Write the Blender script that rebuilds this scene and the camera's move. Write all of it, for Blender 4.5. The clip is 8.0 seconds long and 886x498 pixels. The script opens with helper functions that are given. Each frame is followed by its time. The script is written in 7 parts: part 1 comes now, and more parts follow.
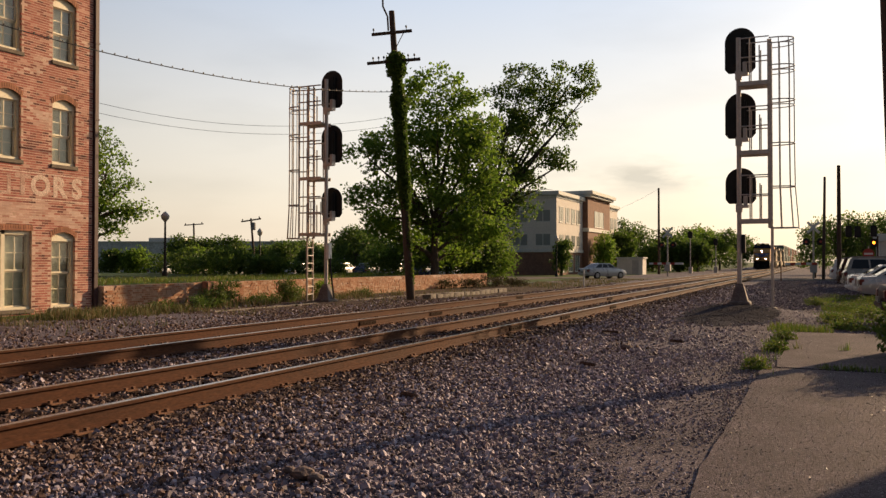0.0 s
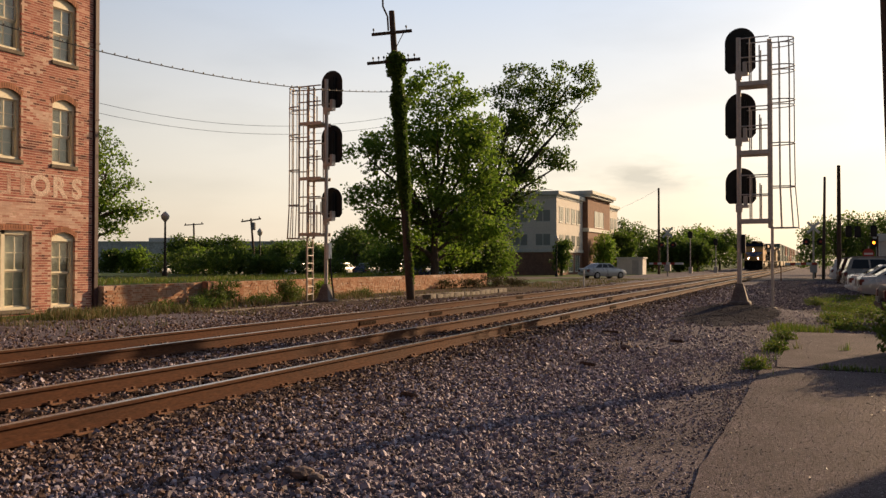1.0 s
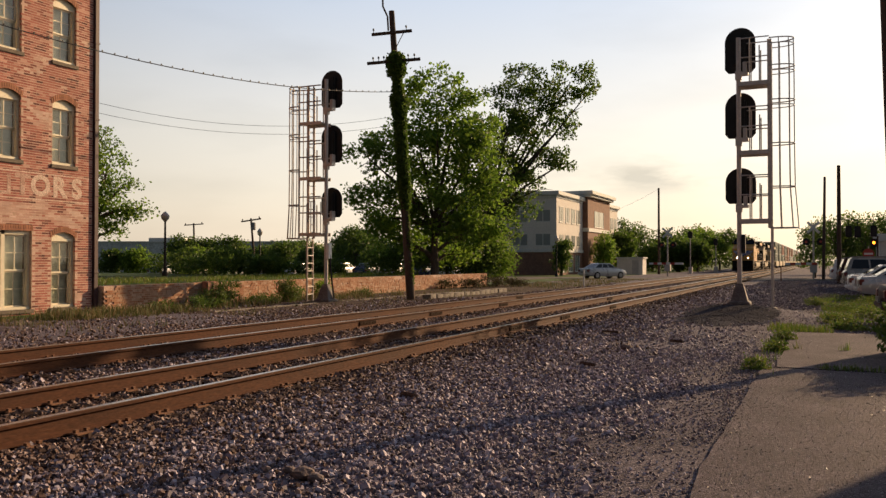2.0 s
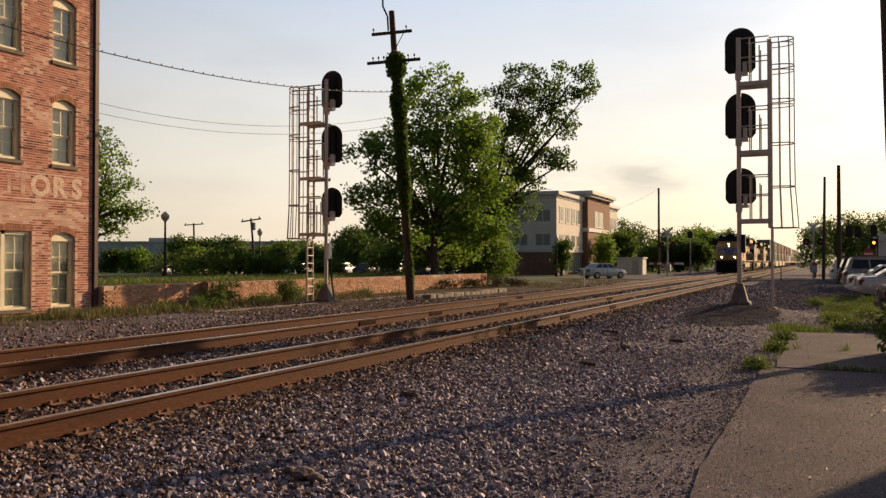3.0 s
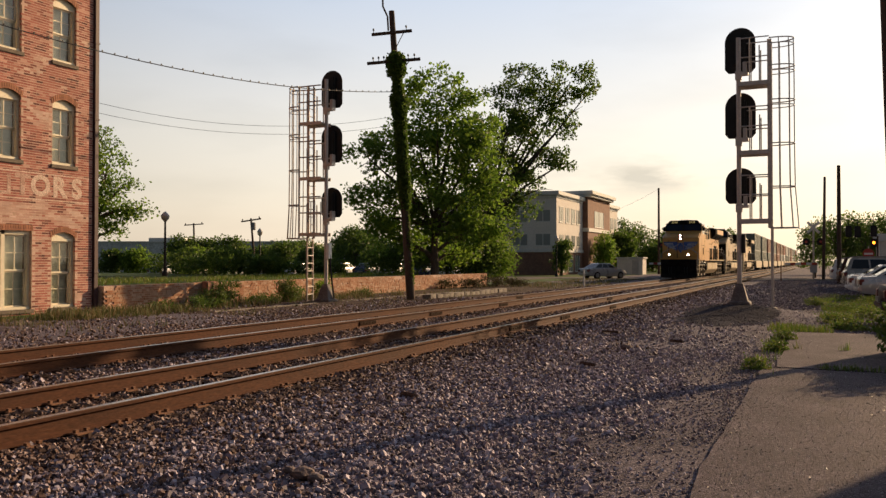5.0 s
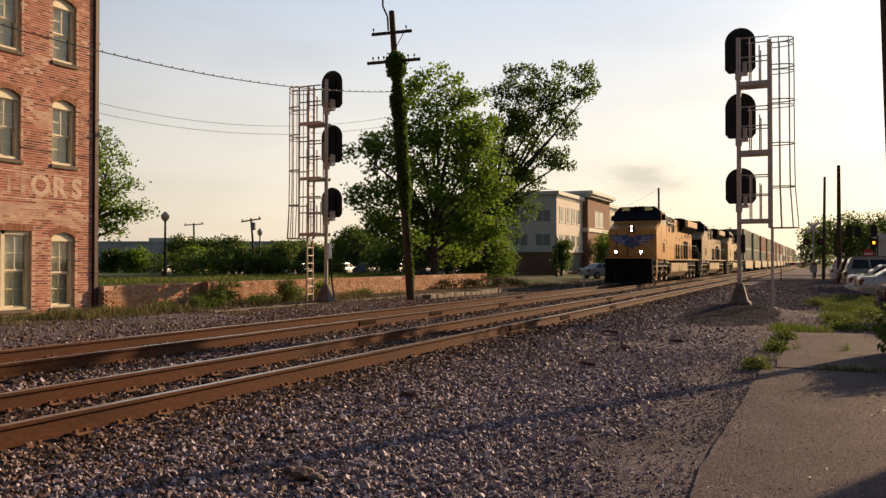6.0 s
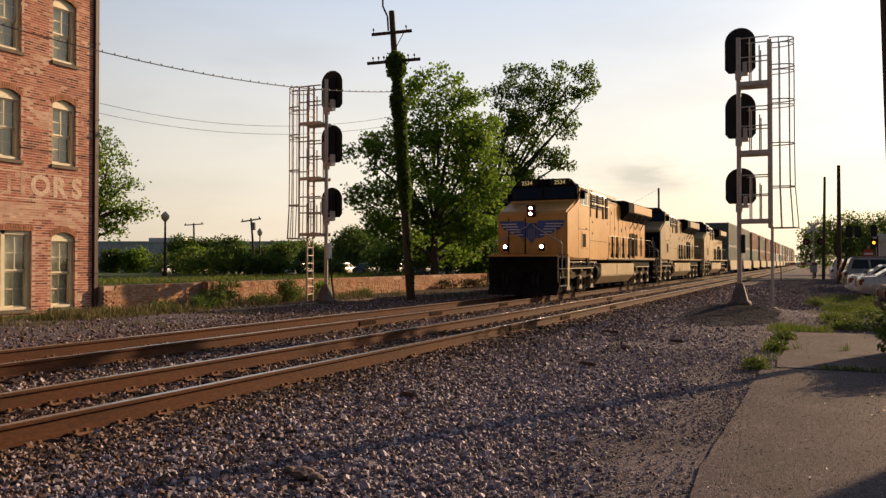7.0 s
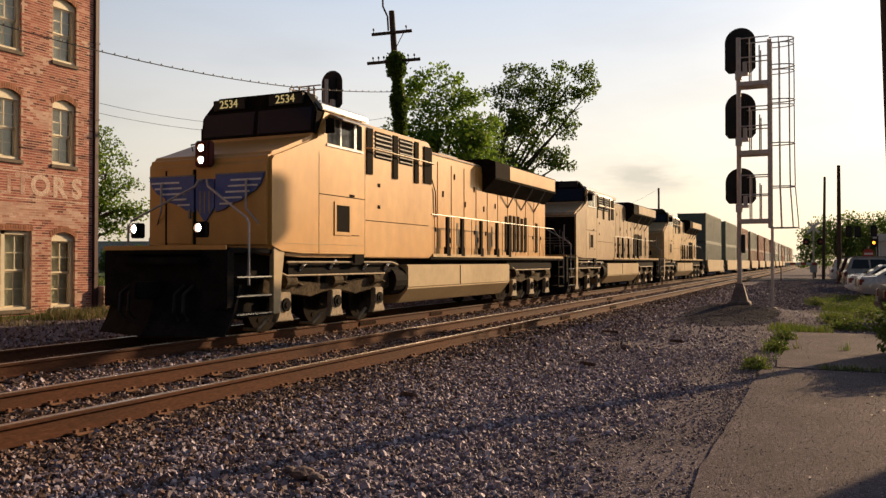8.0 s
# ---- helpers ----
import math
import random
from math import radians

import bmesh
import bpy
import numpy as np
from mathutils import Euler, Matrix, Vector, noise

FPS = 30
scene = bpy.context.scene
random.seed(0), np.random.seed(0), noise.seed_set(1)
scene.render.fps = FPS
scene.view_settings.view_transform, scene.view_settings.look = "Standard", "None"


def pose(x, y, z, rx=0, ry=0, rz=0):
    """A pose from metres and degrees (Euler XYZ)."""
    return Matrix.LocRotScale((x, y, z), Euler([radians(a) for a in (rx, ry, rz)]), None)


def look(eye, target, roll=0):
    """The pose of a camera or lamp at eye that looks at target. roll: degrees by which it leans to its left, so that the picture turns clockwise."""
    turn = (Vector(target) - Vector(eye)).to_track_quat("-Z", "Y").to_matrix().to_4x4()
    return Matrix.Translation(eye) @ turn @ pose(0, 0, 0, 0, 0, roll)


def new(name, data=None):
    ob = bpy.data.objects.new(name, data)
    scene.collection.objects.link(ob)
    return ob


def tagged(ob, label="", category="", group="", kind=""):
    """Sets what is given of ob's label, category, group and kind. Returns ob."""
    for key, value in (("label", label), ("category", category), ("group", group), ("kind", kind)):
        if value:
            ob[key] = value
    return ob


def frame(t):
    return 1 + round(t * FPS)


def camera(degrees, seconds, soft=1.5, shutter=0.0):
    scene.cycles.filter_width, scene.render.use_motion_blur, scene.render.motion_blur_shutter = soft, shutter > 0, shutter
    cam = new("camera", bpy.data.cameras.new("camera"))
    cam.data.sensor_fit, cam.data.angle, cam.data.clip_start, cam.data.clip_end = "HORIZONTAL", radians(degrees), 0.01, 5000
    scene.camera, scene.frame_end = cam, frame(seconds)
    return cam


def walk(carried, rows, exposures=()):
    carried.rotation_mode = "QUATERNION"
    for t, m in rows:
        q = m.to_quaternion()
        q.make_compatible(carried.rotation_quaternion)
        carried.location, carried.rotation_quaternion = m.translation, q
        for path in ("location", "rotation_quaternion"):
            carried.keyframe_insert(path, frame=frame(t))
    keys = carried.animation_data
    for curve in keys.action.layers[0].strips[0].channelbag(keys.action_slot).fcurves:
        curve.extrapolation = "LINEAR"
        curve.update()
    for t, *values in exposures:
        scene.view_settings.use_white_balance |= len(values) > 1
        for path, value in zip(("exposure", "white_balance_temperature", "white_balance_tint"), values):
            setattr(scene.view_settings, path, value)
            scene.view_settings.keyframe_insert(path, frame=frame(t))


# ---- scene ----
cam = camera(55.82, 8.0, soft=1.4)
EYE = (0.0, 0.0, 1.56)
AIM = (-41.45, 91.01, 1.56 + 1.554)
walk(cam, [(0.0, look(EYE, AIM)), (8.0, look(EYE, AIM))])

# ---- daylight: low evening sun ahead and to the right of the track ----
SUN_AZ, SUN_EL = 24.0, 19.0
world = bpy.data.worlds.new("evening_sky")
scene.world = world
world.use_nodes = True
wn = world.node_tree.nodes
sky = wn.new("ShaderNodeTexSky")
sky.sky_type = "NISHITA"
sky.sun_disc = False
sky.sun_elevation = radians(SUN_EL)
sky.sun_rotation = radians(SUN_AZ)
sky.altitude = 50.0
sky.air_density = 1.2
sky.dust_density = 2.5
sky.ozone_density = 2.0
wl = world.node_tree.links
wn["Background"].inputs["Strength"].default_value = 0.1
# evening haze over the clear sky: peach at the horizon, lavender above, with faint streaks of cloud
way = wn.new("ShaderNodeTexCoord")
split = wn.new("ShaderNodeSeparateXYZ")
haze = wn.new("ShaderNodeValToRGB")
for pos, col in ((0.0, (0.90, 0.745, 0.57, 1)), (0.15, (0.80, 0.725, 0.635, 1)), (0.3, (0.56, 0.60, 0.68, 1)), (0.6, (0.255, 0.285, 0.40, 1)), (1.0, (0.10, 0.11, 0.17, 1))):
    e = haze.color_ramp.elements.new(pos) if pos not in (0.0, 1.0) else haze.color_ramp.elements[0 if pos == 0.0 else len(haze.color_ramp.elements) - 1]
    e.color = col
streak = wn.new("ShaderNodeMapping")
streak.inputs["Scale"].default_value = (2.5, 2.5, 9.0)
cloud = wn.new("ShaderNodeTexNoise")
cloud.inputs["Scale"].default_value, cloud.inputs["Detail"].default_value = 1.6, 7
soft = wn.new("ShaderNodeMapRange")
soft.inputs["From Min"].default_value, soft.inputs["From Max"].default_value = 0.45, 0.75
soft.inputs["To Min"].default_value, soft.inputs["To Max"].default_value = 7.7, 6.7
thin = wn.new("ShaderNodeVectorMath")
thin.operation = "SCALE"
both = wn.new("ShaderNodeVectorMath")
both.operation = "MULTIPLY_ADD"
clear = wn.new("ShaderNodeMapRange")
clear.interpolation_type = "SMOOTHSTEP"
clear.inputs["From Min"].default_value, clear.inputs["From Max"].default_value = 0.15, 0.85
clear.inputs["To Min"].default_value, clear.inputs["To Max"].default_value = 0.28, 0.36
wl.new(way.outputs["Generated"], split.inputs[0])
wl.new(split.outputs["Z"], haze.inputs["Fac"])
wl.new(way.outputs["Generated"], streak.inputs["Vector"])
wl.new(streak.outputs[0], cloud.inputs["Vector"])
wl.new(cloud.outputs["Fac"], soft.inputs["Value"])
wl.new(haze.outputs["Color"], thin.inputs[0])
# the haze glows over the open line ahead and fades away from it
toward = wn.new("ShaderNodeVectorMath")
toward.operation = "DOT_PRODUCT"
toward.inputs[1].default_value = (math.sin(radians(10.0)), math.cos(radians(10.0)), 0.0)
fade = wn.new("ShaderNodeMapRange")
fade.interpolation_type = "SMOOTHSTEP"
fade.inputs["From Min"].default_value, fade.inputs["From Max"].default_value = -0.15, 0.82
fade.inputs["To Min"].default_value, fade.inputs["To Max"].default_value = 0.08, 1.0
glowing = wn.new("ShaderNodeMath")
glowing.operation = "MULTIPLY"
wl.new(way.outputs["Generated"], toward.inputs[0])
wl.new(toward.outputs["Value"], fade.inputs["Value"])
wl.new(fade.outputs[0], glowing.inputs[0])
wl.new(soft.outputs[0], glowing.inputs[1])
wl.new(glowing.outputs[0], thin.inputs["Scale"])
wl.new(sky.outputs[0], both.inputs[0])
wl.new(split.outputs["Z"], clear.inputs["Value"])
wl.new(clear.outputs[0], both.inputs[1])
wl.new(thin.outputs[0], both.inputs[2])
# a low grey cloud bank ahead, broken by noise
flat = wn.new("ShaderNodeVectorMath")
flat.operation = "MULTIPLY_ADD"
flat.inputs[1].default_value, flat.inputs[2].default_value = (7.0, 0.0, 34.0), (1.28, 0.0, -3.37)
away = wn.new("ShaderNodeVectorMath")
away.operation = "LENGTH"
bank = wn.new("ShaderNodeMapRange")
bank.inputs["From Min"].default_value, bank.inputs["From Max"].default_value = 1.0, 0.2
ragged = wn.new("ShaderNodeMapping")
ragged.inputs["Scale"].default_value = (9.0, 9.0, 34.0)
billow = wn.new("ShaderNodeTexNoise")
billow.inputs["Scale"].default_value, billow.inputs["Detail"].default_value = 1.5, 6
part_of = wn.new("ShaderNodeMapRange")
part_of.inputs["From Min"].default_value, part_of.inputs["From Max"].default_value = 0.40, 0.66
cover = wn.new("ShaderNodeMath")
cover.operation = "MULTIPLY"
veil = wn.new("ShaderNodeMix")
veil.data_type = "RGBA"
veil.inputs["B"].default_value = (6.2, 5.65, 4.65, 1.0)
ahead = wn.new("ShaderNodeMath")
ahead.operation = "GREATER_THAN"
ahead.inputs[1].default_value = 0.0
front = wn.new("ShaderNodeMath")
front.operation = "MULTIPLY"
wl.new(way.outputs["Generated"], flat.inputs[0])
wl.new(flat.outputs[0], away.inputs[0])
wl.new(away.outputs["Value"], bank.inputs["Value"])
wl.new(way.outputs["Generated"], ragged.inputs["Vector"])
wl.new(ragged.outputs[0], billow.inputs["Vector"])
wl.new(billow.outputs["Fac"], part_of.inputs["Value"])
wl.new(bank.outputs[0], cover.inputs[0])
wl.new(part_of.outputs[0], cover.inputs[1])
wl.new(split.outputs["Y"], ahead.inputs[0])
wl.new(cover.outputs[0], front.inputs[0])
wl.new(ahead.outputs[0], front.inputs[1])
wl.new(front.outputs[0], veil.inputs["Factor"])
wl.new(both.outputs[0], veil.inputs["A"])
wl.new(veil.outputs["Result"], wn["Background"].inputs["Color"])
sun_data = bpy.data.lights.new("sun", "SUN")
sun_data.energy, sun_data.angle, sun_data.color = 5.0, radians(0.6), (1.0, 0.68, 0.38)
sun = new("sun", sun_data)
sx = math.sin(radians(SUN_AZ)) * math.cos(radians(SUN_EL))
sy = math.cos(radians(SUN_AZ)) * math.cos(radians(SUN_EL))
sun.matrix_world = look((sx * 50, sy * 50, math.sin(radians(SUN_EL)) * 50), (0, 0, 0))
scene.view_settings.exposure = 0.36


# ---- materials ----
def surf(name, a, b, scale=3.0, rough=0.8, bump=0.0, metal=0.0, fine=40.0, grime=0.35, stretch=(1, 1, 1), vary=0.0, rough_var=0.1, spec=0.5):
    """Two colours mixed by broad stains, with a finer grain over them and relief from the grain."""
    m = bpy.data.materials.new(name)
    m.use_nodes = True
    n, l = m.node_tree.nodes, m.node_tree.links
    p = n["Principled BSDF"]
    tc = n.new("ShaderNodeTexCoord")
    mp = n.new("ShaderNodeMapping")
    mp.inputs["Scale"].default_value = stretch
    l.new(tc.outputs["Object"], mp.inputs["Vector"])
    n1, n2 = n.new("ShaderNodeTexNoise"), n.new("ShaderNodeTexNoise")
    n1.inputs["Scale"].default_value, n1.inputs["Detail"].default_value = scale, 6
    n2.inputs["Scale"].default_value, n2.inputs["Detail"].default_value = fine, 4
    for q in (n1, n2):
        l.new(mp.outputs[0], q.inputs["Vector"])
    ramp = n.new("ShaderNodeMapRange")
    ramp.inputs["From Min"].default_value, ramp.inputs["From Max"].default_value = 0.35, 0.65
    l.new(n1.outputs["Fac"], ramp.inputs["Value"])
    mix = n.new("ShaderNodeMix")
    mix.data_type = "RGBA"
    mix.inputs["A"].default_value, mix.inputs["B"].default_value = (*a, 1), (*b, 1)
    l.new(ramp.outputs[0], mix.inputs["Factor"])
    gr = n.new("ShaderNodeMapRange")
    gr.inputs["From Min"].default_value, gr.inputs["From Max"].default_value = 0.3, 0.7
    gr.inputs["To Min"].default_value, gr.inputs["To Max"].default_value = 1 - grime, 1 + grime * 0.5
    l.new(n2.outputs["Fac"], gr.inputs["Value"])
    val = gr.outputs[0]
    if vary:
        info = n.new("ShaderNodeObjectInfo")
        vr = n.new("ShaderNodeMapRange")
        vr.inputs["To Min"].default_value, vr.inputs["To Max"].default_value = 1 - vary, 1 + vary
        l.new(info.outputs["Random"], vr.inputs["Value"])
        mul = n.new("ShaderNodeMath")
        mul.operation = "MULTIPLY"
        l.new(val, mul.inputs[0]), l.new(vr.outputs[0], mul.inputs[1])
        val = mul.outputs[0]
    hsv = n.new("ShaderNodeHueSaturation")
    l.new(mix.outputs["Result"], hsv.inputs["Color"]), l.new(val, hsv.inputs["Value"])
    l.new(hsv.outputs[0], p.inputs["Base Color"])
    rr = n.new("ShaderNodeMapRange")
    rr.inputs["To Min"].default_value, rr.inputs["To Max"].default_value = max(rough - rough_var, 0.02), min(rough + rough_var, 1)
    l.new(n1.outputs["Fac"], rr.inputs["Value"]), l.new(rr.outputs[0], p.inputs["Roughness"])
    p.inputs["Metallic"].default_value = metal
    p.inputs["Specular IOR Level"].default_value = spec
    if bump:
        bp = n.new("ShaderNodeBump")
        bp.inputs["Strength"].default_value, bp.inputs["Distance"].default_value = bump, 0.02
        l.new(n2.outputs["Fac"], bp.inputs["Height"]), l.new(bp.outputs[0], p.inputs["Normal"])
    return m


def gravelly(name, cols, scale, rough=0.9, bump=0.6, broad=0.6, spec=0.12):
    """Packed grit: cells of differing shade with rounded relief, under broad stains."""
    m = bpy.data.materials.new(name)
    m.use_nodes = True
    n, l = m.node_tree.nodes, m.node_tree.links
    p = n["Principled BSDF"]
    tc, vo, ns = n.new("ShaderNodeTexCoord"), n.new("ShaderNodeTexVoronoi"), n.new("ShaderNodeTexNoise")
    vo.inputs["Scale"].default_value, ns.inputs["Scale"].default_value, ns.inputs["Detail"].default_value = scale, broad, 7
    wob = n.new("ShaderNodeTexNoise")
    wob.inputs["Scale"].default_value, wob.inputs["Detail"].default_value = scale * 0.7, 3
    l.new(tc.outputs["Object"], vo.inputs["Vector"]), l.new(tc.outputs["Object"], ns.inputs["Vector"]), l.new(tc.outputs["Object"], wob.inputs["Vector"])
    sp = n.new("ShaderNodeSeparateColor")
    l.new(vo.outputs["Color"], sp.inputs[0])
    ramp = n.new("ShaderNodeValToRGB")
    el = ramp.color_ramp.elements
    for i, c in enumerate(cols):
        e = el[i] if i < 2 else el.new(1.0)
        e.position, e.color = i / (len(cols) - 1), (*c, 1)
    l.new(sp.outputs[0], ramp.inputs["Fac"])
    mr = n.new("ShaderNodeMapRange")
    mr.inputs["From Min"].default_value, mr.inputs["From Max"].default_value = 0.3, 0.7
    mr.inputs["To Min"].default_value, mr.inputs["To Max"].default_value = 0.68, 1.25
    l.new(ns.outputs["Fac"], mr.inputs["Value"])
    hsv = n.new("ShaderNodeHueSaturation")
    l.new(ramp.outputs[0], hsv.inputs["Color"]), l.new(mr.outputs[0], hsv.inputs["Value"]), l.new(hsv.outputs[0], p.inputs["Base Color"])
    p.inputs["Roughness"].default_value, p.inputs["Specular IOR Level"].default_value = rough, spec
    add = n.new("ShaderNodeMath")
    add.operation = "SUBTRACT"
    l.new(wob.outputs["Fac"], add.inputs[0]), l.new(vo.outputs["Distance"], add.inputs[1])
    bp = n.new("ShaderNodeBump")
    bp.inputs["Strength"].default_value, bp.inputs["Distance"].default_value = bump, 0.6 / scale
    l.new(add.outputs[0], bp.inputs["Height"]), l.new(bp.outputs[0], p.inputs["Normal"])
    return m


def island(name, colors, rough=0.8, grain=60.0, spec=0.4, trans=0.0, bump=0.0):
    """Each loose piece of a mesh takes its own shade out of a ramp of colours."""
    m = bpy.data.materials.new(name)
    m.use_nodes = True
    n, l = m.node_tree.nodes, m.node_tree.links
    p = n["Principled BSDF"]
    geo, ramp = n.new("ShaderNodeNewGeometry"), n.new("ShaderNodeValToRGB")
    el = ramp.color_ramp.elements
    for i, c in enumerate(colors):
        e = el[i] if i < 2 else el.new(1.0)
        e.position, e.color = i / (len(colors) - 1), (*c, 1)
    l.new(geo.outputs["Random Per Island"], ramp.inputs["Fac"])
    tc, ns = n.new("ShaderNodeTexCoord"), n.new("ShaderNodeTexNoise")
    ns.inputs["Scale"].default_value = grain
    l.new(tc.outputs["Object"], ns.inputs["Vector"])
    mr = n.new("ShaderNodeMapRange")
    mr.inputs["To Min"].default_value, mr.inputs["To Max"].default_value = 0.6, 1.35
    l.new(ns.outputs["Fac"], mr.inputs["Value"])
    hsv = n.new("ShaderNodeHueSaturation")
    l.new(ramp.outputs[0], hsv.inputs["Color"]), l.new(mr.outputs[0], hsv.inputs["Value"])
    l.new(hsv.outputs[0], p.inputs["Base Color"])
    p.inputs["Roughness"].default_value, p.inputs["Specular IOR Level"].default_value = rough, spec
    if trans:
        tr, ms = n.new("ShaderNodeBsdfTranslucent"), n.new("ShaderNodeMixShader")
        ms.inputs[0].default_value = trans
        l.new(hsv.outputs[0], tr.inputs["Color"])
        l.new(p.outputs[0], ms.inputs[1]), l.new(tr.outputs[0], ms.inputs[2])
        l.new(ms.outputs[0], n["Material Output"].inputs["Surface"])
    return m


def glow(name, color, strength):
    m = bpy.data.materials.new(name)
    m.use_nodes = True
    p = m.node_tree.nodes["Principled BSDF"]
    p.inputs["Base Color"].default_value = (*color, 1)
    p.inputs["Emission Color"].default_value, p.inputs["Emission Strength"].default_value = (*color, 1), strength
    return m


def glass(name, tint=(0.02, 0.025, 0.03), rough=0.04):
    m = bpy.data.materials.new(name)
    m.use_nodes = True
    p = m.node_tree.nodes["Principled BSDF"]
    p.inputs["Base Color"].default_value, p.inputs["Roughness"].default_value = (*tint, 1), rough
    p.inputs["Specular IOR Level"].default_value = 0.35
    return m


M_BALLAST_BED = gravelly("ballast_bed", [(0.042, 0.036, 0.043), (0.092, 0.08, 0.095), (0.17, 0.15, 0.175)], 22.0, 0.95, 1.0)
M_STONES = island("ballast_stone", [(0.09, 0.072, 0.088), (0.16, 0.127, 0.153), (0.25, 0.20, 0.236), (0.36, 0.30, 0.345), (0.60, 0.53, 0.58)], 0.75, 25)
M_STONES_RUST = island("rust_stained_stone", [(0.05, 0.028, 0.022), (0.09, 0.053, 0.042), (0.135, 0.085, 0.07), (0.20, 0.135, 0.115), (0.36, 0.27, 0.24)], 0.8, 25, spec=0.2)
M_DIRT = gravelly("packed_gravel", [(0.05, 0.042, 0.050), (0.090, 0.076, 0.091), (0.125, 0.105, 0.124), (0.25, 0.215, 0.245)], 55.0, 0.95, 0.9)
M_ASPHALT = gravelly("old_asphalt", [(0.038, 0.028, 0.033), (0.066, 0.050, 0.058), (0.084, 0.064, 0.074), (0.20, 0.16, 0.178)], 70.0, 0.85, 0.8, 1.6)
M_ROAD = surf("road_asphalt", (0.10, 0.09, 0.08), (0.15, 0.135, 0.12), 0.4, 0.9, 0.2, fine=30, spec=0.12)
M_LAWN = surf("mown_lawn", (0.05, 0.085, 0.02), (0.09, 0.12, 0.035), 0.3, 0.9, 0.6, fine=12, grime=0.5, spec=0.12)
M_GRASS = island("grass_blade", [(0.05, 0.08, 0.016), (0.10, 0.11, 0.032), (0.17, 0.14, 0.06), (0.24, 0.17, 0.09)], 0.7, 6, trans=0.3)
M_WEED = island("weed_leaf", [(0.05, 0.10, 0.014), (0.09, 0.15, 0.022), (0.15, 0.20, 0.034), (0.14, 0.12, 0.045)], 0.6, 6, trans=0.42)
M_RAIL = surf("rusted_rail", (0.062, 0.022, 0.010), (0.10, 0.037, 0.016), 1.2, 0.8, 0.25, fine=50, grime=0.35, stretch=(1, 0.3, 1), spec=0.2)
M_RAILHEAD = surf("polished_rail_head", (0.42, 0.38, 0.35), (0.55, 0.50, 0.46), 2, 0.32, 0, 0.9, stretch=(6, 0.1, 1))
M_TIE = surf("creosoted_tie", (0.026, 0.013, 0.008), (0.05, 0.027, 0.017), 3, 0.95, 0.5, fine=25, stretch=(0.3, 3, 3), spec=0.08)
M_PLATE = surf("rusty_plate", (0.14, 0.06, 0.03), (0.22, 0.10, 0.05), 8, 0.85, 0.3)
M_BRICK = surf("old_brick", (0.30, 0.12, 0.065), (0.40, 0.19, 0.11), 0.8, 0.9, 0.4, fine=25, grime=0.35, vary=0.22)
M_BRICKWALL = surf("brick_backing", (0.25, 0.12, 0.075), (0.36, 0.20, 0.13), 0.9, 0.92, 0.5, fine=14, grime=0.45)
M_MORTAR = surf("lime_mortar", (0.46, 0.29, 0.215), (0.64, 0.45, 0.35), 1.5, 0.95, 0.3, fine=30)
M_CONCRETE = surf("weathered_concrete", (0.38, 0.35, 0.31), (0.5, 0.46, 0.41), 2, 0.9, 0.3, fine=30)
M_KERB = surf("stained_concrete", (0.17, 0.145, 0.12), (0.30, 0.26, 0.21), 1.6, 0.95, 0.5, fine=14, grime=0.45)
M_CREAM = surf("cream_painted_wood", (0.66, 0.58, 0.42), (0.75, 0.67, 0.50), 2, 0.55, 0.05, fine=20, grime=0.12)
M_GALV = surf("galvanised_steel", (0.44, 0.40, 0.375), (0.54, 0.49, 0.46), 2, 0.5, 0.05, 0.25, fine=25, grime=0.2)
M_BLACK = surf("black_signal_paint", (0.012, 0.012, 0.012), (0.022, 0.02, 0.02), 2, 0.6, 0, fine=30, spec=0.3)
M_RUBBER = surf("black_rubber", (0.012, 0.012, 0.012), (0.022, 0.021, 0.02), 4, 0.85, 0.1)
M_POLE = surf("creosoted_pole", (0.05, 0.032, 0.022), (0.085, 0.055, 0.04), 2, 0.9, 0.3, fine=14, stretch=(4, 4, 0.4))
M_BARK = surf("tree_bark", (0.05, 0.038, 0.028), (0.09, 0.07, 0.05), 3, 0.95, 0.7, fine=16, stretch=(3, 3, 0.6))
M_LEAF = island("tree_leaf", [(0.085, 0.165, 0.018), (0.145, 0.245, 0.03), (0.23, 0.33, 0.05)], 0.5, 0.6, trans=0.64)
M_LEAF_DARK = island("dark_leaf", [(0.055, 0.105, 0.016), (0.09, 0.15, 0.024), (0.14, 0.205, 0.038)], 0.5, 0.6, trans=0.58)
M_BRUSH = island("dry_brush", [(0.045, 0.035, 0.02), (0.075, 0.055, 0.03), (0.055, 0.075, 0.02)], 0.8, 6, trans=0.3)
M_SOIL = gravelly("leaf_littered_soil", [(0.032, 0.021, 0.018), (0.06, 0.041, 0.034), (0.092, 0.063, 0.051), (0.14, 0.10, 0.08)], 30.0, 0.95, 0.9)
M_CHROME = surf("bright_metal", (0.55, 0.55, 0.55), (0.65, 0.65, 0.65), 4, 0.25, 0, 0.9)
M_GLASS = glass("window_glass")
M_WIRE = surf("cable_black", (0.02, 0.02, 0.02), (0.03, 0.03, 0.03), 5, 0.6)


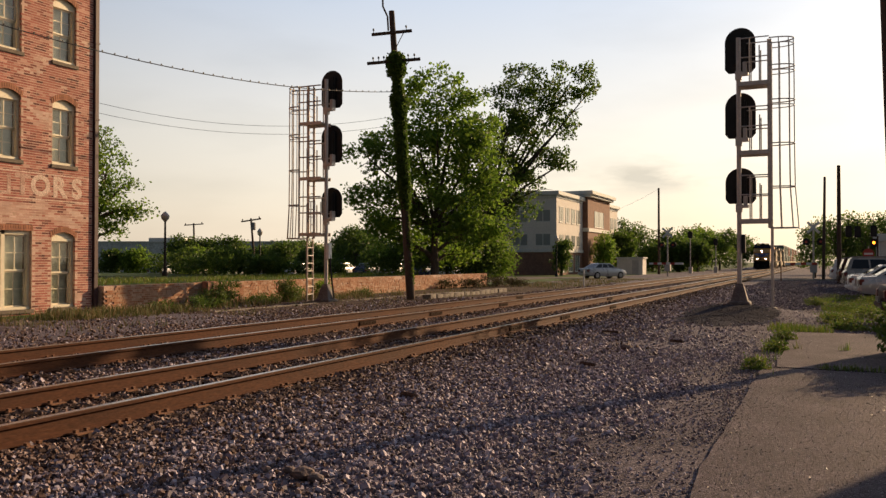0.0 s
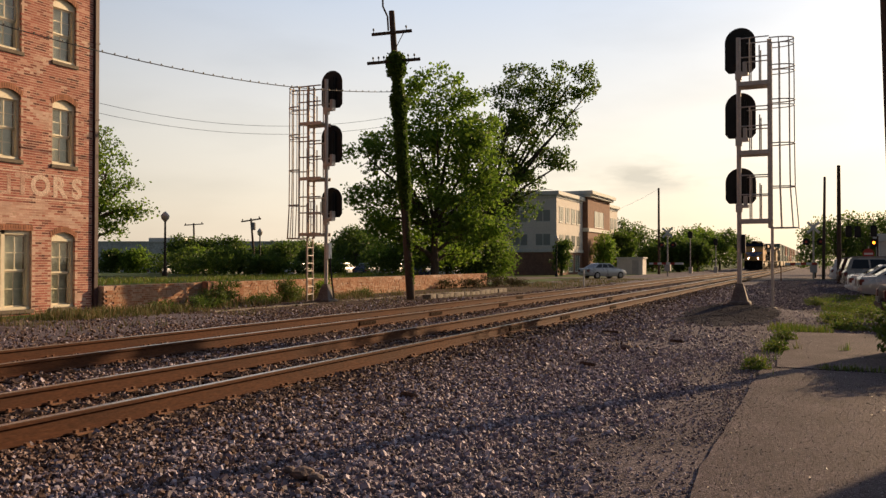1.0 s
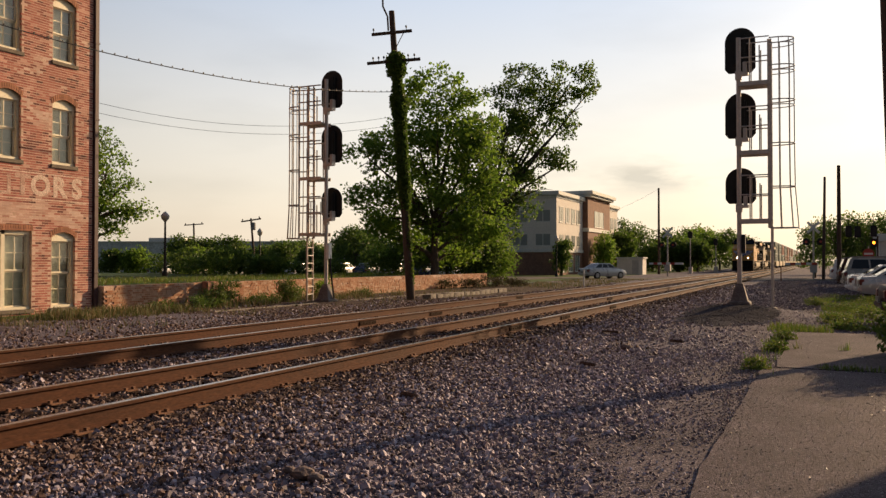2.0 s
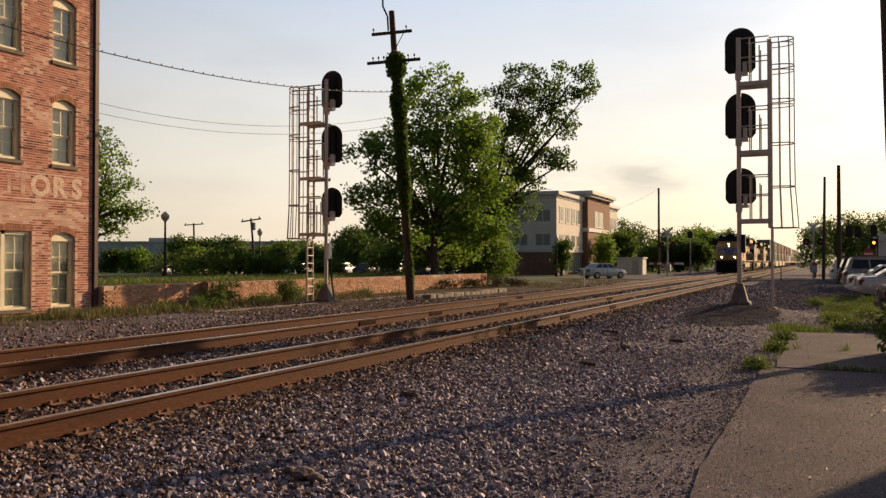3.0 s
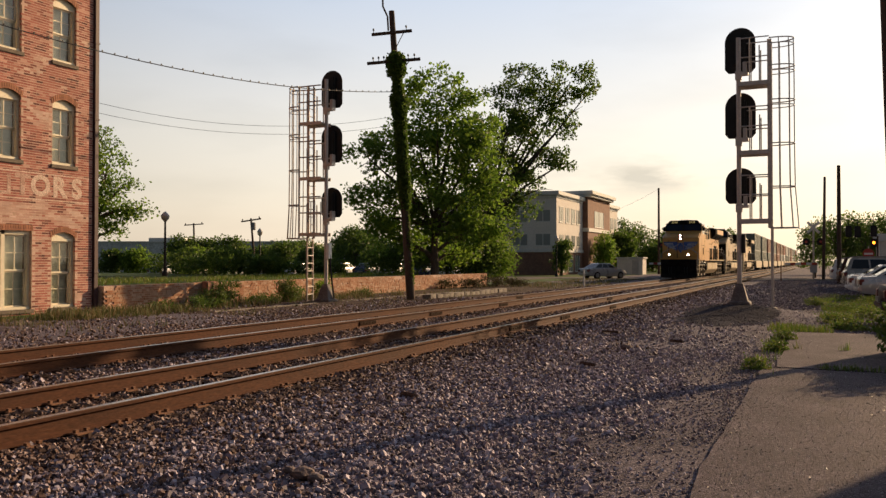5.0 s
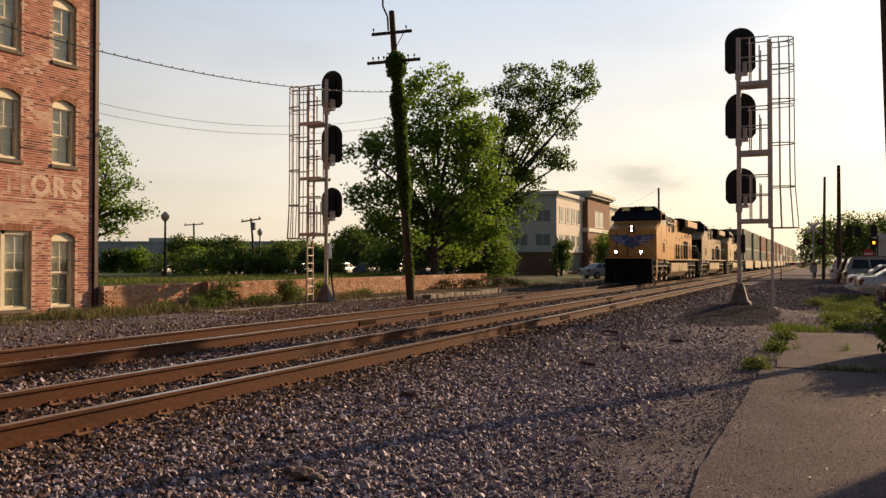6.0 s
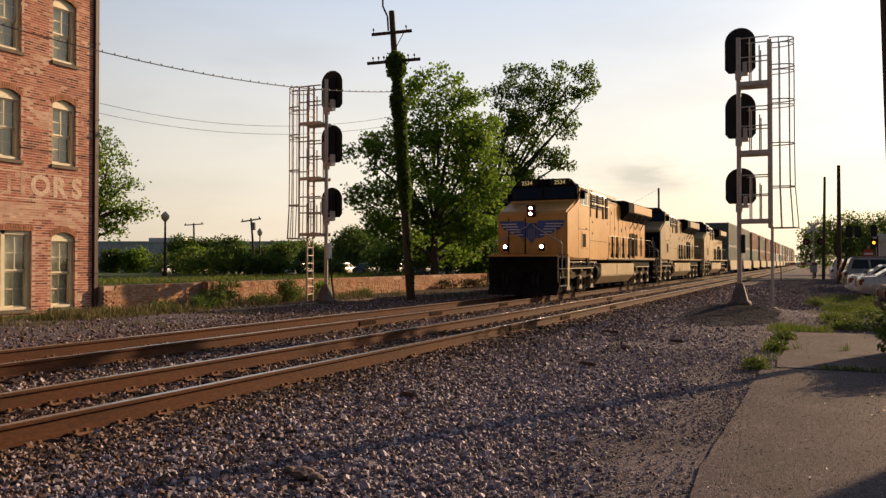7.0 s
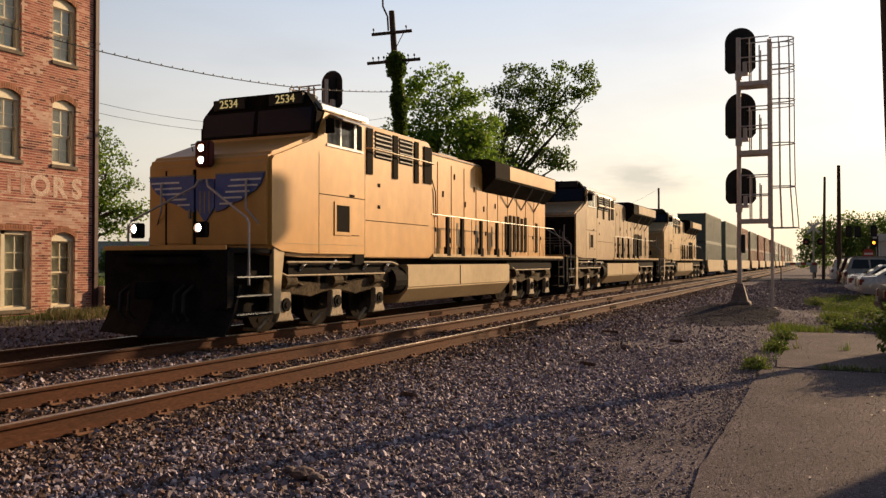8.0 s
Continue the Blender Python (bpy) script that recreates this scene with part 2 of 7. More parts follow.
# ---- mesh tools ----
def box(bm, x0, x1, y0, y1, z0, z1, m=None):
    vs = [bm.verts.new((x, y, z)) for x in (x0, x1) for y in (y0, y1) for z in (z0, z1)]
    for f in ((0, 1, 3, 2), (4, 6, 7, 5), (0, 4, 5, 1), (2, 3, 7, 6), (0, 2, 6, 4), (1, 5, 7, 3)):
        bm.faces.new([vs[i] for i in f])
    if m is not None:
        bmesh.ops.transform(bm, matrix=m, verts=vs)
    return vs


def ring(bm, pts):
    return [bm.verts.new(p) for p in pts]


def skin(bm, rings, caps=True):
    for a, b in zip(rings, rings[1:]):
        k = len(a)
        for i in range(k):
            bm.faces.new((a[i], a[(i + 1) % k], b[(i + 1) % k], b[i]))
    if caps:
        bm.faces.new(list(reversed(rings[0])))
        bm.faces.new(rings[-1])


def tube(bm, pts, radii, sides=8):
    """A round bar through points, with a radius for each."""
    pts = [Vector(p) for p in pts]
    if not isinstance(radii, (list, tuple)):
        radii = [radii] * len(pts)
    rings = []
    for i, p in enumerate(pts):
        d = (pts[min(i + 1, len(pts) - 1)] - pts[max(i - 1, 0)]).normalized()
        u = d.orthogonal().normalized() if abs(d.z) > 0.9 else d.cross(Vector((0, 0, 1))).normalized()
        v = d.cross(u)
        rings.append(ring(bm, [p + (u * math.cos(a) + v * math.sin(a)) * radii[i] for a in (2 * math.pi * k / sides for k in range(sides))]))
    skin(bm, rings)


def prism(bm, outline, axis, a, b):
    """Extrudes a 2D outline along an axis: x takes (y, z), y takes (x, z), z takes (x, y)."""
    def at(p, d):
        return {"x": (d, p[0], p[1]), "y": (p[0], d, p[1]), "z": (p[0], p[1], d)}[axis]
    skin(bm, [ring(bm, [at(p, a) for p in outline]), ring(bm, [at(p, b) for p in outline])])


def oval(cx, cz, w, h0, h1, n=20):
    """An upright outline, round above and with cut lower corners."""
    pts = [(cx + w * math.cos(math.pi * i / n), cz + h1 - w + w * math.sin(math.pi * i / n)) for i in range(n + 1)]
    return pts + [(cx - w, cz - h0 + w * 0.3), (cx - w * 0.75, cz - h0), (cx + w * 0.75, cz - h0), (cx + w, cz - h0 + w * 0.3)]


def mesh_of(name, bm, material, bevel=0.0, smooth=False):
    bmesh.ops.recalc_face_normals(bm, faces=bm.faces)
    if bevel:
        edges = [e for e in bm.edges if len(e.link_faces) == 2 and e.calc_face_angle(0) > 0.6]
        bmesh.ops.bevel(bm, geom=edges, offset=bevel, segments=2, affect="EDGES", clamp_overlap=True)
    me = bpy.data.meshes.new(name)
    bm.to_mesh(me)
    bm.free()
    me.materials.append(material)
    if smooth:
        for f in me.polygons:
            f.use_smooth = True
        me.set_sharp_from_angle(angle=radians(35))
    return me


def part(name, bm, material, parent=None, label="", bevel=0.0, smooth=False):
    """One mesh object under a thing or a part."""
    ob = new(name, mesh_of(name, bm, material, bevel, smooth))
    ob.parent = parent
    if label:
        ob["label"] = label
    return ob


def piece(name, me, parent, m):
    """Another object on a shared mesh."""
    ob = new(name, me)
    ob.parent = parent
    ob.matrix_basis = m
    return ob


def thing(name, m, label, category, group="", kind=""):
    ob = new(name)
    ob.matrix_basis = m
    ob.empty_display_size = 0.2
    return tagged(ob, label, category, group, kind)


def shape(fn, *args, **kw):
    bm = bmesh.new()
    fn(bm, *args, **kw)
    return bm


def boxes(rows, m=None):
    bm = bmesh.new()
    for r in rows:
        box(bm, *r, m)
    return bm


def soup(name, verts, faces, material):
    me = bpy.data.meshes.new(name)
    verts, faces = np.asarray(verts, dtype=np.float32), np.asarray(faces, dtype=np.int32)
    k = faces.shape[1]
    me.vertices.add(len(verts))
    me.vertices.foreach_set("co", verts.ravel())
    me.loops.add(faces.size)
    me.loops.foreach_set("vertex_index", faces.ravel())
    me.polygons.add(len(faces))
    me.polygons.foreach_set("loop_start", np.arange(0, faces.size, k, dtype=np.int32))
    me.update(calc_edges=True)
    me.validate()
    me.shade_flat()
    me.materials.append(material)
    return me


def random_turns(rng, n):
    q = rng.normal(size=(n, 4))
    q /= np.linalg.norm(q, axis=1)[:, None]
    w, x, y, z = q.T
    return np.stack([np.stack([1 - 2 * (y * y + z * z), 2 * (x * y - z * w), 2 * (x * z + y * w)], -1),
                     np.stack([2 * (x * y + z * w), 1 - 2 * (x * x + z * z), 2 * (y * z - x * w)], -1),
                     np.stack([2 * (x * z - y * w), 2 * (y * z + x * w), 1 - 2 * (x * x + y * y)], -1)], -2)


def stones(name, material, rng, pos, size):
    """Many small angular stones in one mesh: cubes with pushed corners."""
    base = np.array([(x, y, z) for x in (-1, 1) for y in (-1, 1) for z in (-1, 1)], float)
    quads = np.array([(0, 1, 3, 2), (4, 6, 7, 5), (0, 4, 5, 1), (2, 3, 7, 6), (0, 2, 6, 4), (1, 5, 7, 3)])
    n = len(pos)
    v = base[None] * (1 + rng.uniform(-0.45, 0.25, (n, 8, 3))) * np.array([1.0, 0.8, 0.62])
    v = np.einsum("nij,nkj->nki", random_turns(rng, n), v) * size[:, None, None] * 0.5 + pos[:, None, :]
    f = (quads[None] + np.arange(n)[:, None, None] * 8).reshape(-1, 4)
    return soup(name, v.reshape(-1, 3), f, material)


def leaves(name, material, rng, pos, size, up=0.0):
    """Many small folded leaves, two triangles each."""
    n = len(pos)
    base = np.array([(-0.5, 0, 0), (0, -0.3, 0.08), (0.5, 0, 0), (0, 0.3, 0.08)])
    r = random_turns(rng, n)
    v = np.einsum("nij,kj->nki", r, base) * size[:, None, None] + pos[:, None, :]
    f = (np.array([(0, 1, 2), (0, 2, 3)])[None] + np.arange(n)[:, None, None] * 4).reshape(-1, 3)
    return soup(name, v.reshape(-1, 3), f, material)


def blades(name, material, rng, pos, height, lean=0.45, width=0.012):
    """Many grass blades: one tall bent pair of triangles each."""
    n = len(pos)
    a = rng.uniform(0, 2 * math.pi, n)
    side = np.stack([np.cos(a), np.sin(a), np.zeros(n)], -1) * (width * (0.7 + height[:, None]))
    b = rng.uniform(0, 2 * math.pi, n)
    tilt = np.stack([np.cos(b), np.sin(b), np.zeros(n)], -1) * (rng.uniform(0.05, lean, n) * height)[:, None]
    h = np.stack([np.zeros(n), np.zeros(n), height], -1)
    v = np.stack([pos - side, pos + side, pos + side * 0.6 + h * 0.6 + tilt * 0.4, pos + h + tilt], 1)
    f = (np.array([(0, 1, 2), (0, 2, 3)])[None] + np.arange(n)[:, None, None] * 4).reshape(-1, 3)
    return soup(name, v.reshape(-1, 3), f, material)
# ---- ground, tracks ----
RAIL_TOP = 0.196
NEAR_X, FAR_X = -7.01, -10.78


def relief(x, y):
    """Height of the ground: flat beside the tracks, a raised lawn behind the wall, gravel mounds at the signal masts."""
    z = 0.02 * noise.noise((x * 0.4, y * 0.4, 0.0)) - 0.02
    if x < -21.0:
        z += 0.82 * min(1.0, (-21.0 - x) / 1.5) * (1 - min(1.0, max(0.0, (y - 44.0) / 8.0)))
    for mx, my, r, h in ((-2.4, 27.3, 2.6, 0.24), (-17.7, 27.8, 2.2, 0.06)):
        d = math.hypot(x - mx, y - my) / r
        if d < 1:
            z += h * (1 - d * d) ** 2
    return z


def spread(a, b, fine_a, fine_b, step, grow):
    """Grid lines that are close between fine_a and fine_b and ever wider outside."""
    xs = list(np.arange(fine_a, fine_b + 1e-6, step))
    s, x = step, fine_b
    while x < b:
        s *= grow
        x += s
        xs.append(x)
    s, x = step, fine_a
    while x > a:
        s *= grow
        x -= s
        xs.insert(0, x)
    return xs


def ground_sheet():
    xs, ys = spread(-2600, 2600, -26, 6, 0.8, 1.35), spread(-300, 3600, 0, 60, 0.8, 1.3)
    bm = bmesh.new()
    grid = [[bm.verts.new((x, y, relief(x, y))) for y in ys] for x in xs]
    for i in range(len(xs) - 1):
        for j in range(len(ys) - 1):
            bm.faces.new((grid[i][j], grid[i + 1][j], grid[i + 1][j + 1], grid[i][j + 1]))
    ob = part("ground", bm, M_DIRT, smooth=True)
    me = ob.data
    me.materials.append(M_LAWN)
    me.materials.append(M_SOIL)
    for f in me.polygons:
        c = f.center
        if c.x < -20.6 or c.x > 14 or c.y > 330:
            f.material_index = 1
        elif c.x < -14.0 and 20 < c.y < 60:
            f.material_index = 2
    tagged(ob, "packed grey gravel ground beside the railway with lawn beyond", "ground", kind="structure")


ground_sheet()
RNG = np.random.default_rng(5)

RAIL_OUT = [(-0.0365, 0.186), (-0.039, 0.176), (-0.037, 0.152), (-0.009, 0.142), (-0.009, 0.036), (-0.04, 0.022), (-0.076, 0.012), (-0.076, 0.0),
            (0.076, 0.0), (0.076, 0.012), (0.04, 0.022), (0.009, 0.036), (0.009, 0.142), (0.037, 0.152), (0.039, 0.176), (0.0365, 0.186)]


def track(name, cx, label):
    tr = thing(name, pose(cx, 0, 0), label, "railway track", "the two tracks", "structure")
    for side in (-1, 1):
        bm = bmesh.new()
        prism(bm, [(p[0], p[1] + RAIL_TOP - 0.186) for p in RAIL_OUT], "y", -30, 700)
        rail = part("rail", bm, M_RAIL, tr, "long rust-brown steel rail")
        rail.location.x = side * 0.7535
        head = part("rail_head", boxes([(-0.033, 0.033, -30, 700, RAIL_TOP - 0.004, RAIL_TOP + 0.003)]), M_RAILHEAD, rail, "worn shiny running surface")
    tie_me = mesh_of("tie", boxes([(-1.3, 1.3, -0.11, 0.11, -0.17, RAIL_TOP - 0.19)]), M_TIE, 0.012)
    bm = bmesh.new()
    box(bm, -0.18, 0.18, -0.1, 0.1, 0, 0.016)
    for px in (-0.115, 0.115):
        for py in (-0.06, 0.06):
            box(bm, px - 0.02, px + 0.02, py - 0.018, py + 0.018, 0.014, 0.045)
    plate_me = mesh_of("tie_plate", bm, M_PLATE)
    for i in range(150):
        y = 4.0 + i * 0.52
        tie = piece("tie", tie_me, tr, pose(random.uniform(-0.04, 0.04), y, random.uniform(-0.02, 0.004), 0, 0, random.uniform(-1, 1)))
        for side in (-1, 1):
            if i < 90:
                piece("tie_plate", plate_me, tie, pose(side * 0.7535, 0, RAIL_TOP - 0.192))
    bm = bmesh.new()
    for i in range(240):
        y = 82.0 + i * 0.52
        box(bm, -1.3, 1.3, y - 0.11, y + 0.11, -0.15, RAIL_TOP - 0.19)
    tagged(part("far_ties", bm, M_TIE, tr), kind="stuff")
    # bolted joint bars
    bar = bmesh.new()
    for s in (-1, 1):
        box(bar, s * 0.012, s * 0.034, -0.40, 0.40, 0.045, 0.13)
        for k in range(6):
            box(bar, s * 0.034, s * 0.048, -0.36 + k * 0.14, -0.335 + k * 0.14, 0.075, 0.10)
    bar_me = mesh_of("joint_bar", bar, M_TIE, 0.003)
    for y, side in ((21.5, 1), (17.6, 1), (27.0, 1), (33.0, -1)):
        piece("joint_bar", bar_me, tr, pose(side * 0.7535, y, RAIL_TOP - 0.186))
    return tr


track("railway_track", NEAR_X, "rust-brown steel rails on dark wooden ties in grey ballast")
track("railway_track", FAR_X, "rust-brown steel rails on dark ties, carrying the freight train")


MOUND = (-2.55, 25.0, 1.7, 4.2, 0.10)
M_CINDER = gravelly("fine_dark_cinder", [(0.018, 0.018, 0.025), (0.034, 0.033, 0.043), (0.064, 0.060, 0.074)], 70.0, 0.95, 1.0, spec=0.02)


def cinder_mound():
    """Low heap of fine dark cinder spread in front of the signal mast."""
    bm = bmesh.new()
    cx, cy, rx, ry, h = MOUND
    rows = []
    for i in range(14):
        d = 1.0 - i / 14
        row = []
        for k in range(48):
            a = 2 * math.pi * k / 48
            w = d * (1 + 0.16 * noise.noise((math.cos(a) * 1.6, math.sin(a) * 1.6, 7.0)))
            x, y = cx + rx * w * math.cos(a), cy + ry * w * math.sin(a)
            row.append(bm.verts.new((x, y, relief(x, y) - 0.03 + h * (1 - d * d) + 0.015 * noise.noise((x * 2, y * 2, 1.0)))))
        rows.append(row)
    skin(bm, rows)
    tagged(part("cinder_mound", bm, M_CINDER, smooth=True), "low heap of fine dark cinder before the signal mast", "gravel heap", kind="structure")

    k = 5200
    a, d = RNG.uniform(0, 2 * math.pi, k), np.sqrt(RNG.uniform(0, 1.1, k))
    x, y = cx + rx * d * np.cos(a), cy + ry * d * np.sin(a)
    z = np.array([relief(p, q) for p, q in zip(x, y)]) - 0.03 + h * np.clip(1 - d * d, 0, 1)
    size = RNG.uniform(0.008, 0.024, k)
    ob = new("loose_cinder", stones("loose_cinder", island("cinder_lump", [(0.04, 0.039, 0.05), (0.075, 0.07, 0.086), (0.13, 0.12, 0.145)], 0.9, 25, spec=0.1), RNG, np.stack([x, y, z + size * 0.1], -1), size))
    tagged(ob, "loose dark lumps on the cinder heap", "gravel", kind="stuff")


cinder_mound()


def ballast():
    # bed under both tracks, with sloped shoulders
    ob = part("ballast_bed", shape(prism, [(-14.6, -0.16), (-13.2, -0.02), (-12.3, -0.02), (-12.1, -0.055), (-9.5, -0.055), (-9.2, -0.01), (-8.6, -0.01), (-8.3, -0.055), (-5.7, -0.055), (-5.4, -0.02), (-4.4, -0.03), (-2.6, -0.16)], "y", -30, 700), M_BALLAST_BED)
    tagged(ob, "dark crushed stone bed under both tracks", "ballast bed", kind="structure")
    rails = np.array([NEAR_X - 0.7535, NEAR_X + 0.7535, FAR_X - 0.7535, FAR_X + 0.7535])
    out, sizes = [], []
    for n, x0, x1, y0, y1, s0, s1 in ((44000, -6.2, -1.4, 3.5, 12, 0.014, 0.046), (60000, -5.2, -0.72, 3.2, 16, 0.007, 0.022), (42000, -5.0, 1.6, 12, 44, 0.010, 0.032), (18000, -9.4, -5.6, 4.5, 16, 0.025, 0.058), (15000, -13.5, -9.4, 6, 20, 0.028, 0.06),
                                      (30000, -13.8, -1.0, 12, 30, 0.028, 0.058), (16000, -13.8, -3.0, 30, 60, 0.05, 0.08), (10000, -20, -13.5, 9, 34, 0.03, 0.06)):
        x, y = RNG.uniform(x0, x1, n), RNG.uniform(y0, y1, n)
        # clumps, thinner away from the track
        dens = np.array([noise.noise((a * 0.5, b * 0.5, 3.0)) for a, b in zip(x, y)])
        thin = np.clip((x + 4.6) / 3.4, 0, 1) * (0.85 if s1 > 0.045 else 0.5) + np.clip((-14.0 - x) / 3.0, 0, 1) * 0.6
        keep = RNG.uniform(0, 1, n) > thin + np.clip(-dens, 0, 0.35)
        keep &= np.min(np.abs(x[:, None] - rails[None]), axis=1) > 0.11
        keep &= (((x - MOUND[0]) / MOUND[2]) ** 2 + ((y - MOUND[1]) / MOUND[3]) ** 2 > 0.25 + 0.75 * RNG.uniform(0, 1, n)) | (RNG.uniform(0, 1, n) < 0.34)
        x, y = x[keep], y[keep]
        shoulder = np.interp(x, [-16, -14.6, -13.2, -12.3, -12.05, -9.5, -9.2, -8.6, -8.3, -5.75, -5.4, -4.4, -2.6, 0], [-0.01, -0.01, 0.0, 0.0, -0.012, -0.012, 0.0, 0.0, -0.012, -0.012, 0.0, -0.012, -0.012, -0.012])
        s = RNG.uniform(s0, s1, len(x)) * RNG.choice([0.8, 1.0, 1.25], len(x))
        shoulder = shoulder + 0.24 * np.clip(1 - ((x + 2.4) ** 2 + (y - 27.3) ** 2) / 2.6 ** 2, 0, 1) ** 2
        out.append(np.stack([x, y, shoulder + RNG.uniform(-0.3, 0.35, len(x)) * s], -1))
        sizes.append(s)
    pos, size = np.concatenate(out), np.concatenate(sizes)
    # stones by the rails are fouled with rust and brake dust
    off = np.minimum(np.abs(pos[:, 0] - NEAR_X), np.abs(pos[:, 0] - FAR_X))
    rusty = RNG.uniform(0, 1, len(pos)) < np.interp(off, [0, 1.35, 1.9, 3.2, 4.2], [1.0, 0.95, 0.5, 0.22, 0.0])
    rusty |= (pos[:, 0] < -12.8) & (RNG.uniform(0, 1, len(pos)) < 0.65)
    ob = new("rusty_stones", stones("rusty_stones", M_STONES_RUST, RNG, pos[rusty], size[rusty]))
    tagged(ob, "rust-stained dark brown crushed stones between the rails", "ballast", kind="stuff")
    ob = new("ballast_stones", stones("ballast_stones", M_STONES, RNG, pos[~rusty], size[~rusty]))
    tagged(ob, "loose angular grey and brown crushed stones", "ballast", kind="stuff")


ballast()


M_GRIT = island("asphalt_chip", [(0.07, 0.06, 0.064), (0.14, 0.122, 0.13), (0.32, 0.29, 0.30), (0.60, 0.56, 0.56)], 0.3, 30)


M_EDGE = island("dusty_gravel", [(0.07, 0.058, 0.067), (0.12, 0.10, 0.115), (0.18, 0.152, 0.172), (0.32, 0.275, 0.30)], 0.85, 25, spec=0.2)


def asphalt():
    bm = bmesh.new()
    edge = [(np.interp(y, [-6, 5.7, 7.0, 8.2, 9.7, 11.5, 13.3], [-0.83, -0.83, -0.86, -0.85, -0.84, -0.85, -0.80]) + 0.05 * noise.noise((0.0, y * 1.3, 0.0)) + 0.02 * noise.noise((0.0, y * 6.0, 2.0)), y) for y in np.arange(-6.0, 13.3, 0.12)]
    prism(bm, [(9.0, -6.0)] + [(9.0, 13.3)] + edge[::-1], "z", -0.12, 0.008)
    tagged(part("pavement", bm, M_ASPHALT), "old worn asphalt path with crumbling edge", "pavement", kind="structure")
    bm = bmesh.new()
    edge = [(-0.66 + 0.06 * noise.noise((4.0, y * 0.8, 0.0)), y) for y in np.arange(13.34, 20.2, 0.2)]
    prism(bm, [(0.95, 13.34), (1.05, 20.2)] + edge[::-1], "z", -0.12, 0.009)
    tagged(part("pavement", bm, M_ASPHALT), "detached slab of old asphalt with weeds in its joint", "pavement", kind="structure")
    n = 15000
    x, y = RNG.uniform(-0.85, 2.2, n), 3.4 + 10.0 * RNG.uniform(0, 1, n) ** 1.5
    s = RNG.uniform(0.003, 0.009, n) * RNG.choice([0.8, 1.0, 1.6], n, p=[0.5, 0.4, 0.1])
    ob = new("asphalt_grit", stones("asphalt_grit", M_GRIT, RNG, np.stack([x, y, 0.008 + s * 0.12], -1), s))
    tagged(ob, "loose grit and exposed stone chips on the asphalt", "grit", kind="stuff")
    n = 1800
    x, y = RNG.normal(-0.92, 0.2, n), RNG.uniform(7.5, 14.5, n)
    s = RNG.uniform(0.005, 0.015, n)
    ob = new("edge_gravel", stones("edge_gravel", M_EDGE, RNG, np.stack([x, y, 0.004 + s * 0.1], -1), s))
    tagged(ob, "fine dark gravel spilled over the crumbling asphalt edge", "gravel", kind="stuff")
    n = 16000
    x, y = RNG.uniform(-4.4, 2.2, n), RNG.uniform(30.0, 76.0, n)
    s = RNG.uniform(0.03, 0.085, n)
    ob = new("yard_gravel", stones("yard_gravel", M_EDGE, RNG, np.stack([x, y, -0.02 + s * 0.1], -1), s))
    tagged(ob, "scattered coarse gravel between the tracks and the parked cars", "gravel", kind="stuff")


asphalt()

def debris():
    """Loose rock and splintered tie wood lying on the ballast."""
    rng = random.Random(14)
    for x, y, r in ((-3.45, 5.12, 0.085), (-3.30, 5.07, 0.06), (-3.62, 5.2, 0.05), (-3.24, 15.03, 0.10)):
        bm = bmesh.new()
        bmesh.ops.create_icosphere(bm, subdivisions=2, radius=r)
        for v in bm.verts:
            v.co *= 1 + 0.35 * noise.noise(v.co * (1.6 / r) + Vector((x, y, 0)))
            v.co.z *= 0.6
        ob = part("rock", bm, M_ROCK)
        ob.matrix_basis = pose(x, y, r * 0.35, 0, 0, rng.uniform(0, 360))
        tagged(ob, "dark brown angular rock lying on the ballast", "rock", "large rocks on the ballast")
    for x, y, length, turn in ((-4.38, 8.65, 0.26, 62), (-3.24, 12.34, 0.36, 48), (-4.27, 18.22, 0.4, 75), (-2.6, 16.6, 0.28, 65)):
        bm = bmesh.new()
        prism(bm, [(-0.035, 0), (0.03, -0.005), (0.04, 0.035), (-0.02, 0.05)], "y", -length / 2, length / 2)
        for v in bm.verts:
            v.co.x += 0.02 * noise.noise(v.co * 9)
        ob = part("wood_splinter", bm, M_SCRAP, bevel=0.006)
        ob.matrix_basis = pose(x, y, 0.012, rng.uniform(-3, 3), 0, turn)
        tagged(ob, "dark splinter of tie wood on the ballast", "wood scrap", "tie splinters on the ballast")


M_SCRAP = surf("weathered_wood_scrap", (0.07, 0.043, 0.034), (0.12, 0.08, 0.065), 6, 0.95, 0.4, fine=30, spec=0.1)
M_ROCK = surf("brown_rock", (0.085, 0.055, 0.05), (0.16, 0.11, 0.10), 9, 0.8, 0.4, fine=40)
debris()
# ---- the train ----
M_YELLOW = surf("loco_yellow", (0.56, 0.275, 0.062), (0.64, 0.335, 0.09), 0.5, 0.42, 0.02, fine=3.5, grime=0.1, stretch=(1, 1, 0.7))
M_YELLOW_OLD = surf("faded_loco_yellow", (0.48, 0.31, 0.13), (0.60, 0.41, 0.20), 0.9, 0.42, 0.03, fine=9, grime=0.3)
# Tan base colour paints in the low sun's sheen on black locomotive sides.
M_SHEEN_TAN = surf("sheen_tinted_loco_paint", (0.36, 0.235, 0.115), (0.46, 0.315, 0.165), 0.7, 0.44, 0.02, fine=7, grime=0.2, stretch=(1, 1, 0.4))
M_LGREY = surf("loco_grey_roof", (0.16, 0.155, 0.15), (0.22, 0.21, 0.2), 2, 0.34, 0.03, fine=20)
M_ROOF = surf("glossy_grey_roof_paint", (0.34, 0.33, 0.31), (0.42, 0.41, 0.39), 2, 0.22, 0.02, fine=20, grime=0.15)
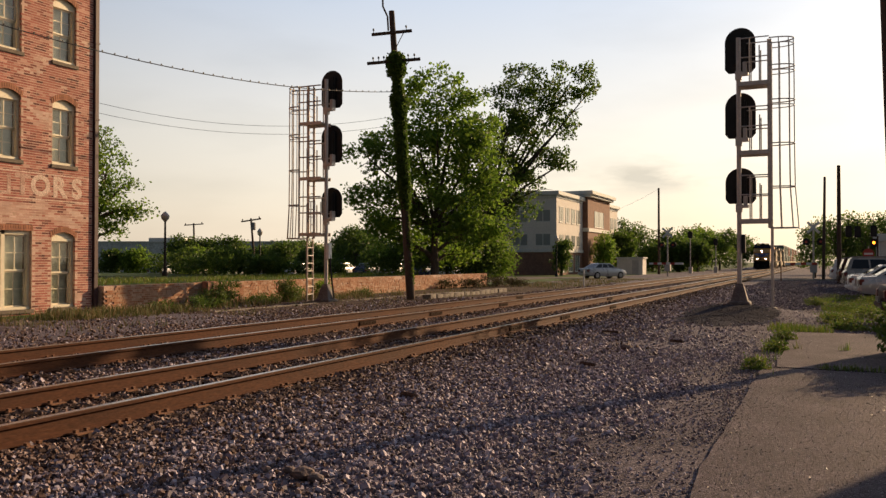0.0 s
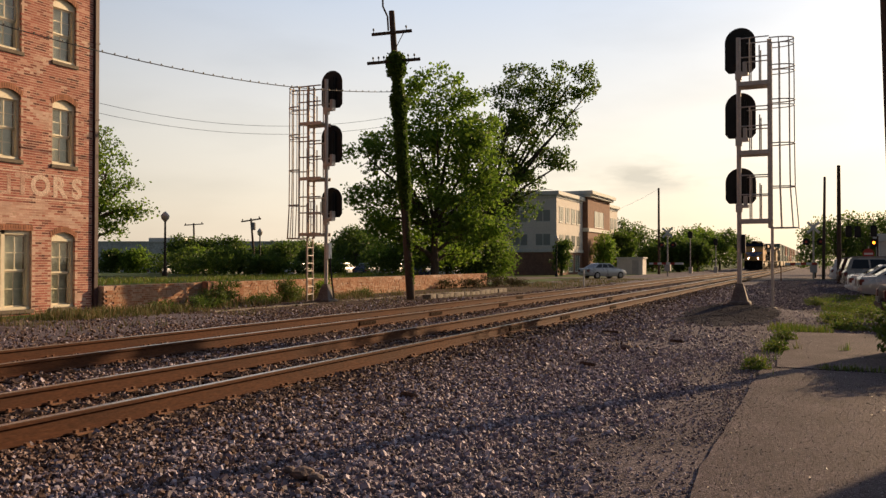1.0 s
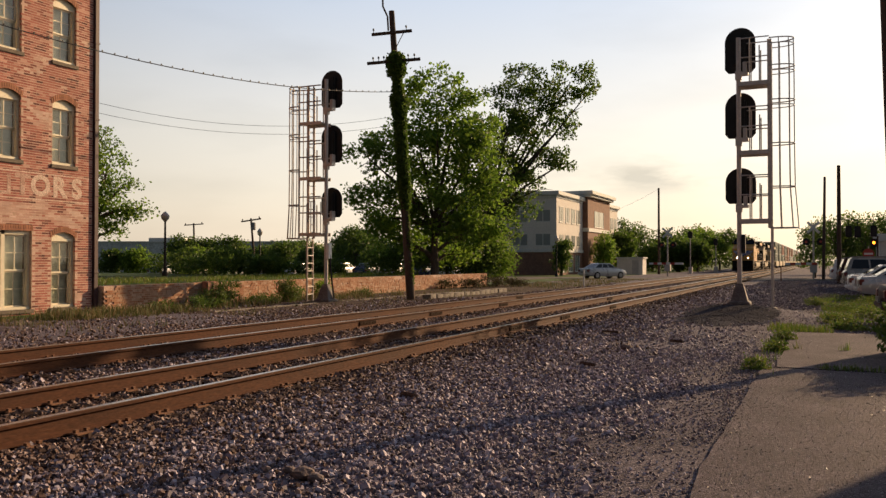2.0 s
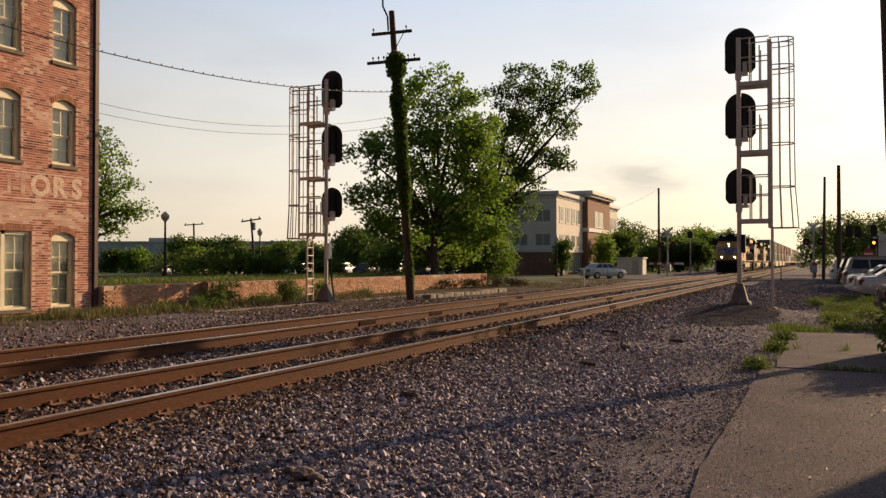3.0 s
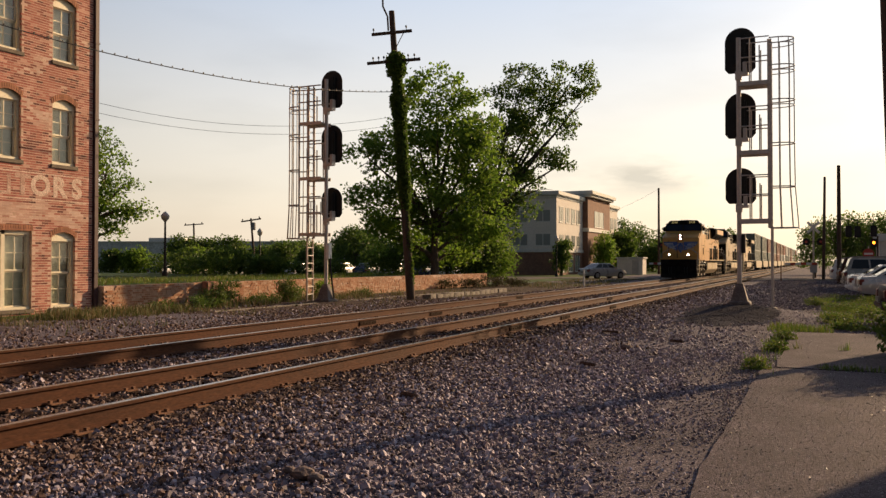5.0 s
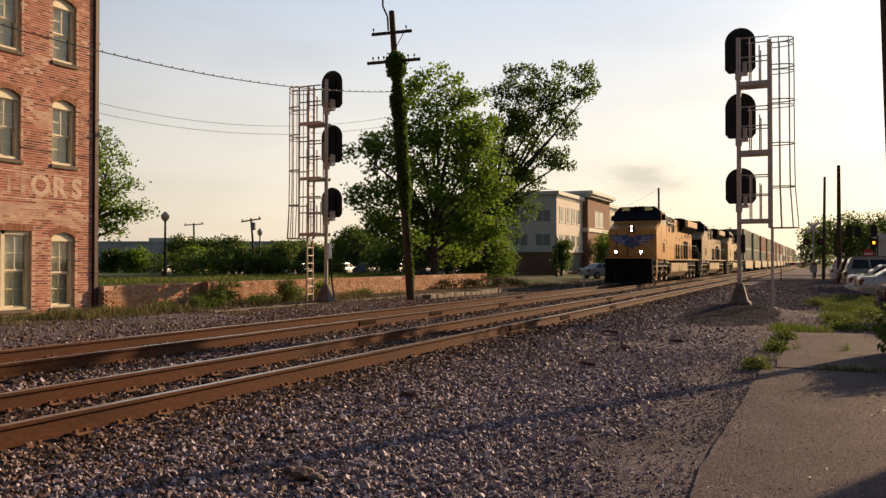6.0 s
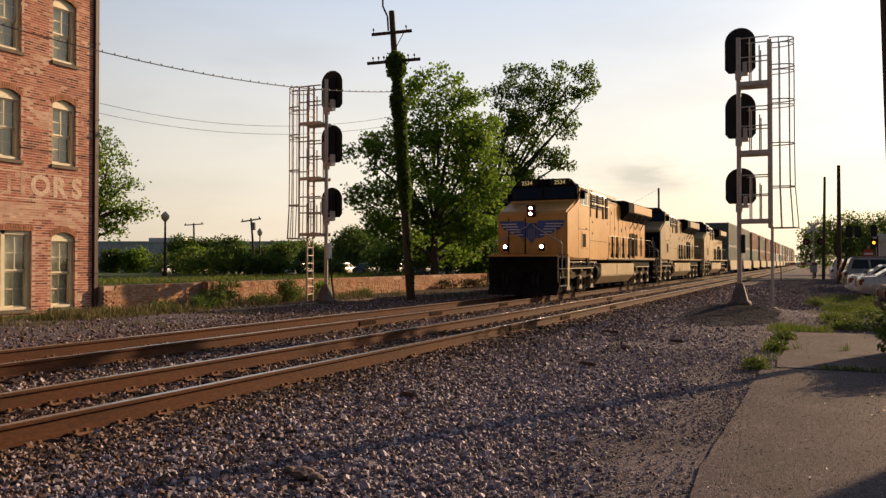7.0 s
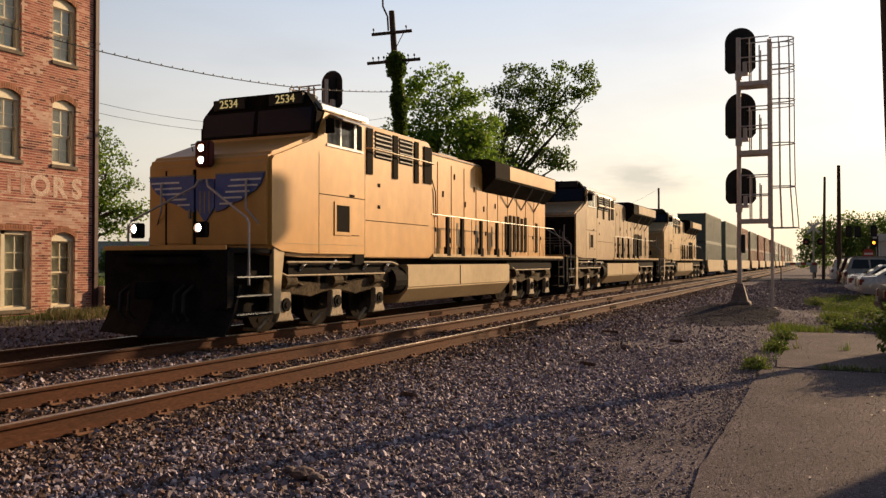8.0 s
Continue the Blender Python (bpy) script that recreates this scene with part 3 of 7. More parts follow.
M_UNDER = surf("oily_underframe", (0.010, 0.009, 0.009), (0.021, 0.018, 0.017), 3, 0.85, 0.2, fine=20, spec=0.05)
# Black paint on most parts; on vents the near-black stands in for inner shade.
M_DARKPANEL = surf("black_paint_and_vent_shade", (0.009, 0.007, 0.006), (0.018, 0.014, 0.011), 3, 0.85, spec=0.04)
M_TRUCK = surf("dusty_truck_grey", (0.24, 0.18, 0.11), (0.38, 0.29, 0.19), 3, 0.7, 0.15, fine=20, grime=0.4)
# Darker than M_TRUCK: shade of the gaps between journal boxes is in the colour.
M_TRUCK_DARK = surf("shade_darkened_truck_steel", (0.035, 0.026, 0.018), (0.12, 0.09, 0.058), 2.5, 0.85, 0.15, fine=16, grime=0.5, spec=0.06)
M_TANK = surf("dusty_tank_grey", (0.42, 0.30, 0.16), (0.50, 0.37, 0.20), 0.6, 0.45, 0.02, fine=6, grime=0.1)
M_BLUE = surf("emblem_blue", (0.02, 0.075, 0.30), (0.03, 0.10, 0.38), 2, 0.4)
M_WHITE = surf("white_paint", (0.7, 0.68, 0.64), (0.8, 0.78, 0.74), 2, 0.5, fine=20, grime=0.15)
M_RED = surf("red_paint", (0.35, 0.03, 0.02), (0.45, 0.05, 0.03), 2, 0.45)
M_LAMPBOX = surf("dark_red_lamp_box", (0.09, 0.018, 0.012), (0.14, 0.03, 0.02), 3, 0.7, spec=0.2)
M_SHIELD = glass("tinted_windshield", (0.008, 0.010, 0.028), 0.08)
M_SHIELD.node_tree.nodes["Principled BSDF"].inputs["Specular IOR Level"].default_value = 0.15
M_LAMP = glow("headlamp_lens", (1.0, 0.66, 0.45), 90.0)
M_NUMBER = glow("number_board_figures", (0.9, 0.72, 0.3), 0.28)
M_WHEEL = surf("wheel_steel", (0.016, 0.013, 0.011), (0.032, 0.026, 0.021), 4, 0.92, 0.1, 0.0, spec=0.03)
TRAIN, WHEELS = [], []


def letters(name, text, size, m, material, parent, depth=0.006, spread_x=1.0, bold=0.0):
    cu = bpy.data.curves.new(name, "FONT")
    cu.body, cu.size, cu.extrude, cu.align_x, cu.align_y = text, size, depth, "CENTER", "CENTER"
    cu.space_character = spread_x
    cu.offset = bold
    tmp = bpy.data.objects.new(name + "_outline", cu)
    scene.collection.objects.link(tmp)
    dg = bpy.context.evaluated_depsgraph_get()
    me = bpy.data.meshes.new_from_object(tmp.evaluated_get(dg))
    bpy.data.objects.remove(tmp)
    bpy.data.curves.remove(cu)
    me.materials.clear()
    me.materials.append(material)
    ob = new(name, me)
    ob.parent, ob.matrix_basis = parent, m
    return ob


def disc(bm, c, r, axis, depth, n=20, r2=None):
    c = Vector(c)
    d = {"x": Vector((1, 0, 0)), "y": Vector((0, 1, 0)), "z": Vector((0, 0, 1))}[axis]
    tube(bm, [c - d * depth / 2, c + d * depth / 2], [r, r if r2 is None else r2], n)


def wheelset(parent, y):
    bm = bmesh.new()
    for s in (-1, 1):
        disc(bm, (s * 0.755, 0, 0), 0.53, "x", 0.13, 28)
        disc(bm, (s * 0.70, 0, 0), 0.565, "x", 0.03, 28)
        disc(bm, (s * 0.83, 0, 0), 0.16, "x", 0.06, 12)
        for k in range(6):
            a = k * math.pi / 3
            disc(bm, (s * 0.825, 0.33 * math.cos(a), 0.33 * math.sin(a)), 0.05, "x", 0.02, 8)
    tube(bm, [(-0.95, 0, 0), (0.95, 0, 0)], 0.09, 12)
    ob = part("wheelset", bm, M_WHEEL, parent)
    ob.location = (0, y, 0.53)
    WHEELS.append((ob, y))


def truck(parent, ys):
    mid = ys[1]
    fr = bmesh.new()
    for s in (-1, 1):
        prism(fr, [(ys[0] - 0.75, 0.78), (ys[0] - 0.62, 1.12), (ys[0] + 0.5, 1.0), (mid - 0.5, 0.92), (mid + 0.5, 0.92), (ys[2] - 0.5, 1.0), (ys[2] + 0.62, 1.12),
                   (ys[2] + 0.75, 0.78), (ys[2] + 0.4, 0.72), (ys[2] - 0.4, 0.72), (mid + 0.9, 0.66), (mid + 0.4, 0.74), (mid - 0.4, 0.74), (mid - 0.9, 0.66), (ys[0] + 0.4, 0.72), (ys[0] - 0.4, 0.72)],
              "x", s * 1.06, s * 1.24)
        for e in (-0.55, 0.55):
            tube(fr, [(s * 1.15, mid + e, 0.86), (s * 1.15, mid + e, 1.28)], 0.09, 10)
    frame_ob = part("truck_frame", fr, M_TRUCK_DARK, parent, "dusty cast truck frame, coloured darker as recess shade", bevel=0.015)
    for y in ys:
        for s in (-1, 1):
            jb = bmesh.new()
            prism(jb, [(y - 0.19, 0.78), (y + 0.19, 0.78), (y + 0.2, 0.4), (y + 0.3, 0.22), (y - 0.3, 0.22), (y - 0.2, 0.4)], "x", s * 1.2, s * 1.33)
            b = part("journal_box", jb, M_TRUCK, frame_ob, bevel=0.02)
            cap = bmesh.new()
            disc(cap, (s * 1.345, y, 0.54), 0.13, "x", 0.04, 14)
            disc(cap, (s * 1.36, y, 0.54), 0.06, "x", 0.05, 10)
            part("axle_cap", cap, M_UNDER, frame_ob)
    for i, y in enumerate(ys):
        wheelset(parent, y)
        for s in (-1, 1):
            sp = bmesh.new()
            tube(sp, [(s * 1.12, y - 0.28, 0.30), (s * 1.12, y - 0.62, 0.10)], 0.035, 8)
            tube(sp, [(s * 0.80, y - 0.60, 0.10), (s * 1.14, y - 0.62, 0.10)], 0.03, 8)
            part("sand_pipe", sp, M_TRUCK, parent)
    for s in (-1, 1):
        for y in (ys[0] + 0.15, ys[2] - 0.15, mid):
            bc = bmesh.new()
            tube(bc, [(s * 1.27, y - 0.18, 0.98), (s * 1.27, y + 0.2, 0.98), (s * 1.27, y + 0.21, 0.98), (s * 1.27, y + 0.5, 0.9)], [0.13, 0.11, 0.03, 0.03], 12)
            part("brake_cylinder", bc, M_TRUCK_DARK, parent)
        part("brake_pipe", shape(tube, [(s * 1.36, ys[0] - 0.3, 1.18), (s * 1.36, ys[0], 1.1), (s * 1.36, ys[2] + 0.2, 1.1)], 0.022, 8), M_TRUCK, parent)
    for y in ys:
        part("traction_motor", boxes([(-0.7, 0.7, y - 0.35, y + 0.45, 0.25, 1.1)]), M_UNDER, parent, bevel=0.03)


def rail_run(parent, pts, r=0.015, mat=None, name="handrail"):
    return part(name, shape(tube, pts, r, 8), mat or M_YELLOW_OLD, parent)


def bezel(parent, x, y, z, r):
    """Short dark tube round a lamp."""
    bm = bmesh.new()
    rings = [ring(bm, [(x + rr * math.cos(a), yy, z + rr * math.sin(a)) for a in (2 * math.pi * k / 18 for k in range(18))]) for yy, rr in ((y + 0.07, r + 0.012), (y, r + 0.012), (y, r), (y + 0.07, r))]
    skin(bm, rings, caps=False)
    part("lamp_bezel", bm, M_DARKPANEL, parent)


def brow_shell(bm):
    """Leaning hexagonal front of the cab round the windshield."""
    pts = [(-1.44, 3.93), (1.44, 3.93), (1.46, 4.46), (1.12, 4.88), (-1.12, 4.88), (-1.46, 4.46)]
    skin(bm, [ring(bm, [(x, 1.13 + (z - 3.93) * 0.17, z) for x, z in pts]), ring(bm, [(x, 1.62, z) for x, z in pts])])


def locomotive(off, body_mat, label, lead):
    loco = thing("locomotive", pose(FAR_X, off + 13, RAIL_TOP), label, "locomotive", "three locomotives")
    TRAIN.append((loco, off))
    # underframe, deck and side sills
    part("underframe", boxes([(-0.95, 0.95, -1.3, 19.0, 1.12, 1.5), (-1.42, 1.42, 6.7, 18.9, 1.42, 1.52), (-1.42, 1.42, -1.45, 0.4, 1.52, 1.62)]), M_UNDER, loco, bevel=0.02)
    for y0, y1 in ((0.5, 5.0), (12.8, 17.7)):
        part("equipment_rack", boxes([(-1.3, 1.3, y0, y1, 1.12, 1.41)]), M_UNDER, loco)
    # cab and nose in one shell
    bm = bmesh.new()
    prism(bm, [(0.02, 1.50), (-0.36, 1.62), (-0.36, 3.28), (-0.26, 3.42), (0.0, 3.50), (1.18, 3.93), (1.46, 4.52), (3.22, 4.52), (3.22, 1.46), (0.75, 1.46)], "x", -1.48, 1.48)
    cab = part("cab", bm, body_mat, loco, "wide-nosed cab", bevel=0.075)
    bm = bmesh.new()
    prism(bm, [(-1.50, 4.48), (-1.475, 4.585), (-1.40, 4.64), (-0.85, 4.80), (0.85, 4.80), (1.40, 4.64), (1.475, 4.585), (1.50, 4.48)], "y", 1.40, 3.30)
    part("cab_roof", bm, M_ROOF, loco, "grey arched cab roof", bevel=0.02)
    part("brow", shape(brow_shell), M_DARKPANEL, cab, "black surround of the windshield", bevel=0.04)
    for s in (-1, 1):
        part("windshield", shape(prism, [(1.145, 4.02), (1.21, 4.52), (1.26, 4.52), (1.2, 4.02)], "x", s * 0.04, s * 1.38), M_SHIELD, cab, bevel=0.01)
        nb = part("number_board", boxes([(s * 0.72 - 0.42, s * 0.72 + 0.42, 1.20, 1.32, 4.60, 4.82)]), M_BLACK, cab, "black board with figures", bevel=0.01)
        if lead:
            letters("figures", "2534", 0.24, pose(s * 0.72, 1.19, 4.71, 90, 0, 0), M_NUMBER, nb)
        # cab side windows with sunshade
        for y0, y1 in ((1.62, 2.08), (2.16, 2.66), (2.78, 3.02)):
            part("side_window", boxes([(s * 1.478, s * 1.488, y0, y1, 3.82, 4.36)]), M_GLASS, cab, bevel=0.003)
        part("window_frame", boxes([(s * 1.475, s * 1.494, 2.09, 2.15, 3.78, 4.40), (s * 1.475, s * 1.494, 2.67, 2.77, 3.78, 4.40), (s * 1.475, s * 1.5, 1.58, 3.06, 3.76, 3.81)]), M_CHROME, cab)
        part("sunshade", shape(prism, [(s * 1.49, 4.44), (s * 1.80, 4.30), (s * 1.80, 4.28), (s * 1.49, 4.41)], "y", 1.7, 3.0), M_ROOF, cab, "pale sunshade over the cab window")
        part("mirror", boxes([(s * 1.5, s * 1.72, 1.50, 1.53, 4.0, 4.3)]), M_DARKPANEL, cab)
        # vents and marks on the cab side
        part("cab_vent", boxes([(s * 1.476, s * 1.492, 1.95, 2.48, 2.0, 2.56)]), M_DARKPANEL, cab, "black square vent", bevel=0.004)
        part("cab_door_seam", boxes([(s * 1.476, s * 1.486, 1.30, 3.15, 2.745, 2.76), (s * 1.476, s * 1.486, 1.90, 2.9, 1.93, 1.945), (s * 1.476, s * 1.49, 2.5, 2.7, 2.77, 2.82)]), M_DARKPANEL, cab)
    for s in (-1, 1):
        part("cab_seam", boxes([(s * 1.476, s * 1.486, 1.30, 1.312, 1.5, 3.6), (s * 1.476, s * 1.486, 3.16, 3.172, 1.5, 4.4), (s * 1.476, s * 1.486, 0.1, 3.2, 1.72, 1.73)]), M_YELLOW_OLD, cab)
        part("vent_frame", boxes([(s * 1.476, s * 1.498, 1.88, 1.95, 1.93, 2.63), (s * 1.476, s * 1.498, 2.48, 2.55, 1.93, 2.63), (s * 1.476, s * 1.498, 1.95, 2.48, 2.56, 2.63), (s * 1.476, s * 1.498, 1.95, 2.48, 1.93, 2.0)]), body_mat, cab)
        for y, z in ((0.9, 1.30), (2.0, 1.33), (3.4, 1.30), (4.4, 1.28)):
            part("pipe_fitting", shape(tube, [(s * 1.30, y, z - 0.1), (s * 1.36, y, z), (s * 1.36, y + 0.12, z + 0.06)], 0.04, 8), M_CHROME, loco)
        part("sill_pipe", shape(tube, [(s * 1.40, 0.3, 1.36), (s * 1.40, 4.6, 1.36), (s * 1.34, 5.0, 1.3)], 0.022, 8), M_TRUCK, loco)
    rail_run(cab, [(-0.9, 0.3, 3.62), (-0.9, 0.25, 3.74), (-0.4, 0.2, 3.76), (-0.4, 0.25, 3.64)], 0.018, M_LGREY, "nose_grab")
    rail_run(cab, [(0.3, 1.9, 4.76), (0.3, 1.9, 4.92), (1.0, 1.9, 4.88), (1.0, 1.9, 4.72)], 0.015, M_LGREY, "roof_grab")
    tube_ob = bmesh.new()
    for x in (-0.25, 0.0, 0.2):
        tube(tube_ob, [(x, 2.2, 4.86), (x, 1.95, 4.88)], [0.05, 0.09], 10)
    part("horn", tube_ob, M_LGREY, cab)
    # nose front: door, emblem, headlights
    door = part("nose_door", boxes([(-0.95, -0.30, -0.385, -0.36, 1.72, 3.15)]), body_mat, cab, bevel=0.012)
    part("door_handle", boxes([(-0.38, -0.34, -0.42, -0.385, 2.2, 2.38)]), M_LGREY, door)
    part("door_seam", boxes([(-1.0, -0.95, -0.372, -0.352, 1.7, 3.15), (-0.30, -0.24, -0.372, -0.352, 1.7, 3.15)]), M_DARKPANEL, door)
    if lead:
        part("emblem_shield", shape(prism, [(-0.22, 2.95), (0.22, 2.95), (0.22, 2.4), (0.0, 2.12), (-0.22, 2.4)], "y", -0.392, -0.36), M_BLUE, cab, "blue shield emblem")
        for s in (-1, 1):
            def span(a, b):
                return (min(s * a, s * b), max(s * a, s * b))
            wing = part("emblem_wing", shape(prism, [(s * 0.26, 3.02), (s * 1.38, 3.02), (s * 1.32, 2.86), (s * 1.28, 2.80), (s * 1.18, 2.70), (s * 1.0, 2.62), (s * 0.86, 2.52), (s * 0.62, 2.46), (s * 0.46, 2.36), (s * 0.26, 2.32)], "y", -0.404, -0.36), M_BLUE, cab, "blue feathered wing emblem")
            part("wing_edge", boxes([(*span(0.26, 1.38), -0.408, -0.36, 3.02, 3.045)]), M_LGREY, wing)
            for a, b, z in ((0.62, 1.32, 2.89), (0.56, 1.24, 2.78), (0.50, 1.06, 2.67), (0.44, 0.88, 2.56), (0.36, 0.66, 2.45)):
                part("feather_stripe", boxes([(*span(a, b), -0.409, -0.402, z, z + 0.035)]), M_WHITE, wing)
        for k in range(3):
            part("shield_stripe", boxes([(-0.13 + 0.11 * k, -0.09 + 0.11 * k, -0.398, -0.390, 2.3, 2.72)]), M_LGREY, cab)
    if off == 20.9:
        part("nose_panel", boxes([(-1.43, 1.43, -0.372, -0.355, 1.66, 3.24)]), M_DARKPANEL, cab, "black painted nose front", bevel=0.006)
        part("nose_stripe", boxes([(-1.3 + 0.14 * k, 1.3 - 0.05 * k, -0.378, -0.370, 2.02 + 0.11 * k, 2.05 + 0.11 * k) for k in range(4)]), M_LGREY, cab, "thin pale stripes")
    part("headlight_box", boxes([(-0.17, 0.17, -0.5, -0.3, 3.18, 3.68)]), M_LAMPBOX if lead else body_mat, cab, bevel=0.03)
    for z in (3.31, 3.54):
        bm = bmesh.new()
        disc(bm, (0, -0.50, z), 0.06, "y", 0.02, 18)
        bezel(cab, 0, -0.53, z, 0.08)
        part("headlight", bm, M_LAMP if lead else M_GLASS, cab, "lit round headlight" if lead else "round headlight")
    # front platform, pilot, plow and coupler
    pilot = part("pilot", boxes([(-1.42, 1.42, -1.5, -1.28, 0.55, 1.58), (-1.42, -1.2, -1.3, 0.0, 0.4, 1.5)]), M_UNDER, loco, "black front pilot plate", bevel=0.02)
    bm = bmesh.new()
    rings = []
    for z, y, w in ((0.08, -1.95, 1.42), (0.35, -1.75, 1.45), (0.75, -1.6, 1.45), (0.95, -1.5, 1.42)):
        rings.append(ring(bm, [(-w, y + 0.35, z), (0, y - 0.1, z), (w, y + 0.35, z), (w, y + 0.42, z), (0, y + 0.05, z), (-w, y + 0.42, z)]))
    skin(bm, rings)
    part("snow_plow", bm, M_UNDER, loco, "black V-shaped plow")
    part("anticlimber", boxes([(-0.9, 0.9, -1.75, -1.45, 1.32, 1.45), (-0.9, 0.9, -1.7, -1.45, 1.50, 1.56)]), M_UNDER, loco, bevel=0.02)
    part("sill_stripe", boxes([(-1.42, 1.42, -1.515, -1.495, 1.58, 1.66)]), M_YELLOW, loco, "yellow edge of the front platform")
    bm = bmesh.new()
    prism(bm, [(-0.14, -2.15), (0.05, -2.2), (0.16, -2.0), (0.1, -1.5), (-0.12, -1.5)], "z", 0.72, 1.02)
    part("coupler", bm, M_UNDER, loco, bevel=0.03)
    for x in (-0.75, -0.55, 0.5, 0.7):
        part("air_hose", shape(tube, [(x, -1.5, 0.95), (x, -1.75, 0.8), (x + 0.03, -1.8, 0.5), (x + 0.06, -1.7, 0.35)], 0.03, 8), M_RUBBER, loco)
    for s in (-1, 1):
        dl = part("ditch_light_box", boxes([(s * 0.75 - 0.11, s * 0.75 + 0.11, -1.42, -1.26, 1.80, 2.08)]), M_UNDER, pilot, bevel=0.02)
        bm = bmesh.new()
        disc(bm, (s * 0.75, -1.42, 1.97), 0.07, "y", 0.02, 18)
        bezel(dl, s * 0.75, -1.47, 1.97, 0.082)
        part("ditch_light", bm, M_LAMP if lead else M_GLASS, dl, "lit ditch light" if lead else "ditch light")
        steps = part("step_well", boxes([(s * 1.06, s * 1.44, -1.28, -0.2, 0.38, 0.44), (s * 1.10, s * 1.44, -1.28, -0.2, 0.72, 0.76), (s * 1.14, s * 1.44, -1.28, -0.2, 1.06, 1.10),
                                         (s * 1.05, s * 1.08, -1.28, -0.2, 0.38, 1.5)]), M_UNDER, loco, "black boarding steps", bevel=0.008)
        part("step_edge", boxes([(s * 1.42, s * 1.455, -1.25, -0.25, 0.42, 0.45), (s * 1.42, s * 1.455, -1.25, -0.25, 0.745, 0.775), (s * 1.42, s * 1.455, -1.25, -0.25, 1.085, 1.11)]), M_CHROME, steps, "bright tread edges")
        part("step_panel", shape(prism, [(-0.2, 0.40), (0.02, 0.40), (0.06, 1.0), (0.16, 1.62), (-0.2, 1.62)], "x", s * 1.36, s * 1.46), M_TANK, loco, "pale side panel by the steps", bevel=0.01)
        rail_run(loco, [(s * 0.06, -0.40, 2.94), (s * 0.10, -0.46, 2.92), (s * 0.16, -0.50, 2.80), (s * 1.36, -0.88, 2.16), (s * 1.43, -0.90, 2.06), (s * 1.43, -0.90, 0.95)], 0.022, M_GALV)
        rail_run(loco, [(s * 1.02, -0.38, 2.90), (s * 1.02, -0.46, 2.88), (s * 1.02, -0.46, 2.36), (s * 1.44, -0.24, 1.80), (s * 1.46, -0.16, 1.62)], 0.022, M_GALV)
    # equipment cabinet behind the cab, with louvres
    bm = bmesh.new()
    prism(bm, [(-1.40, 1.46), (1.40, 1.46), (1.40, 4.30), (1.28, 4.52), (-1.28, 4.52), (-1.40, 4.30)], "y", 3.22, 6.85)
    cabinet = part("equipment_cabinet", bm, body_mat, loco, bevel=0.02)
    for s in (-1, 1):
        # Vent boxes stand proud; their colour paints the shade inside the openings.
        for y0, y1, z0, z1 in ((3.35, 3.62, 3.36, 4.40), (4.62, 4.86, 3.36, 4.40), (5.78, 6.0, 3.36, 4.40), (6.32, 6.78, 3.40, 4.35)):
            part("cabinet_vent", boxes([(s * 1.395, s * 1.43, y0, y1, z0, z1)]), M_DARKPANEL, cabinet, "raised vent box, near-black as painted inner shade")
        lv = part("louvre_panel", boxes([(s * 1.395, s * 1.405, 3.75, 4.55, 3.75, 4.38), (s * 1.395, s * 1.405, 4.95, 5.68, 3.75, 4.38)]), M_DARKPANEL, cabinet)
        for y0, y1 in ((3.75, 4.55), (4.95, 5.68)):
            for k in range(6):
                part("louvre", boxes([(s * 1.40, s * 1.43, y0, y1, 3.79 + k * 0.1, 3.82 + k * 0.1)]), M_LGREY, lv)
        part("cabinet_seam", boxes([(s * 1.397, s * 1.41, 3.3, 6.6, 2.30, 2.312), (s * 1.397, s * 1.41, 3.24, 3.255, 1.5, 4.3), (s * 1.397, s * 1.412, 3.9, 4.0, 2.6, 2.68), (s * 1.397, s * 1.412, 3.9, 4.0, 3.1, 3.18)]), M_DARKPANEL, cabinet)
        rail_run(cabinet, [(s * 1.40, 3.3, 3.93), (s * 1.52, 3.4, 3.93), (s * 1.52, 6.7, 3.93), (s * 1.40, 6.8, 3.93)], 0.018, M_YELLOW_OLD, "grab_rail")
        part("toolbox_notch", boxes([(s * 1.40, s * 1.47, 2.75, 3.15, 1.34, 1.66)]), M_DARKPANEL, cabinet)
    # long hood with doors
    bm = bmesh.new()
    prism(bm, [(-1.02, 1.52), (1.02, 1.52), (1.02, 4.32), (0.93, 4.42), (-0.93, 4.42), (-1.02, 4.32)], "y", 6.85, 17.85)
    hood = part("long_hood", bm, body_mat, loco, bevel=0.02)
    for s in (-1, 1):
        for k in range(11):
            y = 7.05 + k * 0.94
            d = part("hood_door", boxes([(s * 1.015, s * 1.036, y, y + 0.88, 1.75, 4.15)]), body_mat, hood, bevel=0.008)
            part("door_latch", boxes([(s * 1.036, s * 1.052, y + 0.74, y + 0.82, 2.2, 2.32)]), M_DARKPANEL, d)
        for y, h in ((13.35, 2.9), (13.75, 2.95), (14.15, 2.95), (14.55, 2.95), (14.95, 2.9), (15.35, 2.95), (16.6, 2.8)):
            part("hood_vent", boxes([(s * 1.03, s * 1.06, y, y + 0.22, 1.72, h)]), M_DARKPANEL, hood, "tall vent slot, near-black as painted inner shade", bevel=0.005)
        for y in (7.85, 8.85, 10.3, 11.65, 12.75):
            part("rail_post", boxes([(s * 1.36, s * 1.43, y - 0.08, y + 0.08, 1.75, 2.60), (s * 1.34, s * 1.44, y - 0.13, y + 0.13, 1.52, 1.78)]), M_DARKPANEL, loco, "broad dark walkway post", bevel=0.01)
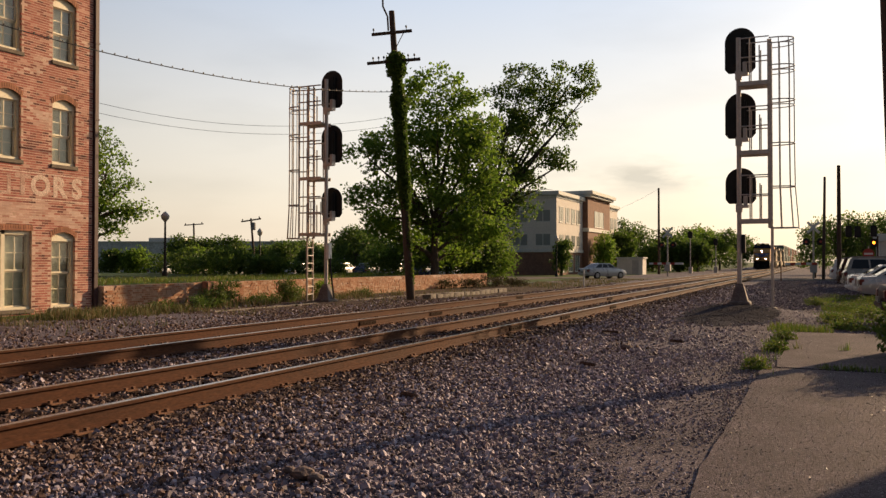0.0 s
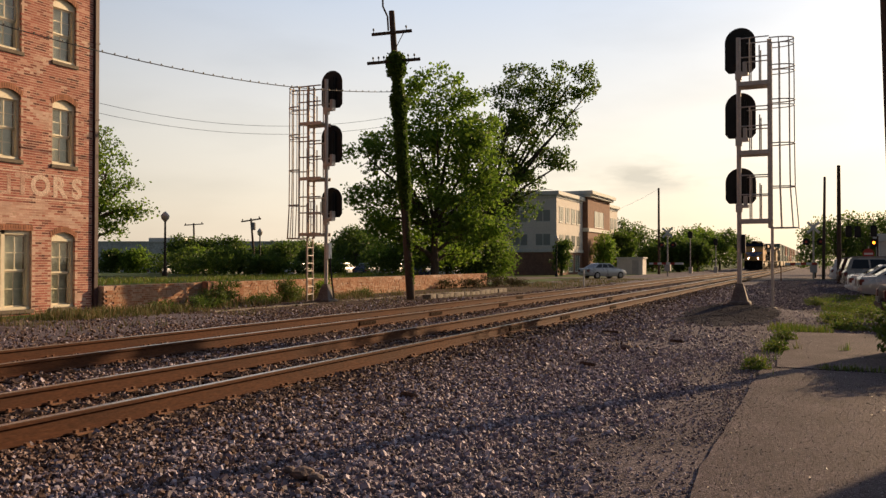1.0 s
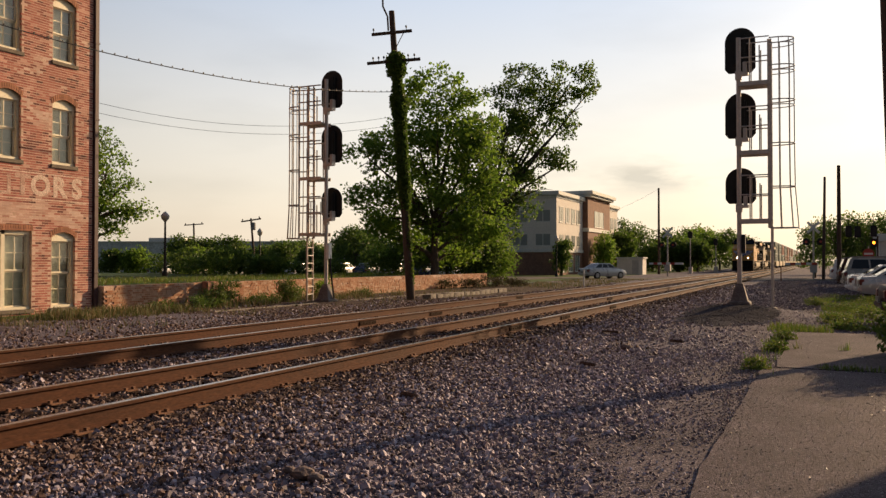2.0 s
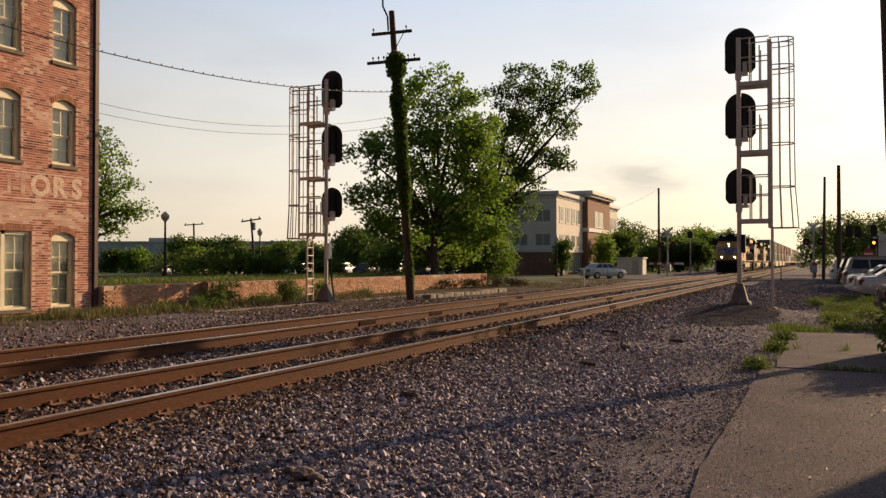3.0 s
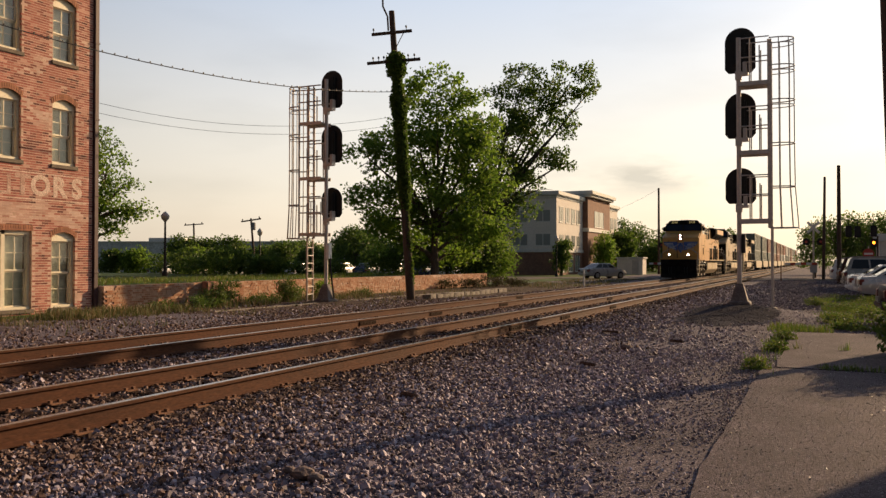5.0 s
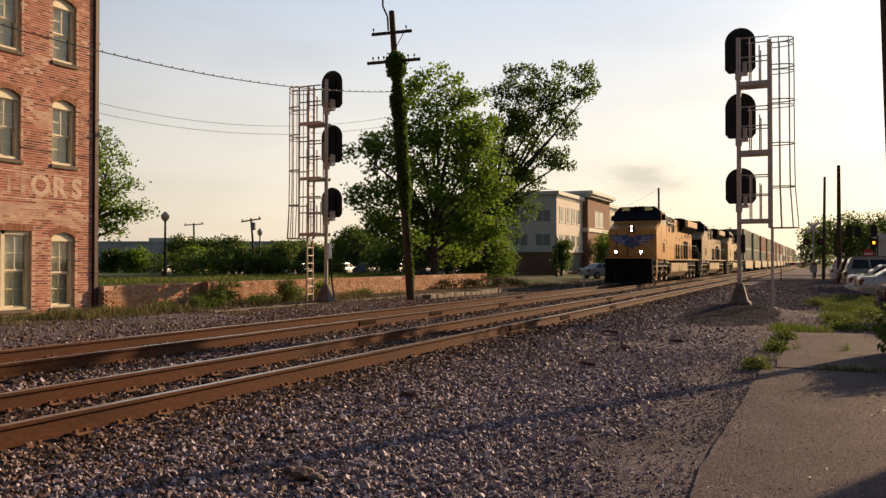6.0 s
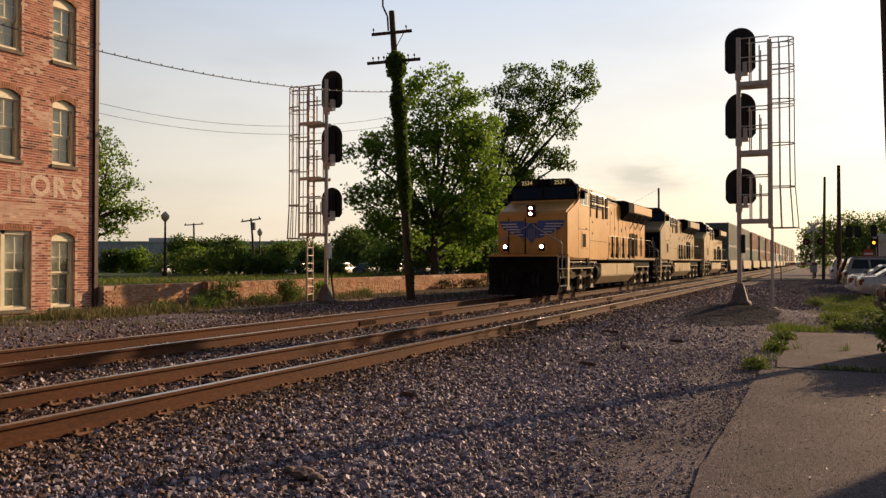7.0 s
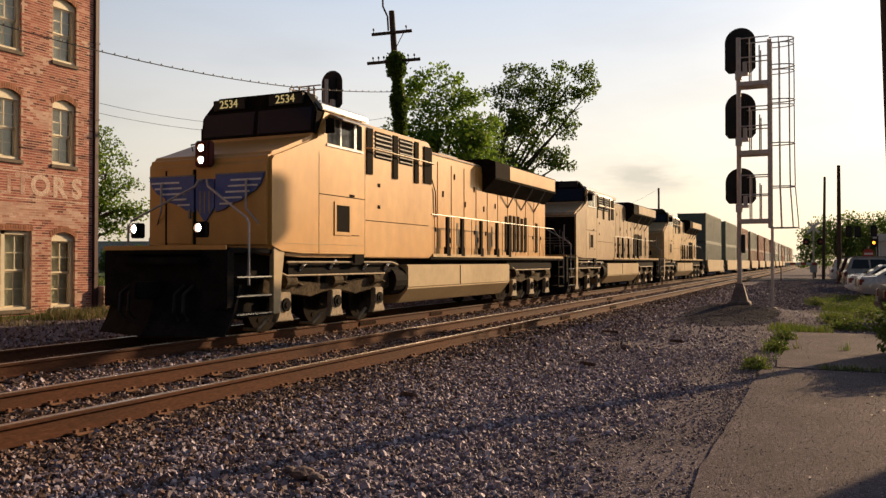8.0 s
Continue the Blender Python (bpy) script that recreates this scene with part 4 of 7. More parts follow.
        part("conduit", shape(tube, [(s * 1.05, 6.9, 4.36), (s * 1.07, 7.1, 4.2), (s * 1.07, 7.75, 3.3), (s * 1.07, 7.8, 2.6)], 0.018, 6), M_DARKPANEL, hood)
        part("roof_edge", boxes([(s * 0.94, s * 1.03, 6.9, 11.2, 4.33, 4.36)]), M_LGREY, hood)
        for y, z in ((7.3, 3.6), (8.3, 3.2), (9.1, 3.75), (9.9, 3.0), (10.6, 3.5), (11.4, 2.95), (12.4, 3.1), (8.8, 1.9), (10.9, 1.95)):
            part("door_latch", boxes([(s * 1.034, s * 1.055, y, y + 0.06, z, z + 0.16)]), M_DARKPANEL, hood)
        for y in (9.3, 10.75, 12.1):
            part("hood_grille", boxes([(s * 1.034, s * 1.05, y, y + 0.10, 1.85, 2.5)]), M_LGREY, hood)
    # radiator section with overhanging wings
    bm = bmesh.new()
    prism(bm, [(-1.02, 3.55), (-1.48, 3.98), (-1.48, 4.50), (-1.2, 4.60), (1.2, 4.60), (1.48, 4.50), (1.48, 3.98), (1.02, 3.55)], "y", 11.3, 17.75)
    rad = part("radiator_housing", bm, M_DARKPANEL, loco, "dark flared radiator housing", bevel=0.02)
    for s in (-1, 1):
        part("radiator_wing", boxes([(s * 1.475, s * 1.495, 12.6, 17.6, 4.03, 4.47)]), body_mat, rad, "overhanging radiator side panel", bevel=0.006)
        for y in (13.6, 15.0, 16.4):
            rail_run(rad, [(s * 1.04, y, 3.2), (s * 1.44, y + 0.1, 3.95)], 0.025, M_LGREY, "wing_strut")
    part("roof_hatch", boxes([(-0.7, 0.7, 7.3, 8.4, 4.4, 4.5), (-0.6, 0.6, 9.0, 10.4, 4.4, 4.56)]), M_LGREY, loco, bevel=0.02)
    part("hood_end", boxes([(-0.98, 0.98, 17.85, 17.95, 1.6, 4.4)]), M_DARKPANEL, loco, "dark rear end of the hood", bevel=0.02)
    # tank, reservoirs
    bm = bmesh.new()
    prism(bm, [(-1.44, 1.30), (1.44, 1.30), (1.44, 0.72), (1.12, 0.34), (-1.12, 0.34), (-1.44, 0.72)], "y", 5.35, 12.7)
    tank = part("fuel_tank", bm, M_TANK, loco, "dusty pale fuel tank", bevel=0.03)
    for s in (-1, 1):
        part("tank_seam", boxes([(s * 1.436, s * 1.45, 8.6, 8.64, 0.75, 1.28)]), M_UNDER, tank)
        bm = bmesh.new()
        tube(bm, [(s * 1.08, 4.75, 0.92), (s * 1.08, 5.35, 0.92)], 0.36, 18)
        part("air_reservoir", bm, M_UNDER, loco)
    truck(loco, (0.37, 2.24, 4.10))
    truck(loco, (13.48, 15.30, 17.12))
    # walkway handrails, rear steps
    for s in (-1, 1):
        rail_run(loco, [(s * 1.42, 6.8, 2.62), (s * 1.42, 17.6, 2.62), (s * 1.42, 18.4, 2.3), (s * 1.42, 18.7, 1.7)], 0.012, M_LGREY)
        rail_run(loco, [(s * 1.42, 18.85, 2.55), (s * 1.42, 19.0, 1.7), (s * 1.42, 19.0, 0.5)], 0.02, M_LGREY)
        for k in range(10):
            rail_run(loco, [(s * 1.42, 6.95 + k * 1.28, 1.5), (s * 1.42, 6.95 + k * 1.28, 2.62)], 0.010, M_LGREY, "stanchion")
        part("rear_steps", boxes([(s * 1.1, s * 1.44, 18.3, 18.95, 0.4, 0.45), (s * 1.1, s * 1.44, 18.3, 18.95, 0.78, 0.82), (s * 1.1, s * 1.44, 18.3, 18.95, 1.15, 1.19), (s * 1.4, s * 1.44, 18.25, 18.3, 0.4, 1.5)]), M_UNDER, loco)
        part("walkway_edge", boxes([(s * 1.40, s * 1.435, 6.85, 18.9, 1.50, 1.58)]), M_YELLOW_OLD, loco)
    part("rear_plate", boxes([(-1.42, 1.42, 18.9, 19.0, 0.7, 1.5), (-0.14, 0.14, 19.0, 19.5, 0.72, 1.0)]), M_UNDER, loco)
    return loco


locomotive(0.0, M_YELLOW, "yellow diesel freight locomotive with lit headlights and black pilot", True)
locomotive(20.9, M_SHEEN_TAN, "diesel locomotive with a black nose, sides tan as painted sun sheen, coupled as second unit", False)
locomotive(41.8, M_YELLOW_OLD, "dusty pale yellow diesel locomotive coupled as third unit", False)

BOX_COLOURS = [("green-grey", (0.15, 0.17, 0.14), 3), ("rust-red", (0.26, 0.09, 0.05), 1), ("white", (0.6, 0.58, 0.52), 1), ("brown", (0.24, 0.14, 0.09), 1), ("grey", (0.33, 0.31, 0.28), 1)]


def container_mesh(col, length=12.19, w=1.22, h=2.6):
    m = surf("container_paint", col, tuple(min(1, c * 1.25) for c in col), 0.8, 0.55, 0.03, fine=8, grime=0.3)
    bm = bmesh.new()
    n, pitch = 42, length / 42
    for s in (-1, 1):
        pts = []
        for k in range(n):
            y = k * pitch
            pts += [(s * w, y), (s * w, y + pitch * 0.45), (s * (w - 0.035), y + pitch * 0.55), (s * (w - 0.035), y + pitch * 0.9)]
        lo = [bm.verts.new((x, y, 0.12)) for x, y in pts]
        hi = [bm.verts.new((x, y, h - 0.1)) for x, y in pts]
        for i in range(len(pts) - 1):
            bm.faces.new((lo[i], lo[i + 1], hi[i + 1], hi[i]))
    box(bm, -w + 0.06, w - 0.06, 0.03, length - 0.03, 0.05, h - 0.02)
    for s in (-1, 1):
        for y in (0, length - 0.14):
            box(bm, s * (w + 0.005) - (0.14 if s > 0 else 0), s * (w + 0.005) + (0 if s > 0 else 0.14), y, y + 0.14, 0, h)
        box(bm, s * w - 0.05, s * w + 0.008, 0.14, length - 0.14, 0, 0.14)
        box(bm, s * w - 0.05, s * w + 0.008, 0.14, length - 0.14, h - 0.1, h)
    for k in range(9):
        box(bm, -w + 0.14 + k * 0.26, -w + 0.24 + k * 0.26, -0.02, 0.03, 0.1, h - 0.1)
    return mesh_of("container", bm, m)


def well_car(off, i, boxes_me):
    car = thing("well_car", pose(FAR_X, off + 13, RAIL_TOP), "pale tan container well car loaded with two stacked containers", "rail car", "container cars of the train")
    TRAIN.append((car, off))
    bm = bmesh.new()
    for s in (-1, 1):
        prism(bm, [(0.9, 0.5), (0.2, 1.1), (0.2, 1.56), (13.0, 1.56), (13.0, 1.1), (12.3, 0.5)], "x", s * 1.30, s * 1.42)
    part("well_side", bm, M_TANK, car, "pale tan side sill", bevel=0.01)
    part("well_floor", boxes([(-1.3, 1.3, 0.9, 12.3, 0.42, 0.52), (-1.2, 1.2, -1.4, 0.6, 0.85, 1.1), (-1.2, 1.2, 12.6, 14.6, 0.85, 1.1), (-0.12, 0.12, -1.9, 15.1, 0.78, 0.98)]), M_UNDER, car)
    for y in (-0.7, 13.9):
        bm = bmesh.new()
        for s in (-1, 1):
            prism(bm, [(y - 1.1, 0.42), (y - 0.9, 0.62), (y - 0.3, 0.8), (y + 0.3, 0.8), (y + 0.9, 0.62), (y + 1.1, 0.42), (y + 0.7, 0.35), (y, 0.3), (y - 0.7, 0.35)], "x", s * 0.95, s * 1.1)
        b = part("bogie", bm, M_TRUCK, car)
        for dy in (-0.88, 0.88):
            wm = bmesh.new()
            for s in (-1, 1):
                disc(wm, (s * 0.76, y + dy, 0.42), 0.42, "x", 0.12, 20)
            tube(wm, [(-0.8, y + dy, 0.42), (0.8, y + dy, 0.42)], 0.08, 8)
            part("wheels", wm, M_WHEEL, b)
    for z, (name, me) in ((0.53, boxes_me[0]), (3.15, boxes_me[1])):
        c = piece("container", me, car, pose(0, 0.5, z))
        c["label"] = name + " corrugated steel container"


BOX_MESHES = [(n, container_mesh(c)) for n, c, k in BOX_COLOURS]
ORDER = [(0, 0), (0, 0), (0, 1), (3, 0), (1, 1), (4, 3), (2, 1), (0, 2), (4, 4), (1, 3), (2, 4), (0, 0), (3, 1), (2, 2)]
for i, (a, b) in enumerate(ORDER):
    well_car(63.9 + i * 16.6, i, (BOX_MESHES[a], BOX_MESHES[b]))
# ---- signal masts ----
M_BASE = surf("dull_weathered_steel", (0.15, 0.13, 0.125), (0.22, 0.195, 0.185), 3, 0.75, 0.1, 0.1, fine=20, spec=0.2)
M_HEADGLASS = glass("signal_lens", (0.01, 0.01, 0.012), 0.1)


def signal_mast(m, side, label):
    """Three black heads on a galvanised mast, with platforms and a caged ladder on the given side."""
    sg = thing("railway_signal", m, label, "railway signal", "signal masts at the tracks")
    part("mast", shape(tube, [(0, 0, 0.3), (0, 0, 8.68)], 0.075, 14), M_GALV, sg, smooth=True)
    bm = bmesh.new()
    skin(bm, [ring(bm, [(-w, -w, z), (w, -w, z), (w, w, z), (-w, w, z)]) for z, w in ((-0.1, 0.34), (0.06, 0.34), (0.1, 0.26), (0.62, 0.12), (0.66, 0.12))])
    part("mast_base", bm, M_BASE, sg, "tapered steel mast base", bevel=0.015)
    part("foundation", boxes([(-0.42, 0.42, -0.4, 0.4, -0.5, -0.09), (min(side * 0.8, side * 1.15), max(side * 0.8, side * 1.15), -0.3, 0.3, -0.5, -0.1)]), M_KERB, sg, bevel=0.03)
    part("relay_box", boxes([(0.07, 0.19, -0.12, 0.12, 1.65, 2.25)]), M_WHITE if side < 0 else M_BLACK, sg, bevel=0.015)
    if side < 0:
        part("conduit", shape(tube, [(0.16, 0.02, 1.8), (0.18, 0.05, 1.2), (0.3, 0.1, 0.1)], 0.035), M_BLACK, sg)
    for z0, z1 in ((7.60, 9.10), (5.44, 6.94), (3.28, 4.46)):
        zc, hh = (z0 + z1) / 2, (z1 - z0) / 2
        head = part("signal_head", shape(prism, oval(0.02, zc, 0.48, hh, hh), "y", 0.36, 0.385), M_BLACK, sg, "black oval signal target", bevel=0.008)
        part("housing", boxes([(-0.18, 0.22, 0.14, 0.37, zc - hh * 0.72, zc + hh * 0.66)]), M_BLACK, head, bevel=0.05)
        n = 3 if hh > 0.65 else 2
        for k in range(n):
            z = zc + (k - (n - 1) / 2) * 0.42
            bm = bmesh.new()
            disc(bm, (0.02, 0.40, z), 0.105, "y", 0.03, 16)
            part("lens", bm, M_HEADGLASS, head)
            bm = bmesh.new()
            rings = []
            for y, r in ((0.38, 0.135), (0.70, 0.12)):
                for rr in ((r, r - 0.008) if y == 0.38 else (r, r - 0.008)):
                    rings.append(ring(bm, [(0.02 + rr * math.cos(a), y, z + rr * math.sin(a)) for a in (math.pi * (-0.15 + 1.3 * i / 14) for i in range(15))]))
            for a, b in ((0, 2), (1, 3), (2, 3)):
                for i in range(14):
                    bm.faces.new((rings[a][i], rings[a][i + 1], rings[b][i + 1], rings[b][i]))
            part("hood", bm, M_BLACK, head)
        part("head_bracket", boxes([(-0.06, 0.3, -0.09, 0.16, zc - hh - 0.16, zc - hh - 0.06), (0.12, 0.24, 0.05, 0.3, zc - hh - 0.12, zc - hh * 0.6), (-0.1, 0.1, -0.1, 0.1, zc - hh - 0.30, zc - hh - 0.02)]), M_GALV, sg, bevel=0.012)
    # platforms with rails
    bar = 0.027 if side < 0 else 0.02
    lx = side * (0.95 if side > 0 else 1.06)
    top = 8.50 if side > 0 else 8.42
    for z in (7.14, 4.92, 2.72) if side > 0 else (6.98, 4.82, 2.64):
        pl = part("platform", boxes([(min(0.06 * side, lx), max(0.06 * side, lx), -0.34, 0.34, z - 0.05, z)]), M_GALV, sg, bevel=0.008)
        for y in (-0.37, 0.342):
            part("platform_edge", boxes([(min(0.02 * side, lx), max(0.02 * side, lx), y, y + 0.028, z - 0.11, z + 0.02)]), M_GALV, pl)
        for y in (-0.35, 0.35):
            for dz in (1.42, 0.80):
                part("guard_rail", shape(tube, [(0.04 * side, y, z + dz), (lx, y, z + dz)], bar, 8), M_GALV, pl)
            for x in (0.36, 0.66):
                part("guard_post", shape(tube, [(x * side, y, z), (x * side, y, z + (1.42 if x < 0.5 else 1.15))], bar, 8), M_GALV, pl)
    # ladder; the far-side mast has it inside the platforms, with outer posts that carry the cage
    lad = lx if side > 0 else -0.70
    if side < 0:
        for y in (-0.3, 0.3):
            part("outer_post", shape(tube, [(lx, y, 2.45), (lx, y, top)], 0.04, 8), M_GALV, sg)
        for y in (-0.35, 0.35):
            for x in (-0.30, -0.48):
                part("guard_bar", shape(tube, [(x, y, 2.64), (x, y, 3.9)], 0.02, 8), M_GALV, sg)
    lap = 0.065 if side > 0 else 0.05
    ladder = part("ladder_rail", boxes([(lad - lap, lad + lap, -0.215, -0.185, 2.45, top)]), M_GALV, sg, bevel=0.005)
    part("ladder_rail", boxes([(lad - lap, lad + lap, 0.185, 0.215, 2.45, top)]), M_GALV, sg, bevel=0.005)
    for y in (-0.2, 0.2):
        part("ladder_foot", boxes([(lad + side * 0.05 - 0.035, lad + side * 0.05 + 0.035, y - 0.015, y + 0.015, -0.3, 2.5)]), M_GALV, sg, bevel=0.005)
    rung = mesh_of("rung", shape(tube, [(0, -0.2, 0), (0, 0.2, 0)], 0.018, 6), M_GALV)
    for k in range(27):
        piece("rung", rung, ladder, pose(lad + side * 0.03, 0, 0.25 + 0.305 * k))
    # safety cage
    def hoop(z, reach, half):
        return [(lx + side * reach * math.sin(math.pi * i / 12) ** 0.7, -half * math.cos(math.pi * i / 12), z) for i in range(13)]
    levels = [(top, 0.84), (7.63, 0.86), (6.53, 0.86), (5.14, 0.86), (3.76, 0.88), (2.45, 1.0)]
    shrink = 0.72 if side < 0 else 0.86
    levels = [(z, reach * shrink) for z, reach in levels]
    for z, reach in levels:
        part("cage_hoop", shape(tube, hoop(z, reach, 0.36), bar, 6), M_GALV, sg)
        if z > 6:
            part("cage_hoop", shape(tube, hoop(z - 0.17, reach, 0.36), 0.016, 6), M_GALV, sg)
    for i in (1, 3, 5, 7, 9, 11):
        part("cage_bar", shape(tube, [hoop(z, reach, 0.36)[i] for z, reach in levels], bar * 0.75, 6), M_GALV, sg)
    return sg


signal_mast(pose(-2.39, 27.5, 0.26) @ Matrix.Scale(0.956, 4), 1, "galvanised steel signal mast with three black oval heads and caged ladder")
signal_mast(pose(-17.71, 27.86, 0.04), -1, "galvanised signal mast with three black heads beside the far track")
# ---- brick mill building and low wall ----
M_BRICK_I = island("mill_brick", [(0.10, 0.034, 0.031), (0.23, 0.073, 0.057), (0.33, 0.105, 0.08), (0.39, 0.145, 0.108), (0.35, 0.117, 0.088), (0.52, 0.29, 0.225)], 0.9, 0.9, bump=0.3)
M_BRICK_PALE = island("limewashed_brick", [(0.42, 0.22, 0.17), (0.50, 0.32, 0.25), (0.57, 0.40, 0.33), (0.35, 0.16, 0.12)], 0.95, 2.2)
M_RUBBLE_I = island("rubble_brick", [(0.32, 0.145, 0.08), (0.40, 0.20, 0.115), (0.42, 0.23, 0.14), (0.50, 0.34, 0.24), (0.36, 0.18, 0.10)], 0.95, 2.0)
M_BLIND = surf("window_blind", (0.55, 0.57, 0.47), (0.64, 0.64, 0.53), 1.2, 0.8, fine=6, grime=0.15)
M_STONE_SILL = surf("brown_stone_sill", (0.13, 0.10, 0.075), (0.2, 0.16, 0.12), 3, 0.9, 0.3)
M_GHOST = surf("faded_sign_paint", (0.58, 0.40, 0.31), (0.72, 0.55, 0.45), 4.0, 0.95, 0.3, fine=22, grime=0.5)
M_GHOST_FAINT = surf("nearly_lost_sign_paint", (0.44, 0.25, 0.19), (0.58, 0.40, 0.32), 4.0, 0.95, 0.3, fine=22, grime=0.5)
M_SPOUT = surf("maroon_downspout", (0.05, 0.018, 0.018), (0.08, 0.03, 0.03), 2, 0.6)
M_CLEAR = bpy.data.materials.new("clear_pane")
M_CLEAR.use_nodes = True
M_CLEAR.node_tree.nodes["Principled BSDF"].inputs["Transmission Weight"].default_value = 1.0
M_CLEAR.node_tree.nodes["Principled BSDF"].inputs["Roughness"].default_value = 0.03
M_CLEAR.node_tree.nodes["Principled BSDF"].inputs["IOR"].default_value = 1.45
M_CLEAR.node_tree.nodes["Principled BSDF"].inputs["Base Color"].default_value = (0.9, 0.93, 0.9, 1)
FACE = -20.8
OPENINGS = [(17.72, 18.58, 0.20, 2.46, 0.16), (17.72, 18.58, 4.46, 6.44, 0.16), (17.72, 18.58, 7.55, 9.48, 0.16),
            (15.78, 16.66, 4.46, 6.44, 0.16), (15.78, 16.66, 7.55, 9.48, 0.16), (15.30, 17.04, 0.20, 2.46, 0.0)]


def rise(o, y):
    """Height of an opening's segmental head at y."""
    y0, y1, z0, z1, arch = o
    u = (y - (y0 + y1) / 2) / ((y1 - y0) / 2)
    return z1 - arch * u * u


def mill():
    mill_ob = thing("brick_building", pose(FACE, 0, 0), "old three-storey red brick mill with arched sash windows", "building")
    top, y_end, y_start = 12.2, 19.22, -9.0
    # facade split at the openings
    bm = bmesh.new()
    ycuts = sorted({y_start, y_end, *[o[0] for o in OPENINGS], *[o[1] for o in OPENINGS]})
    zcuts = sorted({-0.4, top, *[o[2] for o in OPENINGS], *[o[3] for o in OPENINGS]})
    for a, b in zip(ycuts, ycuts[1:]):
        for c, d in zip(zcuts, zcuts[1:]):
            if not any(o[0] <= (a + b) / 2 <= o[1] and o[2] <= (c + d) / 2 <= o[3] for o in OPENINGS):
                box(bm, -0.38, 0.0, a, b, c, d)
    part("facade", bm, M_MORTAR, mill_ob, "red brick face with pale lime joints")
    part("walls", boxes([(-16.0, -0.4, y_start, y_start + 0.3, -0.4, top), (-16.0, -0.4, y_end - 0.3, y_end, -0.4, top), (-16.3, -16.0, y_start, y_end, -0.4, top)]), M_BRICKWALL, mill_ob)
    part("roof", boxes([(-16.3, 0.15, y_start - 0.1, y_end + 0.1, top, top + 0.25)]), M_CONCRETE, mill_ob)
    part("inner_wall", boxes([(-2.6, -2.5, y_start, y_end, 0, top - 0.2)]), M_BRICKWALL, mill_ob)
    # bricks
    rng = np.random.default_rng(11)
    V, F = [], []
    V2, F2 = [], []
    course, length = 0.0735, 0.215
    quad = [(0, 1, 3, 2), (4, 6, 7, 5), (0, 4, 5, 1), (2, 3, 7, 6), (0, 2, 6, 4), (1, 5, 7, 3)]
    for r in range(int(10.6 / course)):
        z0 = -0.05 + r * course
        y = 13.4 + (length / 2 if r % 2 else 0)
        header = r % 8 == 0
        L = length / 2 if header else length
        while y < y_end - 0.02:
            y1 = min(y + L - 0.007, y_end)
            zc, yc = z0 + course / 2, (y + y1) / 2
            hit = any(o[0] - 0.06 < yc < o[1] + 0.06 and o[2] - 0.02 < zc < rise(o, yc) + 0.09 for o in OPENINGS)
            if not hit and rng.uniform() > 0.006:
                x1 = rng.uniform(0.0006, 0.0035)
                worn = noise.noise((yc * 0.9, zc * 1.5, 4.0)) + 0.55 * math.exp(-((zc - 2.95) / 0.3) ** 2) > 0.40 + rng.uniform(-0.2, 0.2)
                VV, FF = (V2, F2) if worn else (V, F)
                k = len(VV)
                VV += [(x, yy, z) for x in (-0.04, x1) for yy in (y, y1) for z in (z0, z0 + course - 0.022)]
                FF += [tuple(k + i for i in q) for q in quad]
            y += L
    worn_ob = new("worn_bricks", soup("worn_bricks", V2, F2, M_BRICK_PALE))
    worn_ob.parent = mill_ob
    tagged(worn_ob, kind="stuff")
    ob = new("bricks", soup("bricks", V, F, M_BRICK_I))
    ob.parent = mill_ob
    tagged(ob, kind="stuff")
    # voussoirs over the arched heads
    for o in OPENINGS:
        n = 13 if o[1] - o[0] < 1 else 22
        for k in range(n):
            y = o[0] - 0.04 + (k + 0.5) * (o[1] - o[0] + 0.08) / n
            u = (y - (o[0] + o[1]) / 2)
            bm = boxes([(-0.03, 0.012, -0.033, 0.033, 0.0, 0.17)])
            v = part("arch_brick", bm, M_BRICK, mill_ob)
            v.matrix_basis = pose(0, y, rise(o, y) - 0.005, -math.degrees(u * 0.35 * (1 if o[4] else 0)), 0, 0)
        part("window_sill", boxes([(-0.2, 0.05, o[0] - 0.06, o[1] + 0.06, o[2] - 0.11, o[2])]), M_STONE_SILL, mill_ob, "dark stone sill", bevel=0.01)
    # windows
    for o in OPENINGS:
        y0, y1, z0, z1, arch = o
        win = part("window", boxes([(-0.22, -0.10, y0, y0 + 0.07, z0, z1), (-0.22, -0.10, y1 - 0.07, y1, z0, z1), (-0.24, -0.06, y0, y1, z0, z0 + 0.08)]), M_CREAM, mill_ob, "cream painted sash window", bevel=0.006)
        bm = bmesh.new()
        k = 10
        prism(bm, [(y0 + (y1 - y0) * i / k, rise(o, y0 + (y1 - y0) * i / k)) for i in range(k + 1)] + [(y1, z1 - arch - 0.12), (y0, z1 - arch - 0.12)], "x", -0.22, -0.09)
        part("head_board", bm, M_CREAM, win, bevel=0.004)
        bays = [(y0 + 0.07, y1 - 0.07)] if arch else [(y0 + 0.07, (y0 + y1) / 2 - 0.06), ((y0 + y1) / 2 + 0.06, y1 - 0.07)]
        if not arch:
            part("mullion", boxes([(-0.22, -0.09, (y0 + y1) / 2 - 0.06, (y0 + y1) / 2 + 0.06, z0, z1)]), M_CREAM, win)
        ztop, zmid = z1 - arch - 0.12, (z0 + 0.08 + z1 - arch - 0.12) / 2
